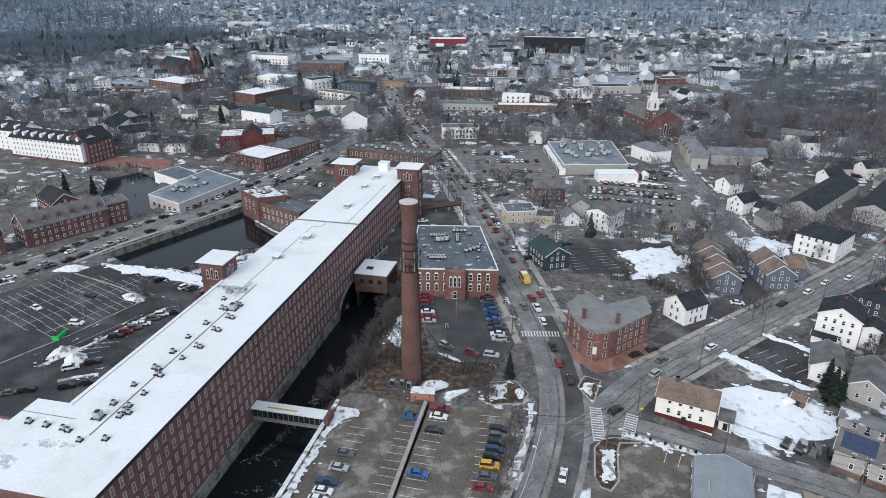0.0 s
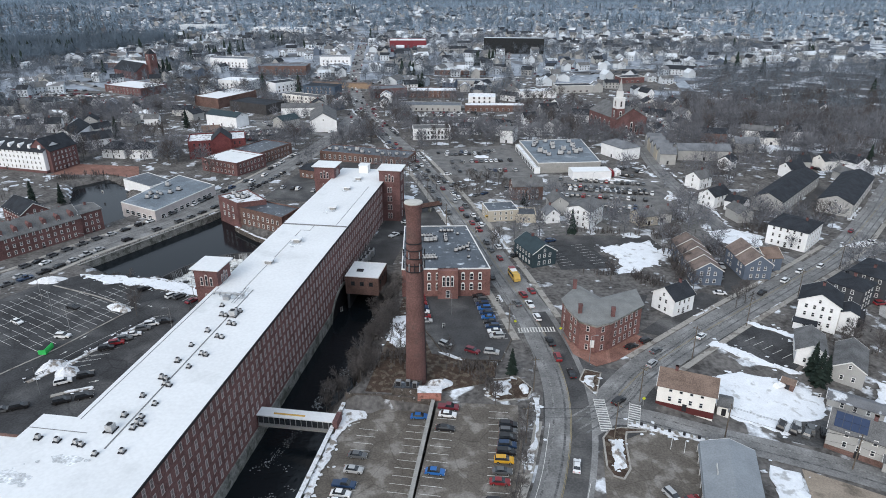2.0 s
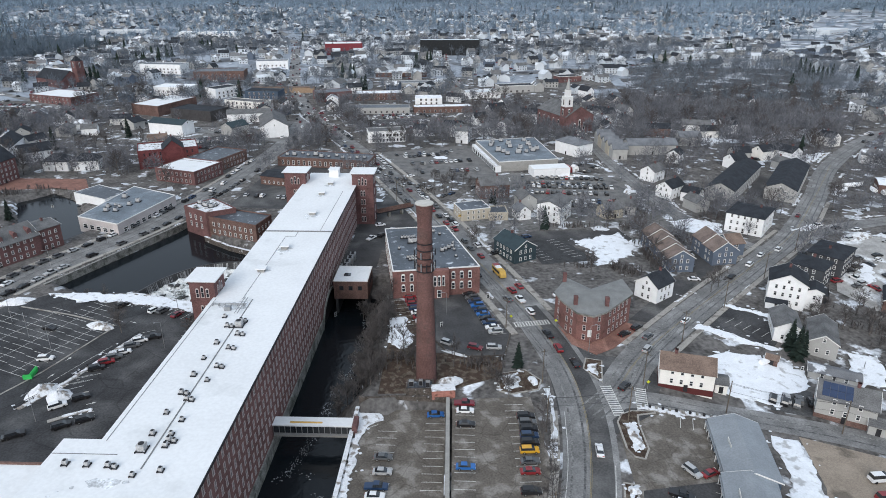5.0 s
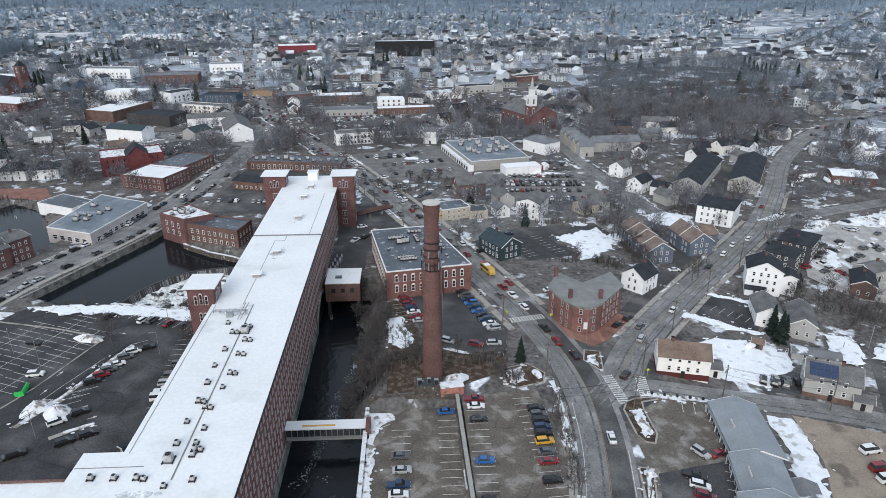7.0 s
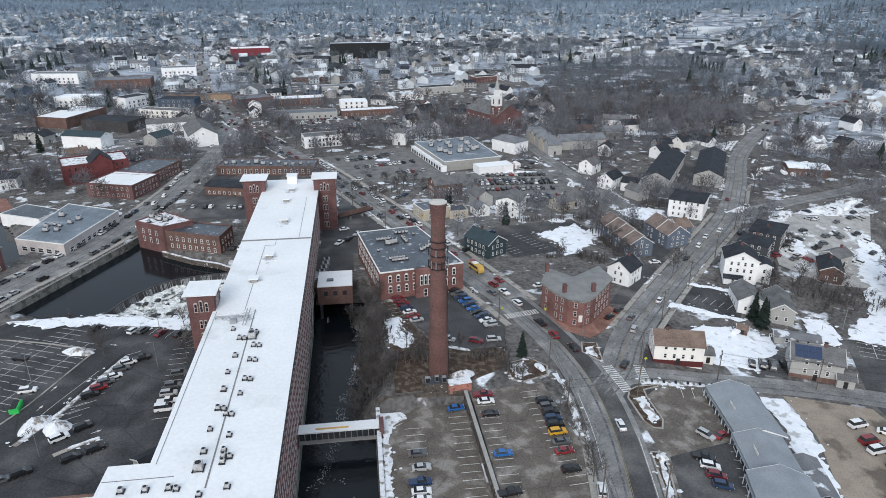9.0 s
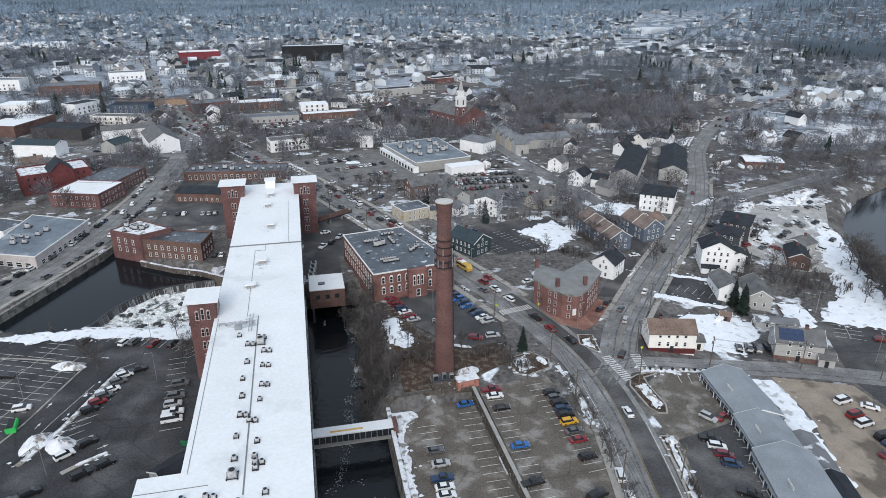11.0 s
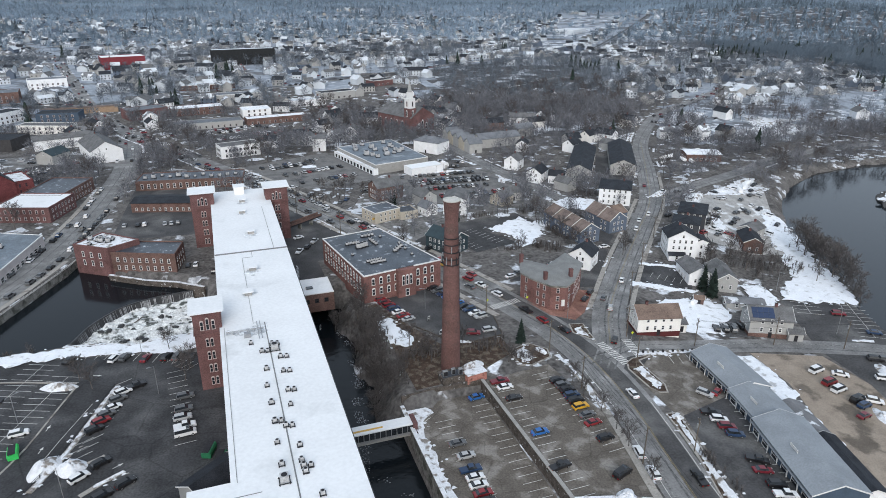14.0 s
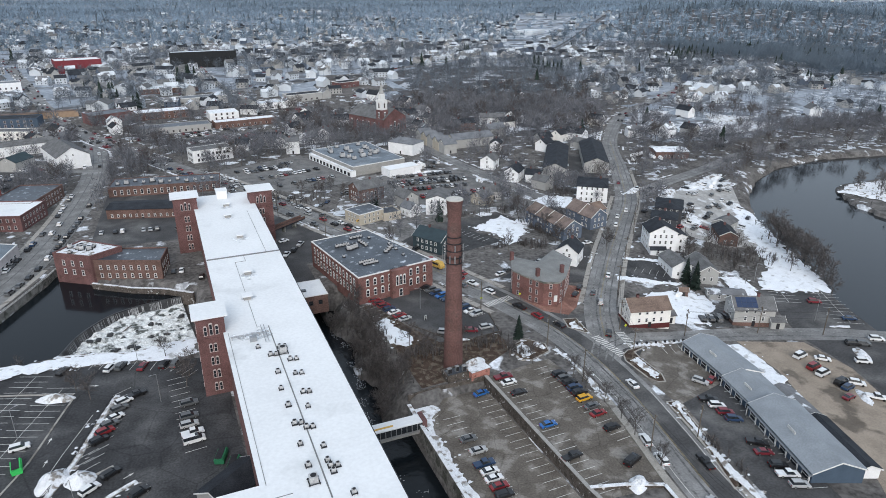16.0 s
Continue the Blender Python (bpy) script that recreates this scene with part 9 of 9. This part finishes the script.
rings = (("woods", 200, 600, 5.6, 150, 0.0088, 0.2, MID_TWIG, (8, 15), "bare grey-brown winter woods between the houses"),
         ("middle_woods", 600, 1150, 9.0, 84, 0.0105, 0.24, SLOPE_TWIG, (10, 17), "bare winter woods among the far houses, tinted by haze"),
         ("far_woods", 1150, 3400, 19.0, 24, 0.034, 0.36, FAR_TWIG, (14, 21), "bare woods on the far slopes in blue-grey haze tint"))
ever, ever_far = [], []
for nm, d0, d1, cell, count, thick, length, m_, hs, lab in rings:
    at, hts, at_hill = [], [], []
    y = 90.0
    while y < d1:
        x = -1.08 * (y + 170) - 40
        while x < 1.45 * (y + 170) + 40:
            px, py = x + FR.uniform(-0.5, 0.5) * cell, y + FR.uniform(-0.5, 0.5) * cell
            x += cell
            d = math.hypot(px, py + 150)
            if not d0 <= d < d1 or px < -40 and py < 200 and px > -330:
                continue
            zn = zone(px, py)
            dens = 0.42 + 1.1 * noise.noise(Vector((px / 150, py / 150, 17)))
            if zn == "belt":
                dens = 0.62
            elif zn == "hill":
                dens = 1.0
            elif zn == "marsh":
                dens = 0.3 + 1.0 * noise.noise(Vector((px / 45, py / 45, 3)))
            elif zn == "rail":
                dens = 0.06
            elif zn == "suburb":
                dens = 0.85
            elif d > 1150:
                dens += 0.45
            elif -14 < px < 128 and py < 268:
                dens *= 0.35
            elif d < 600:
                dens += 0.2
            if FR.random() > dens or not free(px, py, 0.0) or not off_houses(px, py, 6.5):
                continue
            dark = noise.noise(Vector((px / 70, py / 70, 29)))
            if zn != "belt" and d > 640 and dark > (0.08 if zn == "hill" else 0.42) and FR.random() < 0.5 or FR.random() < 0.006:
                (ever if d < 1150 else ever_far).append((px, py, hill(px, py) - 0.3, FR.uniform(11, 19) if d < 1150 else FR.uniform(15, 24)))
                continue
            if zn == "hill":
                at_hill.append((px, py, hill(px, py)))
                continue
            at.append((px, py, hill(px, py)))
            hts.append(FR.uniform(10, 20) if zn == "belt" else FR.uniform(*hs))
        y += cell
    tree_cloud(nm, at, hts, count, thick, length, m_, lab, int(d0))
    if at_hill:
        # hill twigs switch to a hazier colour beyond 1150 m
        tree_cloud("hill_woods", at_hill, [FR.uniform(13, 22) for _ in at_hill], int(count * 1.1), thick, length, HILL_TWIG if d0 < 1150 else FAR_TWIG, "dense haze-tinted woods on the far hill", int(d0) + 1)
# old snow lying in the yards
vs, fs, n = [], [], 0
while n < 14000:
    y = 150 + 2300 * FR.random() ** 2.0
    x = FR.uniform(-1.08 * (y + 170), 1.45 * (y + 170))
    zn = zone(x, y)
    p = 0.55 if zn == "marsh" else 0.9 if zn == "rail" else 0.1 if zn == "belt" else 0.0 if zn == "hill" else 0.6 if zn == "suburb" else 0.2 + 0.5 * noise.noise(Vector((x / 120, y / 120, 41)))
    n += 1
    if FR.random() > p * 1.6 or y < 620 and not free(x, y, 2.0):
        continue
    s_ = FR.uniform(0.6, 2.6) * (1.7 if zn in ("marsh", "rail") else 1.0) * (2.2 if y > 700 else 1.0)
    a, st = FR.uniform(0, 3.14), FR.uniform(0.45, 0.9)
    i0, lift = len(vs), FR.uniform(0.1, 0.24)
    for k in range(9):
        q, r = k * 0.698, s_ * FR.uniform(0.55, 1.3)
        u, w = r * math.cos(q) * 1.5, r * math.sin(q) * st
        X, Y = x + u * math.cos(a) - w * math.sin(a), y + u * math.sin(a) + w * math.cos(a)
        vs.append((X, Y, hill(X, Y) + lift))
    fs.append(tuple(range(i0, i0 + 9)))
me_ = bpy.data.meshes.new("yard_snow")
me_.from_pydata(vs, [], fs)
me_.materials.append(mat("patchy_old_snow", (0.58, 0.615, 0.66), 0.85, 0.15, 0.2, 1.5, 0.2, second=(0.4, 0.41, 0.42), second_at=0.6, second_scale=0.3))
tagged(new("yard_snow", me_), "patches of old snow in the yards of the town", "snow", kind="stuff")
# brush and hedges
BRUSH = [(57, 81, 5, 1.5, 18), (74, 76, 6, 4, 40), (86, 98, 2.5, 14, 70), (88, 126, 10, 5, 60), (60, 126, 14, 2, 40), (105, 112, 6, 4, 90), (70, 80, 3, 2, 30), (100, 56, 6, 5, 30), (128, 36, 8, 6, 50), (146, 30, 10, 10, 90), (160, 26, 6, 8, 30), (152, 48, 8, 6, 60), (-6, 10, 8, 5, 60), (-18, 24, 6, 24, 220), (16, 9, 7, 4, 50), (22, -1, 3, 3, 25), (53.5, -24, 1.2, 5, 22), (28, -40, 1.2, 22, 70), (44.5, -58, 0.8, 14, 40), (128, 140, 8, 8, 50), (205, 110, 16, 10, 80), (170, 128, 18, 6, 60), (-12, 182, 14, 8, 70), (-60, 50, 2, 30, 40), (-32, 92, 6, 14, 80), (-24, 104, 6, 8, 50), (96, 150, 6, 8, 40), (-232, 166, 10, 4, 60), (-250, 120, 20, 20, 60), (120, 215, 8, 8, 50), (136, 230, 8, 8, 50), (310, 72, 30, 18, 160), (178, 36, 6, 6, 20), (190, 52, 5, 8, 20), (-215, 176, 16, 4, 50), (-80, 200, 20, 20, 60), (-90, 165, 12, 10, 50)]
brush = []
for bx, by, rx_, ry_, n_ in BRUSH:
    for _ in range(n_):
        x, y = FR.gauss(bx, rx_ * 0.5), FR.gauss(by, ry_ * 0.5)
        if any(inside(p, x, y) for _, m_, p, _ in LOTS if m_ is not YARD_MAT) or any(near_edge_open(l, x, y) < w / 2 + 1.6 for l, w in ROADS[5:]):
            continue
        brush.append(small_tree(x, y, ground_z(x, y) - 0.2, FR.uniform(1.6, 4.2), FR, 30, 1.0))
merged("brush", brush, [TWIG], "tangled brown winter brush and hedges", "brush")
# cars too far off to tell apart
dots = []
def far_car(x, y, a, m_):
    c, s_ = math.cos(a), math.sin(a)
    z = hill(x, y) + 0.25
    def P(u, w, h):
        return (x + u * c - w * s_, y + u * s_ + w * c, z + h)
    v = [P(u, w, h) for h, l, b in ((0.1, 2.3, 0.9), (0.9, 2.25, 0.88), (0.95, 1.4, 0.8), (1.45, 1.0, 0.68)) for u, w in ((-l, -b), (l, -b), (l, b), (-l, b))]
    f, mi = [], []
    for j, mm in ((0, m_), (1, m_), (2, 4)):
        for k in range(4):
            f.append((j * 4 + k, j * 4 + (k + 1) % 4, j * 4 + 4 + (k + 1) % 4, j * 4 + 4 + k))
            mi.append(mm)
    f.append((12, 13, 14, 15))
    mi.append(m_)
    return v, f, mi
for line_, w_ in ROADS:
    for p in spline(line_, 9.0):
        if p.y > 300 and p.y < 1000 and abs(p.x) < 500:
            d_ = heading_on(line_, p.x, p.y)
            for off in (-w_ * 0.42, -w_ * 0.15, w_ * 0.15, w_ * 0.42):
                if FR.random() < 0.32:
                    a_ = radians(d_)
                    dots.append(far_car(p.x - math.sin(a_) * off, p.y + math.cos(a_) * off, a_, FR.choice((0, 0, 1, 2, 2, 3))))
for x0, y0, n_, a_ in ((-470, 412, 26, 8), (-455, 400, 30, 6), (-450, 394, 30, 5), (-435, 378, 30, 4), (-430, 372, 30, 4), (-420, 356, 26, 2), (-415, 350, 26, 2), (-180, 270, 9, 0), (-180, 286, 10, 0), (-178, 292, 9, 10), (-222, 426, 10, 15), (-214, 440, 10, 15), (-52, 330, 18, 18), (-58, 346, 20, 16), (-60, 352, 20, 16), (-66, 370, 22, 14), (-100, 372, 14, 10), (-60, 384, 14, 10), (0, 380, 14, 10), (30, 452, 12, 10), (-230, 420, 14, -20), (-300, 470, 14, -20), (-60, 500, 14, 10), (60, 520, 14, 10)):
    for k in range(n_):
        if FR.random() < 0.75:
            a2 = radians(a_)
            dots.append(far_car(x0 + 2.9 * k * math.cos(a2), y0 + 2.9 * k * math.sin(a2), a2 + 1.57, FR.choice((0, 0, 1, 2, 2, 3))))
for x_, y_ in spots[:420]:
    for _ in range(FR.choice((0, 1, 1, 2))):
        a_ = FR.uniform(0, 6.28)
        X, Y = x_ + 8.5 * math.cos(a_), y_ + 8.5 * math.sin(a_)
        if off_houses(X, Y, 7):
            dots.append(far_car(X, Y, FR.choice((0.2, 1.8, 0.45, 2.0)), FR.choice((0, 0, 1, 2, 2, 2, 3))))
for x_, y_ in [(FR.uniform(150, 232), FR.uniform(50, 132)) for _ in range(80)]:
    if inside(LOTS[10][2], x_, y_) and not any((x_ - a) ** 2 + (y_ - b) ** 2 < r * r for a, b, r in TAKEN):
        any_car(x_, y_, FR.choice((30, 120, 25)), 0.03, "cars in the works yard")
merged("far_cars", dots, [CAR_PAINT["white"], CAR_PAINT["silver"], CAR_PAINT["black"], CAR_PAINT["maroon"], GLASS], "distant parked and driving cars in the town", "cars")
def small_conifer(x, y, z, h, rnd):
    v, f = [], []
    for j in range(4):
        z0, z1 = z + h * (0.08 + 0.2 * j), z + h * (0.42 + 0.2 * j)
        r = h * 0.23 * (1 - 0.2 * j)
        i = len(v)
        v.append((x, y, min(z1, z + h)))
        for k in range(7):
            a = k * 0.9 + rnd.uniform(-0.2, 0.2)
            rr = r * rnd.uniform(0.6, 1.2)
            v.append((x + rr * math.cos(a), y + rr * math.sin(a), z0 + rnd.uniform(-0.06, 0.06) * h))
        f += [(i, i + 1 + k, i + 1 + (k + 1) % 7) for k in range(7)]
    return v, f, [0] * len(f)


merged("conifers_on_the_slopes", [small_conifer(*q, FR) for q in ever], [NEEDLE], "dark conifers among the town's bare trees", "woods")
merged("far_conifers", [small_conifer(*q, FR) for q in ever_far], [FAR_NEEDLE], "far conifers with haze-paled needles", "woods")

# ---- lay the plan on the falling land, stretched to fit the camera ----
LEVEL = ("car", "pickup truck", "van", "crossing")
WHOLE = (("ground", 0.06), ("brush", 0), ("woods", 0), ("middle_woods", 0), ("far_cars", 0), ("far_houses", 0), ("yard_snow", 0), ("conifers_on_the_slopes", 0), ("hill_woods", 0), ("far_woods", 0), ("far_conifers", 0))
for ob in list(scene.objects):
    if ob.parent or ob.type not in ("MESH", "EMPTY", "CURVE") or ob.name.startswith("water"):
        continue
    kind_ = ob.name.split(".")[0]
    if ob.type == "CURVE":
        for sp in ob.data.splines:
            for q in sp.points:
                q.co = (*slid_along_view(*q.co[:3]), 1)
    elif ob.type == "EMPTY" or kind_ in ("snow_bank", "rock"):
        x, y, z = ob.matrix_basis.translation
        d = fall(x, y)
        if d < 0.02:
            continue
        m_ = ob.matrix_basis.copy()
        if ob.get("category") in LEVEL:
            a, b = Vector(slid_along_view(x + 1, y, z)) - Vector(slid_along_view(x, y, z)), Vector(slid_along_view(x, y + 1, z)) - Vector(slid_along_view(x, y, z))
            m_ = Matrix.Translation((x, y, z)) @ Vector((0, 0, 1)).rotation_difference(a.cross(b)).to_matrix().to_4x4() @ Matrix.Translation((-x, -y, -z)) @ m_
        # enlarged with the drop, to keep its size as seen by the camera
        m_ = m_ @ Matrix.Scale(1 + d / 107, 4)
        m_.translation = slid_along_view(x, y, z)
        ob.matrix_basis = m_
    else:
        me = ob.data
        sunk = dict(WHOLE).get(kind_)
        co = np.empty(len(me.vertices) * 3)
        me.vertices.foreach_get("co", co)
        co = co.reshape(-1, 3)
        if ob.matrix_basis != Matrix.Identity(4):
            M_ = np.array(ob.matrix_basis)
            co = co @ M_[:3, :3].T + M_[:3, 3]
            me.vertices.foreach_set("co", co.ravel())
            ob.matrix_basis = Matrix.Identity(4)
        if co[:, 0].max() < 42 or co[:, 1].min() > 420 or not len(co):
            continue
        if sunk is None:
            bm = bmesh.new()
            bm.from_mesh(me)
            for ax, lo_, hi_ in ((0, max(42, co[:, 0].min()), min(240, co[:, 0].max())), (1, max(-130, co[:, 1].min()), min(270, co[:, 1].max()))):
                for k in range(math.ceil(lo_ / 2.5), math.floor(hi_ / 2.5) + 1):
                    no_ = Vector((1, 0, 0) if ax == 0 else (0, 1, 0))
                    bmesh.ops.bisect_plane(bm, geom=bm.verts[:] + bm.edges[:] + bm.faces[:], dist=1e-5, plane_co=no_ * k * 2.5, plane_no=no_)
            bm.to_mesh(me)
            bm.free()
            co = np.empty(len(me.vertices) * 3)
            me.vertices.foreach_get("co", co)
            co = co.reshape(-1, 3)
        for k in np.nonzero((co[:, 0] > 42) & (co[:, 1] - 0.5 * np.maximum(0, co[:, 0] - 150) < 270))[0]:
            x, y, z = co[k]
            d = fall(x, y)
            if d > 0.001:
                co[k] = slid_along_view(x, y, z - (sunk or 0) * min(1, 4 * d))
        me.vertices.foreach_set("co", co.ravel())
        me.update()
